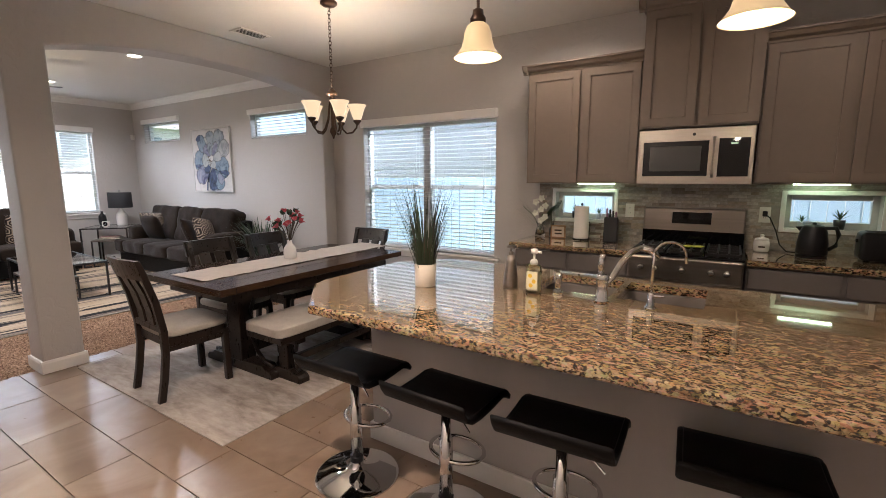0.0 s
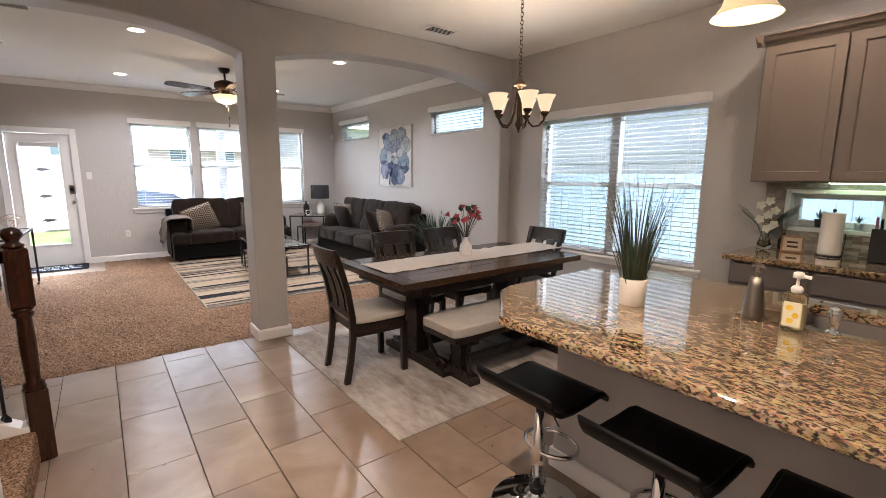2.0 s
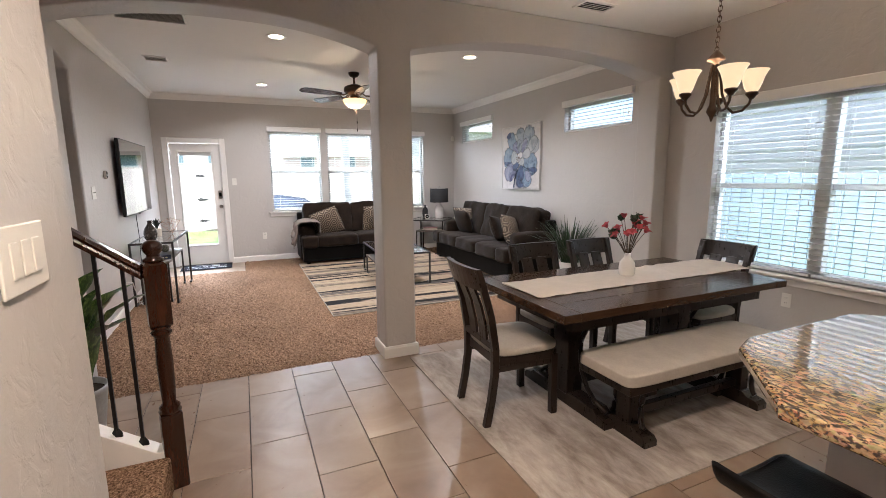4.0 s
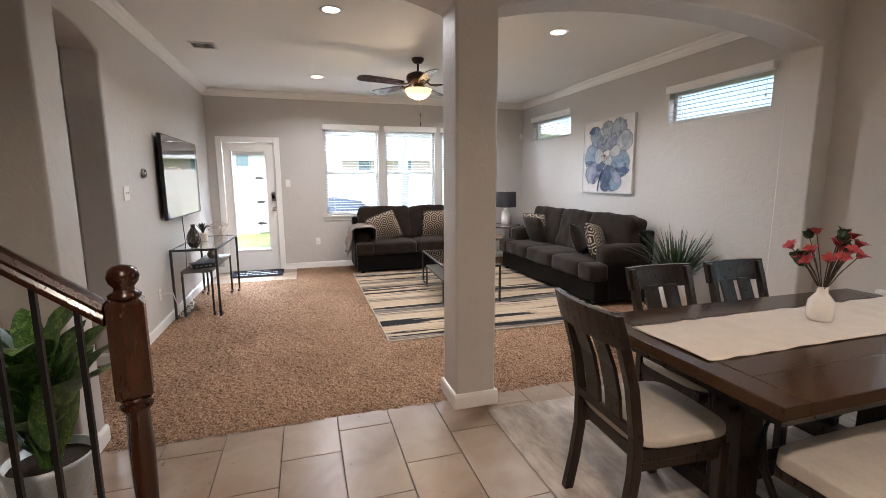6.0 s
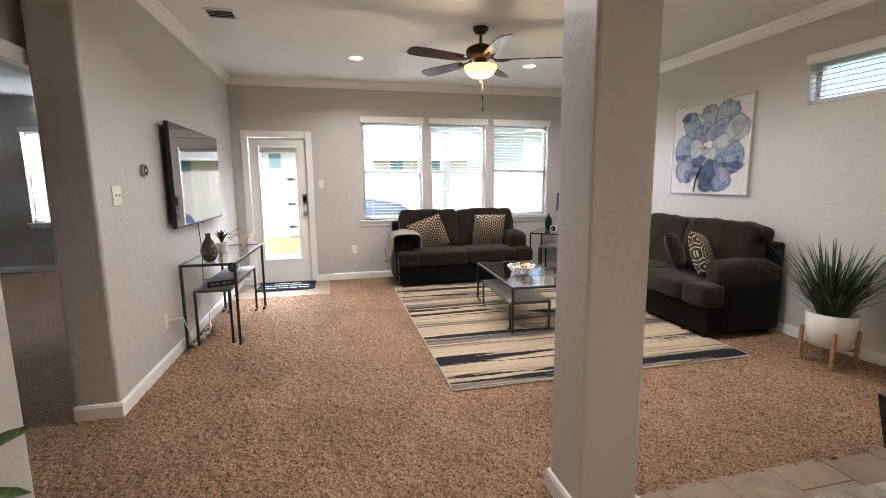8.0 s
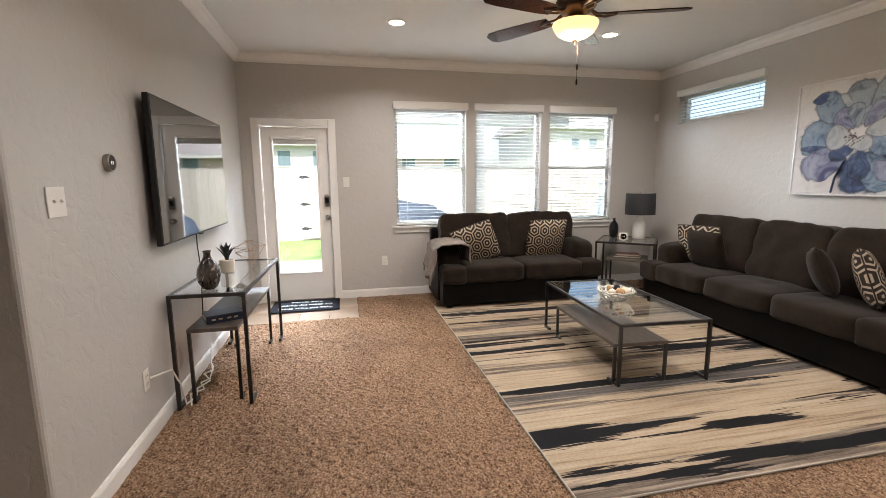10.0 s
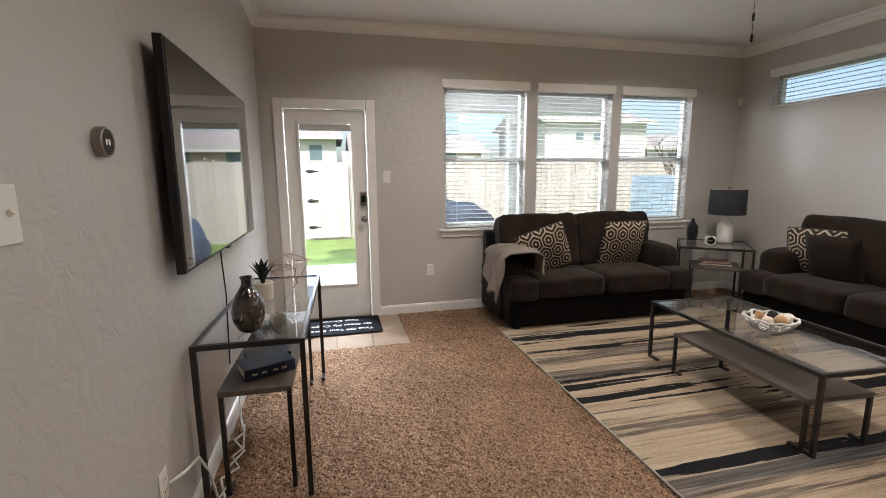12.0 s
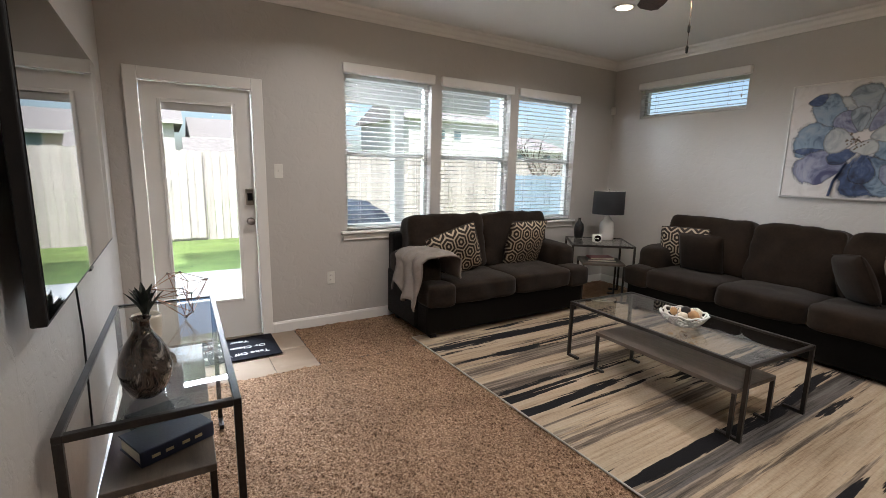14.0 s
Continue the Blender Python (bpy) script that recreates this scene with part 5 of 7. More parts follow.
rng = thing("gas_range", -0.155, 3.66, 0, 0, "stainless gas range with a black cooktop and raised back panel", "stove")
part("body", B(-0.35, 0.35, 0.02, 0.62, 0.0, 0.895, 0.004), STEEL, rng)
part("oven_door", B(-0.345, 0.345, -0.02, 0.02, 0.16, 0.72, 0.008), STEEL, rng)
part("oven_glass", B(-0.28, 0.28, -0.024, -0.0205, 0.25, 0.62), BLACKGLASS, rng)
part("oven_handle", tube([(-0.31, -0.02, 0.675), (-0.31, -0.065, 0.68), (0.31, -0.065, 0.68), (0.31, -0.02, 0.675)], 0.012, 10), STEEL, rng, smooth=True)
part("drawer", B(-0.345, 0.345, -0.015, 0.02, 0.02, 0.15, 0.006), STEEL, rng)
part("control_strip", B(-0.35, 0.35, -0.03, 0.03, 0.74, 0.90, 0.012), STEEL, rng)
for x in (-0.26, -0.17, 0.0, 0.17, 0.26):
    part("knob", lathe([(0.024, 0), (0.024, 0.012), (0.018, 0.03), (0.016, 0.032)], 18), CHROME, rng, smooth=True).matrix_basis = pose(x, -0.03, 0.82, 90, 0, 0)
part("cooktop", B(-0.352, 0.352, 0.0, 0.60, 0.895, 0.915, 0.006), BLACKGLASS, rng)
for gx in (-0.23, 0.0, 0.23):
    bm = bmesh.new()
    for k in range(4):
        box(bm, gx - 0.105 + k * 0.066, gx - 0.093 + k * 0.066, 0.05, 0.55, 0.925, 0.945, 0.003, 1)
    for yy in (0.05, 0.18, 0.30, 0.42, 0.54):
        box(bm, gx - 0.105, gx + 0.105, yy, yy + 0.012, 0.918, 0.938, 0.003, 1)
    part("grate", bm, IRON, rng)
part("backguard", B(-0.352, 0.352, 0.58, 0.64, 0.915, 1.205, 0.012), STEEL, rng)
part("lower_backguard", B(-0.35, 0.35, 0.565, 0.579, 0.916, 1.03), BLACKGLASS, rng)
part("clock_panel", B(-0.14, 0.13, 0.575, 0.579, 1.085, 1.175), BLACKGLASS, rng)
spn = thing("spoon_rest", -0.12, 3.95, 0.946, 20, "yellow-green leaf-shaped spoon rest", "spoon rest")
part("dish", pad(0.16, 0.07, 0.018, 2.4, 6), pbr("lime_glaze", (0.48, 0.52, 0.08), 0.3), spn, smooth=True)


def base_cabinet(x0, x1, doors, label):
    T = thing("base_cabinet", 0, 0, 0, 0, label, "cabinet", "base cabinets")
    part("body", B(x0, x1, 3.755, YN - 0.001, 0.1, 0.868), BASECAB, T)
    part("toe_kick", B(x0, x1, 3.82, YN - 0.01, 0.0, 0.1), BLACK, T)
    w = (x1 - x0) / doors
    for i in range(doors):
        part("drawer_front", B(x0 + i * w + 0.012, x0 + (i + 1) * w - 0.012, 3.734, 3.754, 0.72, 0.855, 0.004), BASECAB, T)
        shaker(T, "door", x0 + i * w + 0.012, x0 + (i + 1) * w - 0.012, 0.115, 0.70, 3.734, BASECAB)
    return T


base_cabinet(-1.43, -0.52, 2, "dark taupe base cabinet with drawers above doors")
base_cabinet(0.21, 1.2, 2, "dark taupe base cabinet with drawers above doors")
base_cabinet(1.205, 2.1, 2, "dark taupe base cabinet at the end of the run")
for nm, x0, x1 in (("counter", -1.47, -0.515), ("counter", 0.205, 2.12)):
    T = thing(nm, 0, 0, 0, 0, "polished brown speckled granite counter", "worktop", "counters by the range")
    part("slab", B(x0, x1, 3.70, YN - 0.012, 0.872, 0.912, 0.010), GRANITE, T)

# stone mosaic backsplash
spl = thing("backsplash", 0, 0, 0, 0, "grey-beige stone mosaic backsplash with staggered pieces", "backsplash")
part("backing", slab_with_holes("y", YN - 0.009, YN - 0.001, -1.44, 2.1, 0.912, 1.398, CWIN), SPLASHGROUT, spl)
rnd = random.Random(3)
pieces, rest = 0, bmesh.new()
meshes = {}
z = 0.914
row = 0
while z < 1.39:
    x = -1.44 - rnd.uniform(0, 0.05)
    while x < 2.05:
        w = rnd.choice((0.048, 0.073, 0.098, 0.122))
        a, c = max(x, -1.44), min(x + w, 2.1)
        clear = not any(a < h[1] + 0.0 and c > h[0] - 0.0 and z < h[3] and z + 0.025 > h[2] for h in CWIN) and not (-0.50 < (a + c) / 2 < 0.19 and z < 1.19)
        if clear and c - a > 0.012:
            d = 0.004 + rnd.choice((0, 0.0015, 0.003))
            if pieces < 300 and -1.44 <= a < 0.6 and abs((c - a) - w) < 1e-6:
                key = (w, d)
                if key not in meshes:
                    meshes[key] = part("stone", B(-w / 2 + 0.0012, w / 2 - 0.0012, -d, 0.0, 0.0012, 0.0238, 0.0008, 1), SPLASH, spl).data
                    ob = [o for o in spl.children if o.data == meshes[key]][0]
                else:
                    ob = new("stone", meshes[key])
                    ob.parent = spl
                ob.matrix_basis = pose((a + c) / 2, YN - 0.009, z)
                pieces += 1
            else:
                box(rest, a + 0.0012, c - 0.0012, YN - 0.009 - d, YN - 0.0088, z + 0.0012, z + 0.0238)
        x += w
    z += 0.025
    row += 1
tagged(part("stones", rest, SPLASH, spl), kind="stuff")
bm = bmesh.new()
for h in CWIN:
    for a, b, c, d in ((h[0] - 0.03, h[0], h[2] - 0.03, h[3] + 0.03), (h[1], h[1] + 0.03, h[2] - 0.03, h[3] + 0.03), (h[0], h[1], h[2] - 0.03, h[2]), (h[0], h[1], h[3], h[3] + 0.03)):
        box(bm, a, b, YN - 0.022, YN - 0.001, c, d, 0.004)
structure("trim_counter_windows", bm, TRIM, "white trim round the counter windows", "trim")
bm = B(-1.05, -0.75, 4.20, 4.24, 1.391, 1.398)
box(bm, 0.45, 0.75, 4.20, 4.24, 1.391, 1.398)
ul = thing("under_cabinet_light", 0, 0, 0, 0, "lit strip lights under the wall cabinets", "light")
part("strip", bm, glow("strip_glow", (0.75, 1.0, 0.55), 5.0), ul)


# ---- dining area ----
drug = thing("dining_rug", -3.09, 2.77, 0, 0, "faded grey-beige low-pile rug under the dining table", "rug")
part("rug_surface", B(-0.96, 0.96, -1.30, 1.30, 0.0, 0.009, 0.003), DRUG, drug)

tbl = thing("dining_table", -2.985, 2.655, 0.009, 0, "dark espresso wooden trestle dining table", "table")
for i in range(5):
    part("plank", B(-0.475 + i * 0.19 + 0.0008, -0.475 + (i + 1) * 0.19 - 0.0008, -0.795, 0.795, 0.708, 0.752, 0.002, 1), TABLEWOOD, tbl)
for y0, y1 in ((-0.905, -0.796), (0.796, 0.905)):
    part("breadboard_end", B(-0.475, 0.475, y0, y1, 0.706, 0.752, 0.004), TABLEWOOD, tbl)
part("apron", B(-0.36, 0.36, -0.78, -0.755, 0.62, 0.706), DARKWOOD, tbl)
part("apron", B(-0.36, 0.36, 0.755, 0.78, 0.62, 0.706), DARKWOOD, tbl)
part("apron", B(-0.385, -0.36, -0.78, 0.78, 0.62, 0.706), DARKWOOD, tbl)
part("apron", B(0.36, 0.385, -0.78, 0.78, 0.62, 0.706), DARKWOOD, tbl)


def trestle(T, y, h, half, w, blk):
    """A pedestal: post, shaped foot, and curved braces to both sides."""
    part("post", B(-blk, blk, y - blk * 0.8, y + blk * 0.8, 0.07, h, 0.006), DARKWOOD, T)
    pts = [(-half, 0), (half, 0), (half, 0.035), (half - 0.02, 0.055), (half - 0.07, 0.062), (half - 0.10, 0.085), (-half + 0.10, 0.085), (-half + 0.07, 0.062), (-half + 0.02, 0.055), (-half, 0.035)]
    part("foot", extrude_outline(pts, "y", y - w, y + w, 0.004), DARKWOOD, T)
    part("head", B(-half + 0.02, half - 0.02, y - w, y + w, h - 0.05, h, 0.006), DARKWOOD, T)
    for s in (-1, 1):
        pts = []
        for k in range(9):
            a = math.pi * (k / 8 - 0.5)
            pts.append((s * (half - 0.05 - (half - blk - 0.09) * math.cos(a)), y, 0.075 + (h - 0.12) * (0.5 + 0.5 * math.sin(a))))
        part("brace", tube(pts, 0.016, 6), DARKWOOD, T, smooth=True)


trestle(tbl, -0.48, 0.70, 0.40, 0.055, 0.075)
trestle(tbl, 0.48, 0.70, 0.40, 0.055, 0.075)
part("stretcher", B(-0.03, 0.03, -0.44, 0.44, 0.10, 0.19, 0.005), DARKWOOD, tbl)

bench = thing("dining_bench", -2.53, 2.70, 0.009, 0, "dark wooden trestle bench with a tufted beige linen seat", "bench")
part("cushion", pad(0.41, 1.36, 0.075, 11, 22, 0.004, 0.004, 2, (0, 0, 0.415)), LINEN, bench, "beige linen upholstered seat", True)
part("seat_frame", B(-0.19, 0.19, -0.66, 0.66, 0.335, 0.385, 0.006), DARKWOOD, bench)
trestle(bench, -0.47, 0.335, 0.17, 0.045, 0.05)
trestle(bench, 0.47, 0.335, 0.17, 0.045, 0.05)
part("stretcher", B(-0.02, 0.02, -0.45, 0.45, 0.10, 0.15, 0.004), DARKWOOD, bench)
for y in (-0.22, 0.22):
    part("seam", tube([(-0.2, y, 0.445), (-0.1, y + 0.004, 0.4535), (0.0, y, 0.4545), (0.1, y - 0.004, 0.4535), (0.2, y, 0.445)], 0.0025, 5), LINEN, bench)


def chair():
    T = thing("dining_chair", 0, 0, 0.009, 0, "dark espresso slat-back dining chair with a beige linen seat", "chair", "chairs round the dining table")
    part("seat", pad(0.45, 0.44, 0.06, 5, 10, 0.012, 0.003, 7, (0, 0.01, 0.455)), LINEN, T, "beige linen padded seat", True)
    part("seat_frame", B(-0.205, 0.205, -0.20, 0.205, 0.37, 0.43, 0.005), DARKWOOD, T)
    for s in (-1, 1):
        part("leg", bar((s * 0.19, 0.195, 0.0), (s * 0.19, 0.19, 0.40), 0.042, 0.042, bev=0.004), DARKWOOD, T)
        prof = [(-0.255, 0), (-0.225, 0.16), (-0.205, 0.32), (-0.205, 0.48), (-0.235, 0.68), (-0.29, 0.88), (-0.32, 0.965)]
        pts = [(y - 0.021, z) for y, z in prof] + [(y + 0.021, z) for y, z in reversed(prof)]
        part("back_post", extrude_outline(pts, "x", s * 0.19 - 0.019, s * 0.19 + 0.019, 0.004), DARKWOOD, T)
    bm = bmesh.new()
    n = 8
    ring = []
    for i in range(n + 1):
        x = -0.222 + 0.444 * i / n
        c = 0.028 * (1 - (2 * i / n - 1) ** 2)
        ring.append([bm.verts.new(p) for p in ((x, -0.275 - c, 0.845), (x, -0.312 - c, 0.975), (x, -0.338 - c, 0.975), (x, -0.301 - c, 0.845))])
    for a, b in zip(ring, ring[1:]):
        for k in range(4):
            bm.faces.new((a[k], a[(k + 1) % 4], b[(k + 1) % 4], b[k]))
    bm.faces.new(ring[0]), bm.faces.new(ring[-1])
    bmesh.ops.bevel(bm, geom=[e for e in bm.edges if e.calc_face_angle(0) > 1.0], offset=0.004, segments=2, affect="EDGES")
    part("top_rail", bm, DARKWOOD, T, "curved top rail")
    part("lower_rail", B(-0.175, 0.175, -0.226, -0.204, 0.475, 0.515, 0.004), DARKWOOD, T)
    for x in (-0.068, 0.068):
        prof = [(-0.215, 0.50), (-0.225, 0.60), (-0.255, 0.73), (-0.305, 0.86)]
        pts = [(y - 0.008, z) for y, z in prof] + [(y + 0.008, z) for y, z in reversed(prof)]
        part("slat", extrude_outline(pts, "x", x - 0.047, x + 0.047, 0.002), DARKWOOD, T)
    part("side_rail", bar((-0.19, -0.2, 0.36), (-0.19, 0.19, 0.36), 0.02, 0.05), DARKWOOD, T)
    part("side_rail", bar((0.19, -0.2, 0.36), (0.19, 0.19, 0.36), 0.02, 0.05), DARKWOOD, T)
    return T


chr_ = chair()
LOW = Matrix.Diagonal((1, 1, 0.968, 1))
chr_.matrix_basis = pose(-3.085, 1.80, 0.009, 0, 0, -3) @ LOW
for x, y, r in ((-3.40, 2.40, -90), (-3.40, 2.96, -90), (-3.09, 3.48, 180)):
    copy_thing(chr_, pose(x, y, 0.009, 0, 0, r) @ LOW)

run = thing("table_runner", -3.04, 2.79, 0.761, 0, "cream cloth runner lying on the dining table with soft creases", "runner")
bm = bmesh.new()
bmesh.ops.create_grid(bm, x_segments=18, y_segments=90, size=0.5)
for v in bm.verts:
    x, y = v.co.x * 0.40, v.co.y * 1.93
    wv = 0.006 * noise.noise(Vector((x * 4, y * 9, 1))) + 0.007 * math.sin(y * 31 + 9 * x + 3 * noise.noise(Vector((x * 4, y * 3, 2)))) * max(0, noise.noise(Vector((x * 3, y * 2, 7))) + 0.3)
    v.co = (x + 0.006 * noise.noise(Vector((y * 2, 3, 0))), y, 0.006 + max(-0.0035, wv))
ext = bmesh.ops.extrude_face_region(bm, geom=bm.faces[:])
for v in [g for g in ext["geom"] if isinstance(g, bmesh.types.BMVert)]:
    v.co.z -= 0.002
part("cloth", bm, RUNNER, run, smooth=True)
for yy in (-0.962, 0.948):
    part("hem", B(-0.196, 0.196, yy, yy + 0.014, 0.004, 0.0095, 0.002), RUNNER, run)

fv = thing("flower_vase", -3.06, 2.72, 0.768, 0, "white ceramic vase with red magnolia flowers on the dining table", "vase")
part("vase", lathe([(0.045, 0), (0.052, 0.01), (0.054, 0.05), (0.05, 0.09), (0.032, 0.115), (0.022, 0.128), (0.02, 0.15), (0.025, 0.158), (0.018, 0.15), (0.018, 0.12)], 28, cap=False), CERAMIC, fv, smooth=True)
rnd = random.Random(11)
bm_s = bmesh.new()
for i in range(24):
    a, tilt_, L = rnd.uniform(0, 6.28), rnd.uniform(0.08, 0.75), rnd.uniform(0.14, 0.25)
    tip = Vector((math.cos(a) * math.sin(tilt_) * L, math.sin(a) * math.sin(tilt_) * L, 0.15 + math.cos(tilt_) * L))
    tube([(0, 0, 0.12), tip * 0.5 + Vector((0, 0, 0.075)), tip], 0.0022, 5, bm_s)
    fl = bmesh.new()
    petals = 6 if i % 3 else 0
    for k in range(petals or 5):
        bl = blade_bm(rnd.uniform(0.038, 0.056), 0.034 if petals else 0.046, 0.9 if petals else 0.3, 4, 0.3)
        m = Matrix.Translation(tip) @ Matrix.Rotation(a, 4, "Z") @ Matrix.Rotation(tilt_, 4, "Y") @ Matrix.Rotation(2 * math.pi * k / (petals or 5), 4, "Z") @ Matrix.Rotation(0.45, 4, "Y")
        merge(fl, bl, m)
        bl.free()
    part("flower" if petals else "leaf_sprig", fl, PETALRED if petals else LEAFDARK, fv, "red silk flower" if petals else "")
part("stems", bm_s, STEM, fv)

# ---- living room: sofas ----
def couch(name, L, n, label, cat):
    """Front faces -y, the back stands at +y; origin at the middle of the footprint."""
    T = thing(name, 0, 0, 0, 0, label, cat)
    h = L / 2
    part("base", B(-h + 0.02, h - 0.02, -0.38, 0.36, 0.05, 0.31, 0.02, 3), LEATHER, T, "black leather base")
    for s in (-1, 1):
        part("foot", B(s * (h - 0.1) - 0.03, s * (h - 0.1) + 0.03, -0.36, -0.30, 0.0, 0.05, 0.004), BLACK, T)
        part("foot", B(s * (h - 0.1) - 0.03, s * (h - 0.1) + 0.03, 0.28, 0.34, 0.0, 0.05, 0.004), BLACK, T)
        part("arm_shell", B(s * h, s * (h - 0.24), -0.22, 0.38, 0.06, 0.50, 0.03, 3), LEATHER, T, "black leather arm side")
        part("arm_pad", pad(0.27, 0.64, 0.27, 4.5, 10, 0.01, 0.012, s + 4, (s * (h - 0.135), 0.065, 0.55)), SUEDE, T, "charcoal suede arm", True)
    part("back_shell", B(-h + 0.02, h - 0.02, 0.26, 0.40, 0.06, 0.84, 0.03, 3), LEATHER, T, "black leather back")
    w = (L - 0.48) / n
    for i in range(n):
        x = -h + 0.24 + w * (i + 0.5)
        wide = 0.13 if i in (0, n - 1) else 0
        off = -wide / 2 if i == 0 else (wide / 2 if i == n - 1 else 0)
        bm = pad(w + 0.01, 0.70, 0.19, 8, 16, 0.014, 0.016, i * 3 + 1, (x, -0.10, 0.39))
        if wide:
            o = pad(0.27, 0.24, 0.19, 7, 10, 0.008, 0.012, i * 3 + 2, (x + (-1 if i == 0 else 1) * (w / 2 + 0.10), -0.33, 0.388))
            merge(bm, o, Matrix())
            o.free()
        part("seat_cushion", bm, SUEDE, T, "charcoal suede seat cushion", True)
        m = Matrix.Rotation(radians(-12), 4, "X")
        part("back_cushion", pad(w + 0.02 + wide, 0.25, 0.56, 8.0, 16, 0.0, 0.030, i * 5 + 2, (x + off, 0.205, 0.72), m), SUEDE, T, "charcoal suede back cushion", True)
    return T


sofa = couch("sofa", 2.50, 3, "three-seat sofa with charcoal suede cushions and black leather sides", "sofa")
sofa.matrix_basis = pose(-7.03, 3.87, 0)
love = couch("loveseat", 1.90, 2, "two-seat loveseat with charcoal suede cushions and black leather sides", "sofa")
love.matrix_basis = pose(-8.84, 2.11, 0, 0, 0, 90)


def pillow(x, y, z, m, rz, rx, ry, label, size=0.46, thick=0.16):
    T = thing("throw_pillow", x, y, z, 0, label, "pillow", "throw pillows")
    T.matrix_basis = pose(x, y, z, 0, 0, rz) @ pose(0, 0, 0, rx, ry, 0)
    bm = bmesh.new()
    bmesh.ops.create_grid(bm, x_segments=14, y_segments=14, size=1)
    for v in list(bm.verts):
        a, b = v.co.x, v.co.y
        k = 1 - 0.07 * (a * a * b * b)
        e = ((1 - a * a) * (1 - b * b)) ** 0.42
        pin = 1 - 0.05 * (1 - a * a) * abs(b) - 0.0
        v.co = (a * size / 2 * k * (1 - 0.05 * (1 - b * b) * abs(a)), -thick / 2 * e, b * size / 2 * k * pin)
    d = bmesh.ops.duplicate(bm, geom=bm.verts[:] + bm.edges[:] + bm.faces[:])
    for v in [g for g in d["geom"] if isinstance(g, bmesh.types.BMVert)]:
        v.co.y *= -1
    bmesh.ops.remove_doubles(bm, verts=bm.verts, dist=0.0005)
    part("cover", bm, m, T, smooth=True)
    edge = []
    q = size / 2
    for k in range(32):
        t = k / 32 * 4
        s, f = int(t), t - int(t)
        a, b = [(-1 + 2 * f, -1), (1, -1 + 2 * f), (1 - 2 * f, 1), (-1, 1 - 2 * f)][s]
        kk = 1 - 0.07 * (a * a * b * b)
        edge.append((a * q * kk * (1 - 0.05 * (1 - b * b) * abs(a)), 0, b * q * kk * (1 - 0.05 * (1 - a * a) * abs(b))))
    part("piping", tube(edge, 0.005, 6, closed=True), SUEDE if m is SUEDE else DARKWOOD, T)
    return T


pillow(-8.76, 1.64, 0.675, WEAVE, 90 - 16, 18, -20, "brown and cream geometric woven pillow leaning on the loveseat arm", 0.51)
pillow(-8.82, 2.53, 0.70, WEAVE, 90, 16, 0, "brown and cream geometric woven pillow on the loveseat", 0.51)
pillow(-7.93, 3.90, 0.69, WEAVE, 22, 16, 0, "brown and cream geometric woven pillow on the sofa")
pillow(-7.68, 3.76, 0.68, SUEDE, 8, 20, 0, "plain charcoal suede pillow on the sofa", 0.42)
pillow(-6.52, 3.74, 0.68, SUEDE, -48, 22, -8, "plain charcoal suede pillow on the sofa", 0.40)
pillow(-6.24, 3.80, 0.68, WEAVE, -58, 20, -10, "brown and cream geometric woven pillow against the sofa arm")

# throw over the arm of the loveseat
thr = thing("throw_blanket", -8.66, 1.29, 0.69, 0, "taupe fringed throw draped over the loveseat arm", "blanket")
bm = bmesh.new()
bmesh.ops.create_grid(bm, x_segments=26, y_segments=34, size=0.5)
for v in bm.verts:
    u, w = v.co.x * 0.52, v.co.y * 0.92
    wob = 0.045 * noise.noise(Vector((u * 7, w * 4, 0))) + 0.014 * math.sin(u * 34 + 6 * w) + 0.012 * noise.noise(Vector((u * 25, w * 18, 3)))
    if w > 0.13:
        y, z = 0.16 + 0.02, 0.0 - (w - 0.13) * 0.5
        y += wob * 0.5
    elif w > -0.13:
        y, z = w * 1.3, 0.012 + 0.03 * math.cos(w * 9) - 0.02
        z += 0.01 + abs(wob) * 0.9
    else:
        y, z = -0.185 - 0.04 * (1 - math.cos((w + 0.13) * 6)) + wob, 0.0 + (w + 0.13) * (1.1 + 0.7 * u + 0.5 * noise.noise(Vector((u * 6, 0.5, 1))))
    v.co = (u * (1 - 0.3 * max(0, -w)) + 0.05 * max(0, -w) + 0.01 * wob, y, z)
part("cloth", bm, THROW, thr, smooth=True)
sm = thr.children[0].modifiers.new("thick", "SOLIDIFY")
sm.thickness, sm.offset = 0.012, 1

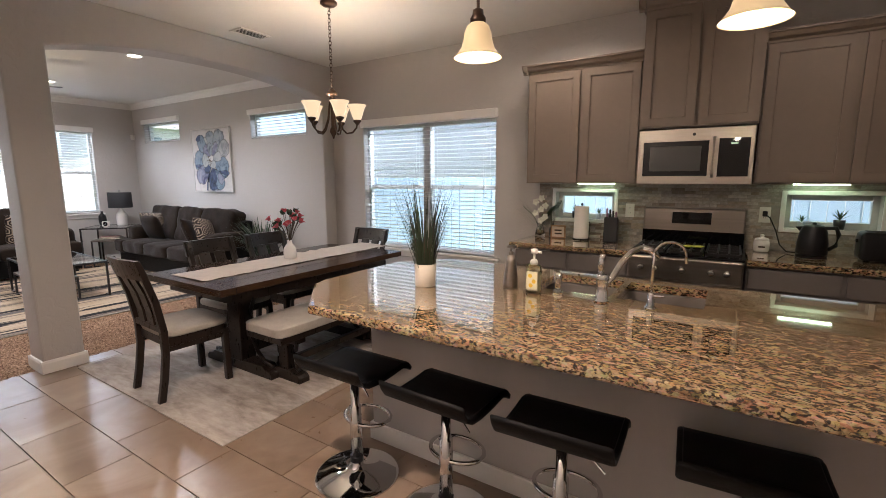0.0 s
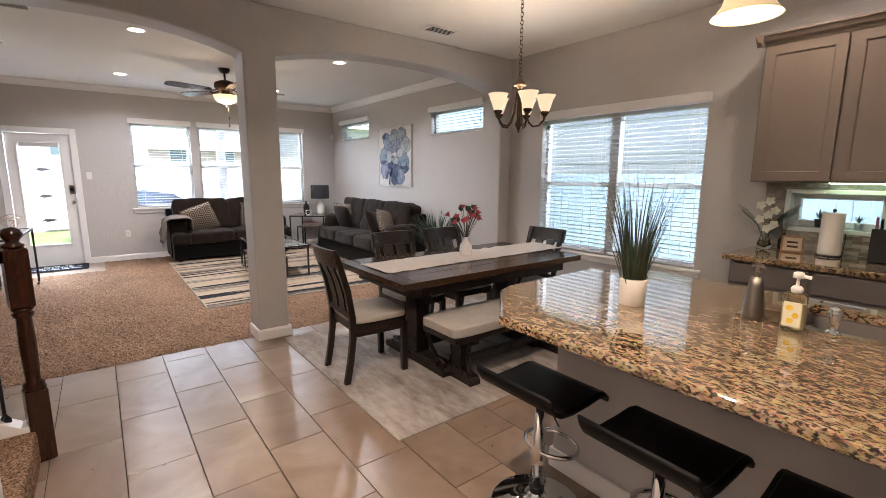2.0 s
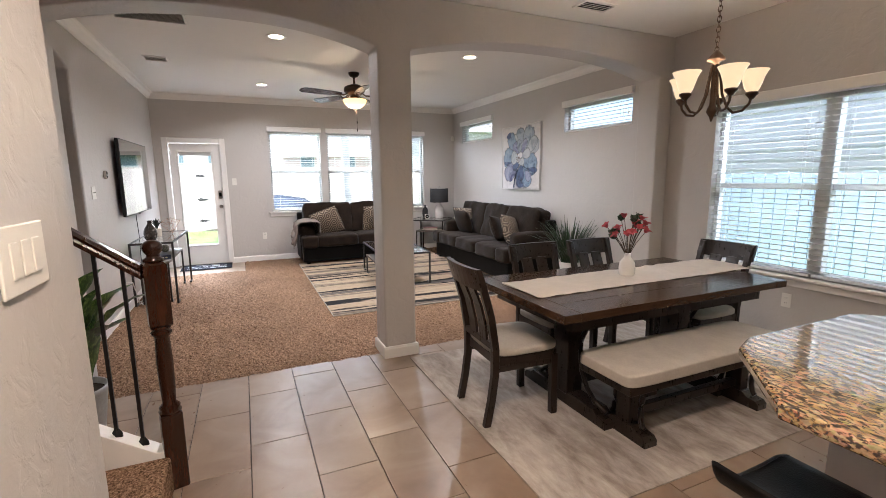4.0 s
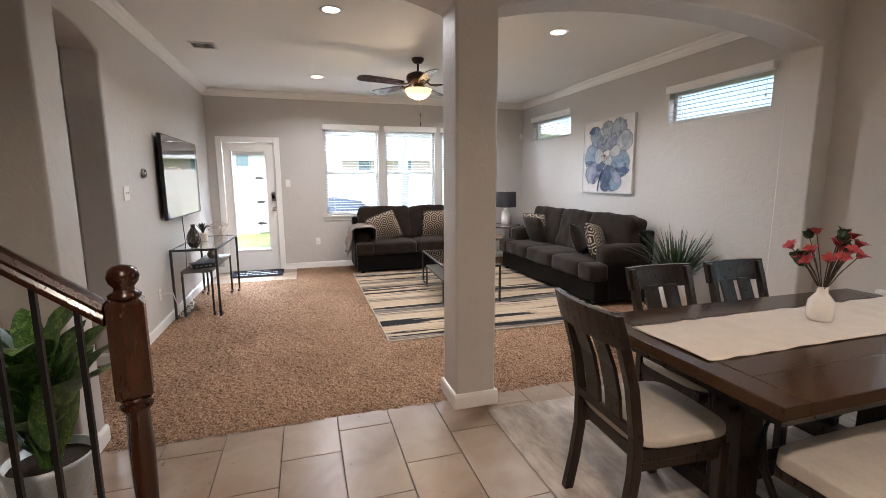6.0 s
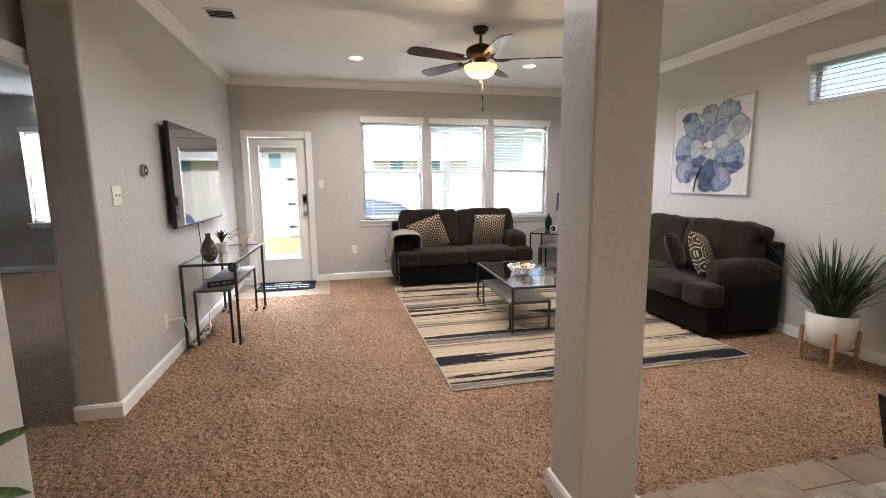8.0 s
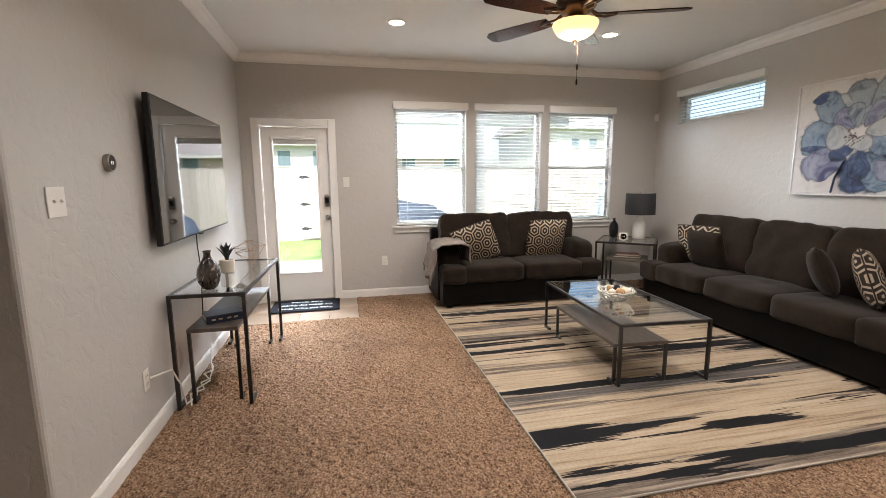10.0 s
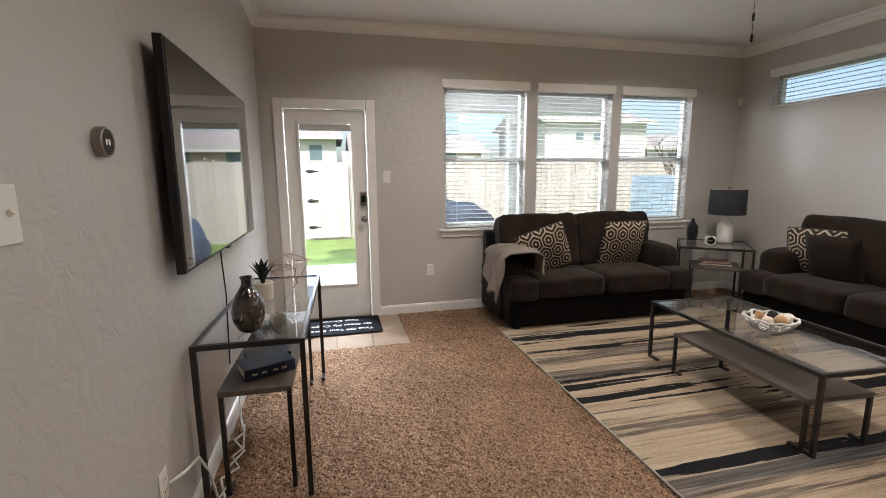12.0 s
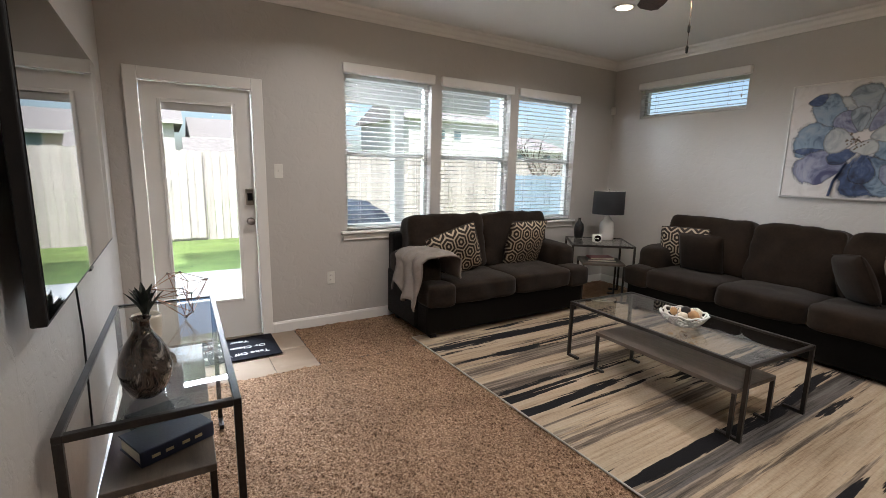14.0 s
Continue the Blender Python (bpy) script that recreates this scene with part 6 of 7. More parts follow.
# ---- living room: nested tables ----
def nest_table(name, x, y, rz, L, D, H, l2, d2, h2, off, label, cat):
    """A glass-topped metal table with a wood-topped bench tucked under it; long side along local x."""
    T = thing(name, x, y, 0.012, rz, label, cat)
    b = 0.022
    bm = bmesh.new()
    for a, c, d, e in ((-L / 2, L / 2, -D / 2, -D / 2 + b), (-L / 2, L / 2, D / 2 - b, D / 2), (-L / 2, -L / 2 + b, -D / 2 + b, D / 2 - b), (L / 2 - b, L / 2, -D / 2 + b, D / 2 - b)):
        box(bm, a, c, d, e, H - 0.022, H, 0.002, 1)
    part("top_frame", bm, STEELBAR, T)
    part("glass_top", B(-L / 2 + b - 0.004, L / 2 - b + 0.004, -D / 2 + b - 0.004, D / 2 - b + 0.004, H - 0.012, H - 0.003, 0.001, 1), GLASS, T, "clear glass top")
    for sx in (-1, 1):
        for sy in (-1, 1):
            xx, yy = sx * (L / 2 - b / 2), sy * (D / 2 - b / 2)
            leg = part("leg", bar((xx, yy, 0), (xx, yy, H - 0.02), b, b, bev=0.002), STEELBAR, T)
            xi = xx - sx * 0.10
            part("runner", bar((xx, yy, b / 2), (xi, yy, b / 2), b, b), STEELBAR, leg)
    ox, oy = off
    t2 = thing(name.replace("table", "nesting_bench"), 0, 0, 0.012, 0, "grey wood-topped bench nested under a glass table", "bench")
    t2.matrix_basis = T.matrix_basis @ pose(ox, oy, 0)
    part("board", B(-l2 / 2, l2 / 2, -d2 / 2, d2 / 2, h2 - 0.025, h2, 0.003), GREYWOOD, t2, "grey-brown wooden board")
    for sx in (-1, 1):
        for sy in (-1, 1):
            xx, yy = sx * (l2 / 2 - 0.011), sy * (d2 / 2 - 0.011)
            leg = part("leg", bar((xx, yy, 0), (xx, yy, h2 - 0.024), 0.02, 0.02, bev=0.002), STEELBAR, t2)
            part("runner", bar((xx, yy, 0.01), (xx - sx * 0.07, yy, 0.01), 0.02, 0.02), STEELBAR, leg)
    return T, t2


coffee, coffee2 = nest_table("coffee_table", -6.995, 2.29, -3.5, 1.30, 0.68, 0.44, 0.97, 0.40, 0.288, (0.115, -0.147), "glass-topped coffee table with a gunmetal frame on the rug", "coffee table")
console, console2 = nest_table("console_table", -7.345, -0.648, -1.3, 1.26, 0.44, 0.725, 1.10, 0.30, 0.488, (0.005, -0.005), "glass-topped console table with a gunmetal frame against the wall", "console table")
side_t, side_t2 = nest_table("end_table", -8.765, 3.604, 50, 0.665, 0.66, 0.643, 0.45, 0.42, 0.44, (0.02, -0.10), "glass-topped corner table with a gunmetal frame", "end table")

lrug = thing("living_rug", -7.0, 2.33, 0.002, 0, "cream, taupe and charcoal brush-striped area rug", "rug")
part("rug_surface", B(-1.58, 1.58, -1.22, 1.22, 0.0, 0.014, 0.004), RUGPILE, lrug)
part("binding", tube([(-1.58, -1.22, 0.009), (1.58, -1.22, 0.009), (1.58, 1.22, 0.009), (-1.58, 1.22, 0.009)], 0.006, 6, closed=True), LINEN, lrug)

# lamp, vase and clock on the corner table
lt = thing("table_lamp", -8.82, 3.80, 0.653, 0, "white ribbed ceramic lamp with a black drum shade", "lamp")
part("body", lathe([(0.066, 0), (0.078, 0.01), (0.083, 0.05), (0.083, 0.17), (0.077, 0.20), (0.06, 0.228), (0.042, 0.24), (0.04, 0.265), (0.022, 0.275), (0.016, 0.29)], 32), CERAMIC, lt, smooth=True)
part("stem", lathe([(0.006, 0.27), (0.006, 0.60)], 10), STEEL, lt)
part("shade", lathe([(0.178, 0.305), (0.173, 0.57), (0.169, 0.57), (0.174, 0.305)], 40, cap=False), SHADEBLACK, lt, "black fabric drum shade", True)
part("shade_lining", lathe([(0.1735, 0.306), (0.1685, 0.569)], 40, cap=False), pbr("white_lining", (0.6, 0.58, 0.54), 0.8), lt)
part("spider", bar((-0.171, 0, 0.562), (0.171, 0, 0.562), 0.004, 0.004), STEEL, lt)
part("finial", lathe([(0.006, 0.575), (0.013, 0.59), (0.011, 0.605), (0.003, 0.612)], 14), CHROME, lt, smooth=True)
bv = thing("black_vase", -9.06, 3.60, 0.653, 0, "black ribbed ceramic bottle vase", "vase")
part("body", lathe([(0.04, 0)] + [(0.045 + 0.012 * math.sin(math.pi * k / 22) + (0.0025 if k % 2 else 0), 0.005 + k * 0.0085) for k in range(20)] + [(0.034, 0.19), (0.018, 0.21), (0.016, 0.235), (0.02, 0.245), (0.014, 0.245)], 28), BLACKCER, bv, smooth=True)
ck = thing("desk_clock", -8.71, 3.51, 0.653, 40, "small white cube clock with a round black face", "clock")
part("case", B(-0.05, 0.05, -0.03, 0.03, 0.008, 0.095, 0.012, 3), PLASTICWHITE, ck)
part("dial", lathe([(0.0, 0), (0.036, 0), (0.036, 0.003)], 24), BLACKGLASS, ck).matrix_basis = pose(0.008, -0.031, 0.052, 90, 0, 0)
bm = bmesh.new()
for k, xx in enumerate((-0.012, 0.003, 0.018)):
    box(bm, xx - 0.004, xx + 0.004, -0.0352, -0.0345, 0.046, 0.058)
part("numeral_bar", bm, PLASTICWHITE, ck)
part("stand", B(-0.02, 0.02, -0.02, 0.02, 0.0, 0.009), PLASTICWHITE, ck)
for i, (w, d, c) in enumerate(((0.30, 0.20, (0.02, 0.02, 0.025)), (0.26, 0.18, (0.25, 0.05, 0.07)))):
    bk = thing("magazine", -8.685, 3.556, 0.453 + i * 0.022, 50 + 8 * i, ("dark glossy magazine" if i == 0 else "red-covered book") + " on the nested bench", "book")
    part("cover", B(-w / 2, w / 2, -d / 2, d / 2, 0.0, 0.02, 0.002), pbr("cover_%d" % i, c, 0.35), bk)
    part("pages", B(-w / 2 + 0.004, w / 2 + 0.0005, -d / 2 - 0.0005, d / 2 - 0.004, 0.003, 0.017), PAGES, bk)

# coral bowl on the coffee table
bw = thing("shell_bowl", -6.92, 2.235, 0.450, 0, "openwork white coral bowl filled with shells and balls", "bowl")
bm = bmesh.new()
rnd = random.Random(21)
for k in range(30):
    a = 2 * math.pi * k / 30
    pts = []
    for j in range(6):
        t = j / 5
        r = 0.045 + 0.095 * t ** 0.7
        aa = a + 0.25 * math.sin(3.1 * t + k * 1.7)
        pts.append((r * math.cos(aa), r * math.sin(aa), 0.008 + 0.078 * t ** 1.6))
    tube(pts, 0.0065, 6, bm)
for z, r in ((0.01, 0.05), (0.03, 0.088), (0.055, 0.118), (0.084, 0.14)):
    tube([((r + 0.005 * math.sin(7 * a)) * math.cos(a), (r + 0.005 * math.sin(5 * a)) * math.sin(a), z + 0.006 * math.sin(9 * a)) for a in [2 * math.pi * q / 48 for q in range(48)]], 0.0065, 6, bm, closed=True)
part("bowl", bm, CERAMIC, bw, smooth=True)
SHELLC = [pbr("shell_%d" % i, c, 0.45, var=0.3, scale=30) for i, c in enumerate(((0.62, 0.50, 0.36), (0.70, 0.63, 0.52), (0.02, 0.015, 0.015), (0.45, 0.26, 0.12)))]
for k in range(13):
    a, r = rnd.uniform(0, 6.28), rnd.uniform(0.0, 0.085)
    s = rnd.uniform(0.022, 0.038)
    sh = pad(s * 2, s * 1.7, s * 1.5, 2.2, 5, 0, 0.006, k, (r * math.cos(a), r * math.sin(a), 0.065 + rnd.uniform(0, 0.03)), Matrix.Rotation(rnd.uniform(0, 3), 4, "X") @ Matrix.Rotation(rnd.uniform(0, 3), 4, "Z"))
    part("shell", sh, SHELLC[k % 4], bw, smooth=True)

# ---- console things ----
cv = thing("mottled_vase", -6.87, -0.68, 0.735, 0, "mottled brown and silver glass bottle vase", "vase")
mm, nt, bs = blank("mottled_glaze")
vv = coords(nt, (1, 1, 0.5))
nt.links.new(ramp(nt, tex_noise(nt, vv, 16, 6, 0.65, 1.6), [(0.40, (0.018, 0.013, 0.011)), (0.50, (0.09, 0.07, 0.06)), (0.57, (0.03, 0.024, 0.021)), (0.68, (0.38, 0.34, 0.30))]), bs.inputs["Base Color"])
bs.inputs["Roughness"].default_value = 0.12
bs.inputs["Metallic"].default_value = 0.35
bs.inputs["Coat Weight"].default_value = 0.8
part("body", lathe([(0.03, 0), (0.046, 0.012), (0.064, 0.05), (0.07, 0.09), (0.064, 0.13), (0.048, 0.165), (0.03, 0.192), (0.021, 0.21), (0.021, 0.232), (0.027, 0.242), (0.022, 0.24), (0.017, 0.225)], 36, cap=False), mm, cv, smooth=True)
cp = thing("succulent_pot", -7.40, -0.695, 0.735, 0, "dark spiky succulent in a ribbed cream pot", "plant")
part("pot", lathe([(0.042, 0)] + [(0.047 + (0.0022 if k % 2 else 0) + 0.0004 * k, 0.004 + k * 0.0075) for k in range(13)] + [(0.048, 0.1), (0.045, 0.085), (0.001, 0.085)], 28), POTCREAM, cp, smooth=True)
rnd = random.Random(5)
for k in range(13):
    bl = blade_bm(rnd.uniform(0.09, 0.15), 0.032, rnd.uniform(0.15, 0.5), 5, 0.5)
    bmesh.ops.transform(bl, matrix=Matrix.Translation((0, 0, 0.088)) @ Matrix.Rotation(2.4 * k, 4, "Z") @ Matrix.Rotation(0.05 + 0.04 * k, 4, "Y"), verts=bl.verts)
    part("leaf", bl, pbr("succulent_leaf", (0.012, 0.018, 0.012), 0.5, var=0.4) if k == 0 else bpy.data.materials["succulent_leaf"], cp)
so = thing("wire_star", -7.60, -0.58, 0.735, 0, "spiky copper and silver wire star ornament", "ornament")
rnd = random.Random(9)
tips = []
for k in range(11):
    v = Vector((rnd.gauss(0, 1), rnd.gauss(0, 1), rnd.gauss(0, 1))).normalized()
    tips.append(Vector((0, 0, 0.125)) + v * rnd.uniform(0.10, 0.135))
for t in tips:
    t.z = max(t.z, 0.008)
bm = bmesh.new()
for i in range(11):
    for j in range(i + 1, 11):
        if (tips[i] - tips[j]).length < 0.17 or (i + j) % 6 == 0:
            tube([tips[i], tips[j]], 0.0017, 5, bm)
part("wires", bm, pbr("copper_wire", (0.42, 0.26, 0.18), 0.3, metal=1.0), so)
for t in tips:
    part("bead", pad(0.011, 0.011, 0.011, 2, 2, at=t), CHROME, so, smooth=True)
sp_ = thing("mosaic_ball", -7.58, -0.655, 0.501, 0, "mosaic glass ball candle holder on the nested bench", "candle holder")
bm = bmesh.new()
bmesh.ops.create_icosphere(bm, subdivisions=3, radius=0.05, matrix=Matrix.Translation((0, 0, 0.05)))
mz, nt, bs = blank("cracked_mosaic")
vz = nt.nodes.new("ShaderNodeTexVoronoi")
vz.feature = "DISTANCE_TO_EDGE"
vz.inputs["Scale"].default_value = 75
nt.links.new(coords(nt), vz.inputs["Vector"])
nt.links.new(ramp(nt, vz.outputs["Distance"], [(0.03, (0.02, 0.015, 0.012)), (0.08, (0.30, 0.27, 0.20))]), bs.inputs["Base Color"])
bs.inputs["Roughness"].default_value, bs.inputs["Metallic"].default_value = 0.2, 0.5
part("ball", bm, mz, sp_, smooth=True)
bk = thing("thick_book", -6.985, -0.645, 0.501, 204, "thick navy cloth-bound book on the nested bench", "book")
part("pages", B(-0.072, 0.072, -0.107, 0.108, 0.006, 0.046), PAGES, bk)
bm = B(-0.078, 0.078, -0.113, 0.113, 0.0, 0.006, 0.002, 1)
box(bm, -0.078, 0.078, -0.113, 0.113, 0.046, 0.052, 0.002, 1)
box(bm, -0.082, -0.072, -0.113, 0.113, 0.0, 0.052, 0.004, 2)
part("cover", bm, NAVY, bk)
GILT = pbr("gilt", (0.5, 0.42, 0.25), 0.4, metal=0.6)
for yy in (-0.06, -0.02, 0.03, 0.07):
    part("title_bar", B(-0.0832, -0.082, yy - 0.012, yy + 0.012, 0.02, 0.03), GILT, bk)
bk = thing("slim_book", -7.15, -0.66, 0.501, 20, "slim black book with pale lettering bars", "book")
part("cover", B(-0.07, 0.07, -0.10, 0.10, 0.0, 0.03, 0.003), BLACK, bk)
for yy in (-0.06, -0.025, 0.01):
    part("title_bar", B(0.0705, 0.0712, yy - 0.01, yy + 0.012, 0.008, 0.022), PLASTICWHITE, bk)

# ---- television and wall fittings ----
tv = thing("television", -7.405, -0.862, 1.04, 0, "large flat black television mounted on the wall", "television")
part("casing", B(-0.745, 0.745, -0.015, 0.018, 0.0, 0.847, 0.005), IRON, tv)
part("screen", B(-0.735, 0.735, 0.0185, 0.0205, 0.014, 0.837), SCREEN, tv)
part("wall_bracket", B(-0.2, 0.2, -0.057, -0.02, 0.25, 0.6, 0.004), IRON, tv)
part("sensor", B(-0.03, 0.03, 0.0, 0.018, -0.012, 0.0, 0.003), BLACK, tv)
cb = thing("tv_cable", -7.5, -0.915, 0.0, 0, "thin black cable hanging below the television", "cable")
part("wire", tube([(0.0, 0, 1.08), (0.02, 0.004, 0.95), (-0.015, 0.004, 0.75), (0.02, 0.006, 0.55), (0.05, 0.006, 0.36)], 0.004, 6), BLACK, cb, smooth=True)
wc = thing("white_cables", -7.0, -0.86, 0.012, 0, "loose white cables on the carpet by the wall", "cable")
part("wire", tube([(0.56, -0.04, 0.34), (0.50, -0.005, 0.335), (0.36, 0.0, 0.30), (0.25, 0.0, 0.16), (0.24, 0.02, 0.02), (0.12, 0.04, 0.01), (0.0, 0.01, 0.01), (-0.12, 0.06, 0.01), (-0.2, 0.0, 0.03), (-0.3, 0.03, 0.01), (-0.42, -0.01, 0.03), (-0.5, -0.02, 0.15)], 0.006, 6), PLASTICWHITE, wc, smooth=True)
part("wire", tube([(0.25, 0.05, 0.012), (0.1, 0.0, 0.02), (0.02, 0.06, 0.012), (-0.05, 0.02, 0.03), (-0.15, 0.05, 0.01), (-0.36, 0.02, 0.02)], 0.005, 6), PLASTICWHITE, wc, smooth=True)


def plate(name, axis, face, into, u, z, w, h, label, kind):
    """A wall plate with toggles or sockets; local y points out from the wall."""
    rz = {("y", 1): 180, ("y", -1): 0, ("x", 1): 90, ("x", -1): -90}[axis, into]
    T = thing(name, u if axis == "y" else face, face if axis == "y" else u, z, rz, label, "switch" if "switch" in name else "outlet")
    part("plate", B(-w / 2, w / 2, -0.007, -0.0005, -h / 2, h / 2, 0.003), PLASTICWHITE, T)
    n = max(1, round(w / 0.06))
    for i in range(n):
        cx = (i - (n - 1) / 2) * 0.046
        if kind == "switch":
            part("toggle", bar((cx, -0.007, 0), (cx, -0.017, 0.008), 0.009, 0.012, bev=0.002), PLASTICWHITE, T)
        elif kind == "rocker":
            part("rocker", B(cx - 0.016, cx + 0.016, -0.0105, -0.0072, -0.033, 0.033, 0.002), PLASTICWHITE, T)
        else:
            for s in (-1, 1):
                part("socket", B(cx - 0.015, cx + 0.015, -0.0095, -0.0072, s * 0.021 - 0.014, s * 0.021 + 0.014, 0.002), PLASTICWHITE, T)
                part("slots", box(B(cx - 0.008, cx - 0.006, -0.0102, -0.0096, s * 0.021 - 0.004, s * 0.021 + 0.006), cx + 0.006, cx + 0.008, -0.0102, -0.0096, s * 0.021 - 0.004, s * 0.021 + 0.006), BLACK, T)
    return T


plate("light_switch", "y", YS, 1, -5.87, 1.328, 0.116, 0.118, "white double light switch plate", "switch")
plate("light_switch", "x", XW, 1, 0.21, 1.39, 0.07, 0.115, "white light switch by the patio door", "switch")
plate("light_switch", "y", -0.05, 1, -1.86, 1.31, 0.19, 0.125, "white triple light switch plate on the stair wall", "rocker")
plate("outlet", "x", XW, 1, 0.63, 0.44, 0.07, 0.115, "white power outlet with a plug-in", "socket")
plate("outlet", "y", YS, 1, -6.44, 0.345, 0.07, 0.115, "white power outlet with a cable plugged in", "socket")
plate("outlet", "y", YN, -1, -2.91, 0.43, 0.07, 0.115, "white power outlet below the window", "socket")
plate("outlet", "y", YN - 0.012, -1, -0.63, 1.17, 0.07, 0.115, "white outlet on the backsplash", "socket")
plate("outlet", "y", YN - 0.012, -1, 0.31, 1.17, 0.07, 0.115, "white outlet on the backsplash with a plug", "socket")
th = thing("thermostat", -6.30, YS, 1.495, 0, "round black and silver wall thermostat", "thermostat")
part("ring", lathe([(0.040, 0), (0.042, 0.006), (0.042, 0.022), (0.037, 0.027), (0.035, 0.024)], 32, cap=False), STEEL, th, smooth=True).matrix_basis = pose(0, 0, 0, -90, 0, 0)
part("dial", lathe([(0.0, 0.024), (0.036, 0.024), (0.037, 0.0)], 32, cap=False), BLACKGLASS, th).matrix_basis = pose(0, 0, 0, -90, 0, 0)
bm = bmesh.new()
for xx in (-0.008, 0.008):
    box(bm, xx - 0.005, xx + 0.005, 0.0245, 0.0252, -0.008, 0.008)
part("numeral_bar", bm, PLASTICWHITE, th)
ms = thing("motion_sensor", -9.25, 4.29, 2.20, -45, "small white motion sensor in the room corner", "sensor")
part("case", B(-0.03, 0.03, -0.025, 0.025, -0.045, 0.045, 0.008), PLASTICWHITE, ms)
part("lens", B(-0.02, 0.02, -0.03, -0.0252, -0.03, 0.01, 0.002), CERAMIC, ms)

# ---- flower painting ----
pt = thing("flower_painting", -6.80, YN, 1.73, 0, "canvas painting of a large blue-grey flower in a thin silver frame", "painting")
part("canvas", B(-0.505, 0.505, -0.03, -0.004, -0.475, 0.475), petal_mat("canvas_ground", (0.52, 0.49, 0.48), (0.60, 0.57, 0.555), False), pt)
bm = bmesh.new()
for a, b, c, d in ((-0.52, -0.507, -0.49, 0.49), (0.507, 0.52, -0.49, 0.49), (-0.507, 0.507, -0.49, -0.477), (-0.507, 0.507, 0.477, 0.49)):
    box(bm, a, b, -0.038, -0.002, c, d, 0.002, 1)
part("frame", bm, pbr("silver_frame", (0.62, 0.6, 0.57), 0.3, metal=0.7), pt)
PET = [petal_mat("petal_blue", (0.03, 0.06, 0.115), (0.20, 0.27, 0.36)), petal_mat("petal_grey", (0.075, 0.10, 0.13), (0.29, 0.33, 0.375)), petal_mat("petal_violet", (0.05, 0.052, 0.13), (0.26, 0.27, 0.37)),
       petal_mat("petal_deep", (0.005, 0.010, 0.035), (0.045, 0.075, 0.17)), petal_mat("petal_mist", (0.22, 0.245, 0.27), (0.43, 0.44, 0.455))]
layer = [0.0305]


def petal(cx, cz, ang, L, W, m):
    """One brushed petal lying on the canvas, growing from (cx, cz) at an angle."""
    bm = bmesh.new()
    n = 16
    ca, sa = math.cos(radians(ang)), math.sin(radians(ang))
    pts = []
    for k in range(2 * n):
        t = 2 * math.pi * k / (2 * n)
        u = L * (0.5 - 0.5 * math.cos(t))
        w = 0.68 * W * math.sin(t) * (0.55 + 0.75 * u / L) * (1 + 0.10 * noise.noise(Vector((math.cos(t) * 2 + ang, math.sin(t) * 2, cz))))
        x, z = cx + u * ca - w * sa, cz + u * sa + w * ca
        pts.append((max(-0.5, min(0.5, x)), max(-0.47, min(0.47, z))))
    uvl = bm.loops.layers.uv.new("UVMap")
    mid = bm.verts.new((cx + 0.55 * L * ca, -layer[0], cz + 0.55 * L * sa))
    vs = [bm.verts.new((x, -layer[0], z)) for x, z in pts]
    for k in range(2 * n):
        j = (k + 1) % (2 * n)
        f = bm.faces.new((mid, vs[k], vs[j]))
        for lp_, q in zip(f.loops, (None, k, j)):
            t = 0 if q is None else 2 * math.pi * q / (2 * n)
            lp_[uvl].uv = (0, 0) if q is None else (math.cos(t), math.sin(t))
    layer[0] += 0.00035
    part("petal", bm, PET[m], pt)


# far petals first, then the broad near ones, the dark tips and the small inner ones
for spec in ((0.02, 0.06, 92, 0.40, 0.20, 1), (0.10, 0.08, 62, 0.44, 0.22, 1), (0.12, 0.04, 24, 0.42, 0.18, 4), (0.14, 0.02, 42, 0.40, 0.14, 4), (-0.10, 0.06, 104, 0.32, 0.16, 4),
             (-0.10, 0.04, 122, 0.42, 0.19, 0), (-0.29, 0.30, 118, 0.10, 0.12, 3), (-0.06, -0.01, 178, 0.42, 0.27, 0), (-0.12, -0.10, 176, 0.34, 0.05, 3),
             (-0.02, -0.10, 206, 0.46, 0.22, 2), (0.02, -0.08, 200, 0.24, 0.10, 3), (0.06, -0.04, -14, 0.42, 0.26, 0), (0.20, -0.17, -8, 0.28, 0.06, 3),
             (0.0, -0.08, -72, 0.44, 0.30, 3), (0.08, -0.14, -58, 0.36, 0.20, 0), (0.16, -0.20, -50, 0.20, 0.12, 2), (0.03, -0.10, -84, 0.26, 0.14, 3),
             (-0.02, 0.06, 132, 0.22, 0.13, 2), (0.0, 0.06, 96, 0.22, 0.10, 1), (0.05, 0.06, 58, 0.26, 0.09, 2), (0.06, 0.02, 14, 0.24, 0.13, 4), (-0.02, -0.01, 176, 0.22, 0.17, 4), (-0.06, -0.07, 4, 0.20, 0.10, 4)):
    petal(*spec)
part("stem", tube([(-0.15, -layer[0], -0.465), (-0.13, -layer[0], -0.34), (-0.07, -layer[0], -0.20)], 0.010, 4), PET[3], pt)
bm = bmesh.new()
rnd = random.Random(2)
for k in range(34):
    a, r = rnd.uniform(0, 6.28), rnd.uniform(0.0, 0.075)
    box(bm, -0.01 + r * math.cos(a) - 0.006, -0.01 + r * math.cos(a) + 0.004, -layer[0] - 0.003, -layer[0], r * math.sin(a) - 0.006, r * math.sin(a) + 0.005)
part("stamens", bm, pbr("ochre_dabs", (0.10, 0.065, 0.04), 0.6, var=0.5, scale=60), pt)

# ---- plants ----
lp = thing("floor_grass_plant", -5.17, 3.98, 0.012, 0, "bushy green grass plant in a white pot on a wooden stand", "plant")
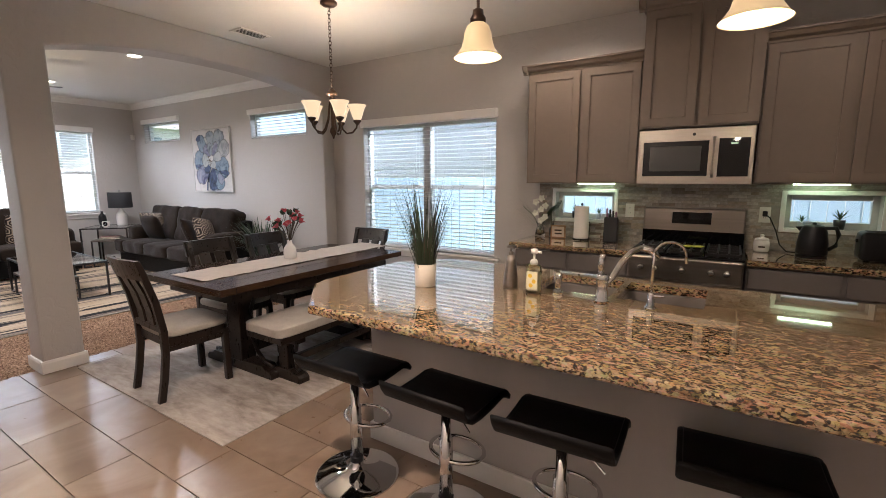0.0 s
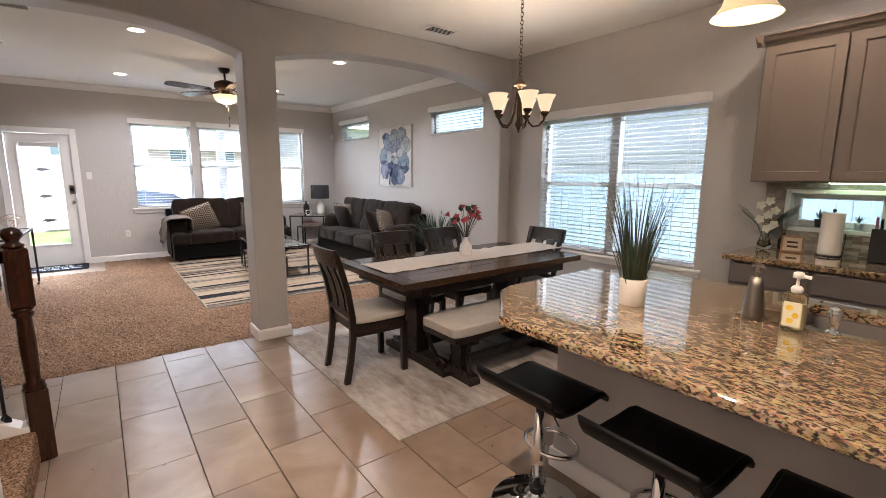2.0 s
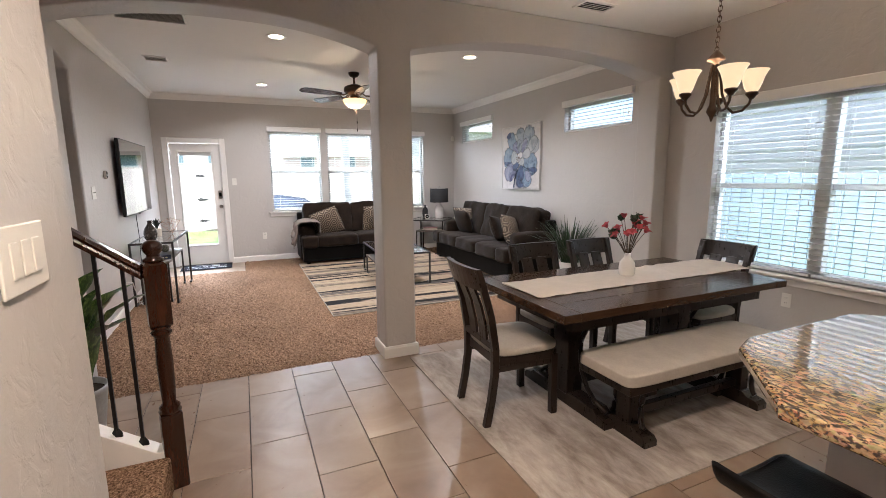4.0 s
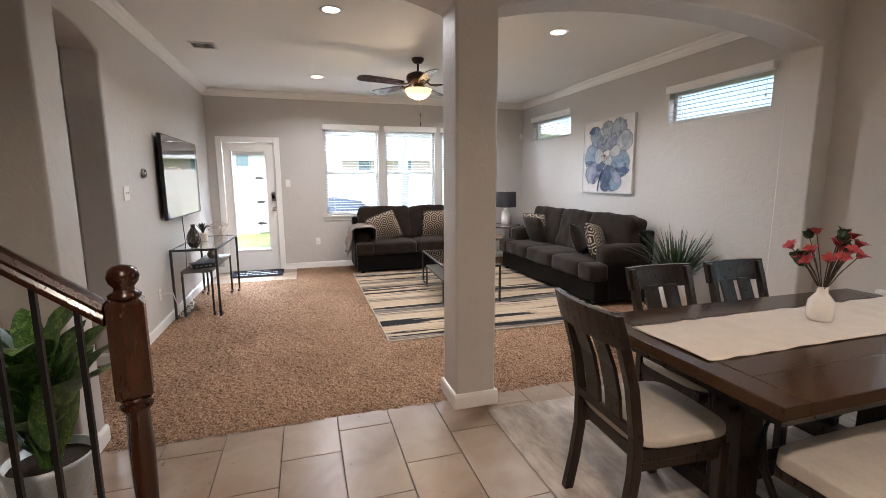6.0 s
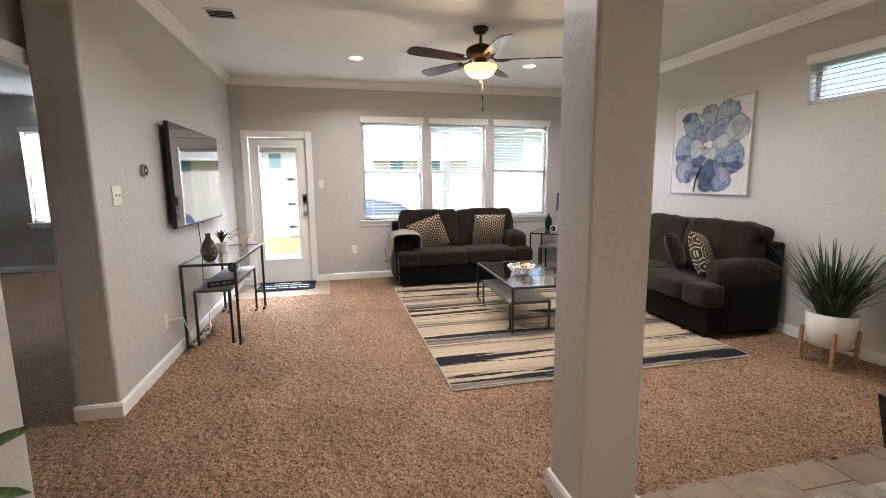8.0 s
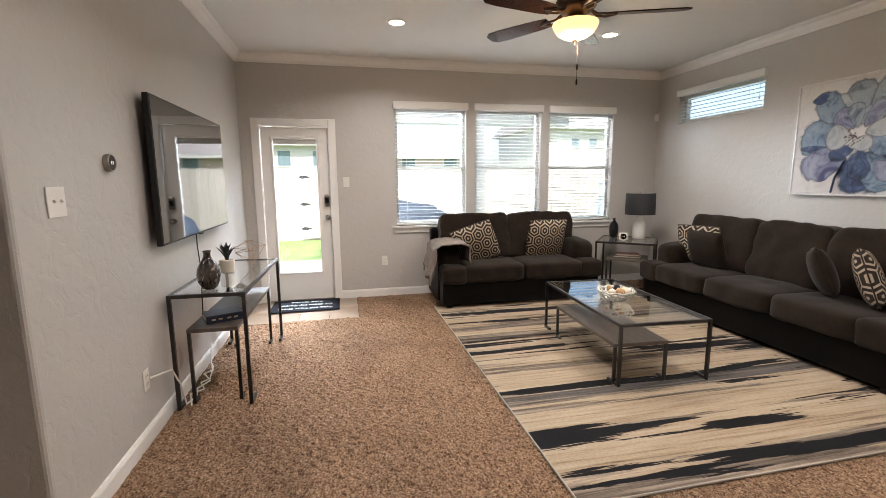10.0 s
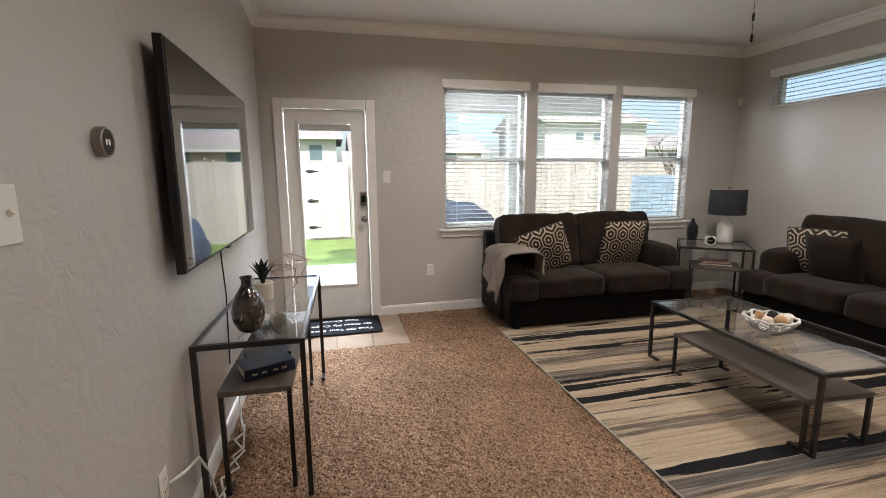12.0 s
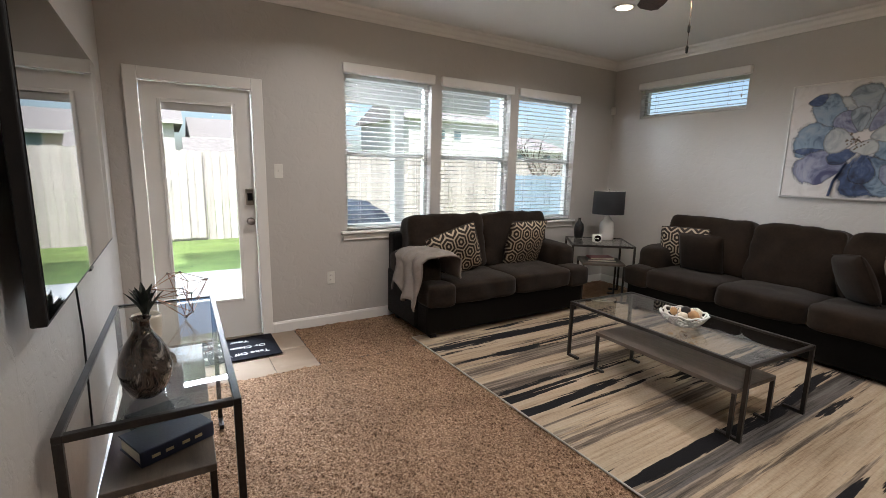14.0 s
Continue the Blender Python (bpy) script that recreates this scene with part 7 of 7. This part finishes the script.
part("pot", lathe([(0.10, 0.13), (0.13, 0.14), (0.152, 0.24), (0.158, 0.39), (0.150, 0.392), (0.146, 0.35), (0.001, 0.35)], 36), CERAMIC, lp, smooth=True)
for k in range(4):
    a = math.pi / 4 + k * math.pi / 2
    part("stand_leg", bar((0.165 * math.cos(a), 0.165 * math.sin(a), 0), (0.165 * math.cos(a), 0.165 * math.sin(a), 0.27), 0.025, 0.025, bev=0.004), PALEWOOD, lp)
part("stand_bar", bar((-0.11, -0.11, 0.12), (0.11, 0.11, 0.12), 0.025, 0.02), PALEWOOD, lp)
part("stand_bar", bar((-0.11, 0.11, 0.12), (0.11, -0.11, 0.12), 0.025, 0.02), PALEWOOD, lp)
g = tuft(210, 0.38, 0.68, 0.016, 0.55, 15, 0.09, 1.25)
bmesh.ops.transform(g, matrix=Matrix.Translation((0, 0, 0.34)), verts=g.verts)
tagged(part("grass", g, LEAFDARK, lp), "arching green blades", kind="stuff")

sp2 = thing("floor_leaf_plant", -3.70, -0.58, 0.0, 0, "broad-leaved green plant in a galvanised pot beside the stairs", "plant")
part("pot", lathe([(0.10, 0), (0.105, 0.004), (0.145, 0.30), (0.15, 0.33), (0.143, 0.33), (0.138, 0.29), (0.001, 0.29)], 32), GALV, sp2, smooth=True)
part("soil", lathe([(0.0, 0.292), (0.137, 0.292), (0.137, 0.296)], 24, cap=False), SOIL, sp2)
varieg, nt, bs = blank("variegated_leaf")
vn = tex_noise(nt, coords(nt, (18, 18, 6)), 2.2, 5, 0.7, 1.0)
oi = nt.nodes.new("ShaderNodeObjectInfo")
cc = ramp(nt, vn, [(0.36, (0.018, 0.055, 0.012)), (0.51, (0.06, 0.15, 0.025)), (0.64, (0.28, 0.40, 0.10))])
nt.links.new(mixc(nt, 1.0, cc, ramp(nt, oi.outputs["Random"], [(0, (0.5, 0.5, 0.5)), (1, (1, 1, 1))]), "MULTIPLY"), bs.inputs["Base Color"])
bs.inputs["Roughness"].default_value = 0.32
rnd = random.Random(31)
for k in range(24):
    a = 2.4 * k
    out, hgt = rnd.uniform(0.03, 0.15), rnd.uniform(0.42, 0.85) - 0.008 * k
    tip = Vector((math.cos(a) * out, max(-0.16, math.sin(a) * out), 0.0 + hgt))
    st_ = part("stem", tube([(0.03 * math.cos(a), 0.03 * math.sin(a), 0.29), tip * 0.6 + Vector((0, 0, 0.1)), tip], 0.006, 6), LEAFLIGHT, sp2)
    bl = blade_bm(rnd.uniform(0.26, 0.40), rnd.uniform(0.10, 0.16), rnd.uniform(0.5, 1.2), 8, 0.35)
    for v in bl.verts:
        v.co.x += 0.006 * math.sin(v.co.z * 60 + v.co.y * 20)
    bmesh.ops.transform(bl, matrix=Matrix.Translation(tip) @ Matrix.Rotation(a, 4, "Z") @ Matrix.Rotation(rnd.uniform(0.1, 0.6), 4, "Y"), verts=bl.verts)
    for v in bl.verts:
        if v.co.y < -0.31:
            v.co.y = -0.31 + 0.02 * math.sin(v.co.z * 30)
    part("leaf", bl, varieg, sp2, smooth=True)

# ---- stairs ----
stair = tagged(thing("stairs", 0, 0, 0), "beige carpeted stairs with a white side curb", "stairs", "", "structure")
for k in range(7):
    y = -0.06 - 0.26 * k
    part("step", B(-3.06, -2.165, y - 0.27, y, max(0.0, 0.18 * k - 0.1), 0.18 * (k + 1), 0.018, 3), CARPET, stair)
pts = [(-0.055, 0.0), (-0.055, 0.20), (-0.115, 0.205)] + [(-0.115 - 0.8, 0.205 + 0.8 * 0.69), (-0.915, 0.0)]
part("side_curb", extrude_outline(pts, "x", -3.15, -3.058, 0.004), TRIM, stair)
nw = thing("newel_post", -3.10, -0.050, 0, 14, "turned cherry-stained newel post with a mushroom cap", "post")
part("base_block", B(-0.045, 0.045, -0.045, 0.045, 0, 0.38, 0.008), REDWOOD, nw)
part("turned_shaft", lathe([(0.046, 0.378), (0.048, 0.386), (0.042, 0.396), (0.044, 0.408), (0.028, 0.424), (0.032, 0.50), (0.034, 0.62), (0.030, 0.745), (0.040, 0.758), (0.043, 0.768), (0.032, 0.778), (0.040, 0.784), (0.043, 0.795)], 24), REDWOOD, nw, smooth=True)
bm = B(-0.045, 0.045, -0.045, 0.045, 0.79, 1.095, 0.0)
bmesh.ops.bevel(bm, geom=[e for e in bm.edges if abs((e.verts[0].co - e.verts[1].co).z) < 0.01], offset=0.016, segments=1, affect="EDGES")
part("top_block", bm, REDWOOD, nw)
part("cap", lathe([(0.041, 1.092), (0.042, 1.102), (0.027, 1.112), (0.025, 1.122), (0.036, 1.136), (0.041, 1.153), (0.036, 1.172), (0.024, 1.182), (0.004, 1.187)], 28), REDWOOD, nw, smooth=True)
hr = thing("stair_handrail", 0, 0, 0, 0, "cherry-stained handrail rising from the newel post", "handrail")
prof = [(-0.03, -0.028), (0.03, -0.028), (0.032, -0.008), (0.026, 0.004), (0.032, 0.018), (0.022, 0.034), (0.0, 0.04), (-0.022, 0.034), (-0.032, 0.018), (-0.026, 0.004), (-0.032, -0.008)]
bm = bmesh.new()
ends = [[bm.verts.new((-3.105 + u, y, z + v)) for u, v in prof] for y, z in ((-0.10, 1.045), (-0.92, 1.045 + 0.82 * 0.76))]
bm.faces.new(ends[0]), bm.faces.new(ends[1])
for k in range(len(prof)):
    bm.faces.new((ends[0][k], ends[0][(k + 1) % len(prof)], ends[1][(k + 1) % len(prof)], ends[1][k]))
part("rail", bm, REDWOOD, hr)
for k in range(8):
    y = -0.17 - 0.095 * k
    zb = 0.205 + max(0, -0.115 - y) * 0.69
    zt = 1.025 + (-0.10 - y) * 0.76
    b_ = thing("baluster", -3.105, y, zb, 0, "slim black iron baluster with a square shoe", "baluster", "stair balusters")
    part("bar", bar((0, 0, 0), (0, 0, zt - zb), 0.014, 0.014), IRON, b_)
    part("shoe", lathe([(0.022, -0.012), (0.022, 0.008), (0.012, 0.024), (0.010, 0.03)], 4), IRON, b_)

# ---- counter things ----
CZ = 0.914
ov = thing("orchid_vase", -1.37, 4.17, CZ, 0, "clear glass vase with white orchids and palm leaves", "vase")
part("vase", lathe([(0.04, 0), (0.045, 0.004), (0.045, 0.03), (0.028, 0.09), (0.024, 0.12), (0.028, 0.13), (0.025, 0.128), (0.021, 0.118), (0.024, 0.09), (0.041, 0.03), (0.001, 0.012)], 24, cap=False), GLASS, ov, smooth=True)
for a0, tl, m0 in ((200, 0.95, 0), (20, 0.55, 1)):
    ax = Vector((math.cos(radians(a0)), math.sin(radians(a0)) * 0.3, 0))
    bm = tube([(0, 0, 0.05), ax * 0.06 + Vector((0, 0, 0.18)), ax * 0.17 + Vector((0, 0, 0.27))], 0.003, 5)
    fr = part("palm_frond", bm, LEAFDARK, ov)
    lv = bmesh.new()
    for k in range(16):
        t = 0.35 + 0.65 * k / 15
        for s in (-1, 1):
            p = ax * (0.17 * t * t) + Vector((0, 0, 0.05 + 0.22 * t))
            bl = blade_bm(0.10 * (1 - 0.35 * abs(t - 0.65)), 0.012, 0.3, 3)
            d = (ax * 0.55 + Vector((0, -0.25, 0.2 + 0.6 * s))).normalized()
            merge(lv, bl, Matrix.Translation(p) @ d.to_track_quat("Z", "X").to_matrix().to_4x4())
            bl.free()
    part("leaflets", lv, LEAFDARK, fr)
rnd = random.Random(4)
for k in range(7):
    c = Vector((0.02 + 0.05 * math.sin(k * 2.1), -0.04 - 0.01 * k % 0.03, 0.15 + 0.033 * k))
    bm = bmesh.new()
    for q in range(5):
        bl = blade_bm(0.036, 0.03, 0.7, 4, 0.2)
        merge(bm, bl, Matrix.Translation(c) @ Matrix.Rotation(radians(75), 4, "X") @ Matrix.Rotation(q * 1.2566 + k, 4, "Z") @ Matrix.Rotation(1.1, 4, "Y"))
        bl.free()
    part("orchid_flower", bm, PETALWHITE, ov)
part("stem", tube([(0, 0, 0.02), (0.02, -0.02, 0.16), (0.05, -0.04, 0.30), (0.03, -0.04, 0.36)], 0.0025, 5), LEAFLIGHT, ov)
fr = thing("small_sign", -1.19, 4.14, CZ, 8, "small wooden framed sign with script bars", "sign")
bm = bmesh.new()
for a, b, c, d in ((-0.065, -0.053, 0, 0.115), (0.053, 0.065, 0, 0.115), (-0.053, 0.053, 0, 0.012), (-0.053, 0.053, 0.103, 0.115)):
    box(bm, a, b, -0.012, 0.012, c, d, 0.002, 1)
part("frame", bm, PALEWOOD, fr)
part("board", B(-0.053, 0.053, -0.002, 0.008, 0.012, 0.103), pbr("cream_board", (0.66, 0.55, 0.42), 0.7), fr)
part("script_bar", box(B(-0.032, 0.03, -0.0036, -0.0025, 0.063, 0.076), -0.03, 0.032, -0.0036, -0.0025, 0.032, 0.046), STEM, fr)
df = thing("reed_diffuser", -1.27, 4.22, CZ, 0, "dark reed diffuser bottle with sticks", "diffuser")
part("bottle", lathe([(0.025, 0), (0.03, 0.01), (0.03, 0.07), (0.014, 0.095), (0.012, 0.115), (0.015, 0.12)], 20), BLACKCER, df, smooth=True)
for k in range(5):
    part("reed", tube([(0, 0, 0.05), (0.03 * math.cos(k * 1.3), 0.03 * math.sin(k * 1.3), 0.24)], 0.0016, 5), STEM, df)
pr = thing("paper_towel", -0.985, 4.13, CZ, 0, "roll of white paper towel on a black wire holder", "paper towel")
part("holder", tube([(0.07 * math.cos(a), 0.07 * math.sin(a), 0.006) for a in [2 * math.pi * k / 28 for k in range(28)]], 0.004, 6, closed=True), IRON, pr)
part("rod", lathe([(0.004, 0), (0.004, 0.295), (0.011, 0.30), (0.011, 0.312), (0.004, 0.318)], 12), IRON, pr)
part("roll", lathe([(0.02, 0.014), (0.060, 0.014), (0.062, 0.02), (0.061, 0.285), (0.059, 0.29), (0.02, 0.29)], 36), pbr("paper", (0.78, 0.74, 0.68), 0.95, var=0.04, bump=0.3, bscale=120), pr, smooth=True)
part("side_arm", tube([(0.07, 0, 0.006), (0.074, 0, 0.14), (0.068, 0.0, 0.16), (0.062, 0, 0.15)], 0.003, 6), IRON, pr)
kb = thing("knife_block", -0.735, 4.12, CZ, 6, "black knife block with several handles", "knife block")
part("block", extrude_outline([(-0.06, 0), (0.07, 0), (0.085, 0.17), (-0.03, 0.21)], "x", -0.055, 0.055, 0.006), BLACK, kb)
for i, x in enumerate((-0.035, -0.012, 0.012, 0.035)):
    for j, (yy, zz, L) in enumerate(((0.0, 0.196, 0.085), (0.05, 0.178, 0.06))):
        part("knife_handle", bar((x, yy, zz), (x, yy - 0.02, zz + L - 0.01 * i), 0.014, 0.022, bev=0.004), BLACK if (i + j) % 3 else pbr("striped_handle_%d%d" % (i, j), (0.25, 0.12, 0.18), 0.4), kb)
sj = thing("sugar_jar", 0.30, 4.16, CZ, 0, "small white ceramic jar with a knobbed lid", "jar")
jar = part("jar", lathe([(0.04, 0), (0.048, 0.008), (0.05, 0.06), (0.044, 0.085)], 24), CERAMIC, sj, smooth=True)
part("lid", lathe([(0.046, 0.086), (0.04, 0.098), (0.014, 0.106), (0.012, 0.114), (0.016, 0.122), (0.004, 0.128)], 24), CERAMIC, jar, smooth=True)
part("word_bar", B(-0.02, 0.02, -0.0515, -0.0495, 0.035, 0.045), STEM, sj)
kt = thing("electric_kettle", 0.57, 4.05, CZ, -20, "glossy black electric kettle", "kettle")
part("stand", lathe([(0.085, 0), (0.085, 0.014), (0.07, 0.02)], 28), BLACK, kt)
part("body", lathe([(0.08, 0.02), (0.086, 0.03), (0.084, 0.10), (0.074, 0.17), (0.062, 0.205), (0.05, 0.215), (0.012, 0.22), (0.012, 0.232), (0.004, 0.235)], 32), BLACK, kt, smooth=True)
part("handle", tube([(0.06, 0, 0.20), (0.115, 0, 0.205), (0.13, 0, 0.16), (0.12, 0, 0.09), (0.085, 0, 0.06)], 0.013, 10), BLACK, kt, smooth=True)
part("spout", extrude_outline([(-0.06, 0.16), (-0.10, 0.20), (-0.055, 0.205)], "y", -0.018, 0.018, 0.004), BLACK, kt)
kc = thing("kettle_cord", 0.31, 4.29, CZ, 0, "black cord from the outlet to the kettle", "cable")
part("wire", tube([(0, 0.0, 0.26), (0.03, -0.03, 0.24), (0.07, -0.05, 0.15), (0.10, -0.06, 0.05), (0.14, -0.10, 0.008), (0.22, -0.14, 0.008)], 0.0045, 6), BLACK, kc, smooth=True)
part("plug", B(-0.015, 0.015, -0.015, 0.028, 0.245, 0.285, 0.005), BLACK, kc)
ts = thing("toaster", 0.92, 4.05, CZ, 0, "glossy black two-slot toaster on the counter", "toaster")
part("body", B(-0.125, 0.125, -0.085, 0.085, 0.008, 0.19, 0.03, 4), BLACK, ts, smooth=True)
part("slots", box(B(-0.09, 0.09, -0.045, -0.015, 0.1895, 0.1925), -0.09, 0.09, 0.015, 0.045, 0.1895, 0.1925), IRON, ts)
part("lever", B(-0.137, -0.125, -0.015, 0.015, 0.12, 0.14, 0.003), BLACK, ts)
part("dial", lathe([(0.012, 0), (0.012, 0.01)], 14), STEEL, ts).matrix_basis = pose(0.04, -0.0855, 0.05, 90, 0, 0)
part("feet", box(B(-0.1, -0.07, -0.07, 0.07, 0, 0.01), 0.07, 0.1, -0.07, 0.07, 0, 0.01), BLACK, ts)
for x, s, m in ((-1.11, 1.0, BLACKCER), (-0.90, 0.8, GALV), (0.535, 0.75, GALV), (0.745, 1.1, BLACKCER)):
    T = thing("sill_succulent", x, YN + 0.045, 1.0815, 0, ("spiky green succulent in a black pot" if m is BLACKCER else "small green succulent in a grey pot") + " on the window ledge", "plant", "window ledge plants")
    part("pot", lathe([(0.026 * s, 0), (0.032 * s, 0.06 * s), (0.028 * s, 0.06 * s), (0.001, 0.055 * s)], 20), m, T, smooth=True)
    rnd = random.Random(int(x * 100))
    for k in range(14):
        bl = blade_bm(rnd.uniform(0.06, 0.09) * s, 0.011 * s, 0.35, 4, 0.4)
        bmesh.ops.transform(bl, matrix=Matrix.Translation((0, 0, 0.055 * s)) @ Matrix.Rotation(2.4 * k, 4, "Z") @ Matrix.Rotation(0.1 + 0.055 * k, 4, "Y"), verts=bl.verts)
        part("leaf", bl, LEAFLIGHT, T)

# ---- door mat with its sentence ----
mat_ = thing("door_mat", -9.0, -0.29, 0.010, 0, "black door mat with white lettering by the patio door", "door mat")
part("mat", B(-0.235, 0.235, -0.37, 0.37, 0, 0.008, 0.003), pbr("black_mat", (0.012, 0.012, 0.016), 0.9, var=0.3, scale=40, bump=0.4, bscale=260, spec=0.05), mat_)


def words(parent, text, size, m, mat):
    cu = bpy.data.curves.new("lettering", "FONT")
    cu.body, cu.size, cu.align_x, cu.align_y, cu.extrude = text, size, "CENTER", "CENTER", 0.0008
    ob = new("lettering", cu)
    dg = bpy.context.evaluated_depsgraph_get()
    me = bpy.data.meshes.new_from_object(ob.evaluated_get(dg))
    bpy.data.objects.remove(ob)
    me.materials.append(mat)
    o = new("lettering", me)
    o.parent = parent
    o.matrix_basis = m
    return o


for txt, x in (("Take Off Your Shoes", 0.13), ("Or Clean My Carpet", 0.0), ("Your Choice", -0.13)):
    words(mat_, txt, 0.068, pose(x, 0, 0.0092, 0, 0, -90), PLASTICWHITE)

# ---- floor tiles ----
floor_t = tagged(thing("floor_tiles", 0, 0, 0), "beige-brown porcelain floor tiles in a third-offset bond with dark joints", "floor", "", "structure")
tile_me = {}
rest = bmesh.new()
count = 0


def lay(x0, x1, y0, y1, near):
    global count
    w, d = round(x1 - x0, 3), round(y1 - y0, 3)
    if near and count < 300:
        if (w, d) not in tile_me:
            ob = part("tile", B(-w / 2 + 0.002, w / 2 - 0.002, -d / 2 + 0.002, d / 2 - 0.002, -0.009, 0.0, 0.0016, 1), TILE, floor_t)
            tile_me[w, d] = ob.data
        else:
            ob = new("tile", tile_me[w, d])
            ob.parent = floor_t
        ob.matrix_basis = pose((x0 + x1) / 2, (y0 + y1) / 2, 0)
        count += 1
    else:
        box(rest, x0 + 0.002, x1 - 0.002, y0 + 0.002, y1 - 0.002, -0.009, 0.0)


for k in range(-3, 15):
    y0 = -0.03 + 0.3035 * k
    y1 = min(y0 + 0.3035, YN)
    y0 = max(y0, YS)
    if y1 - y0 < 0.02:
        continue
    x = -3.085 - 0.203 * (k % 3) - 0.61 * 3
    while x < XE:
        a, b = max(x, -4.27), min(x + 0.61, XE)
        if b - a > 0.02:
            lay(a, b, y0, y1, a < 0.6 and y0 < 2.6)
        x += 0.61
for i in range(2):
    for j in range(4):
        lay(XW + 0.42 * i, XW + 0.42 * (i + 1), max(YS, -0.94 + 0.305 * j), -0.94 + 0.305 * (j + 1), True)
if len(rest.faces):
    tagged(part("tiles", rest, TILE, floor_t), kind="stuff")
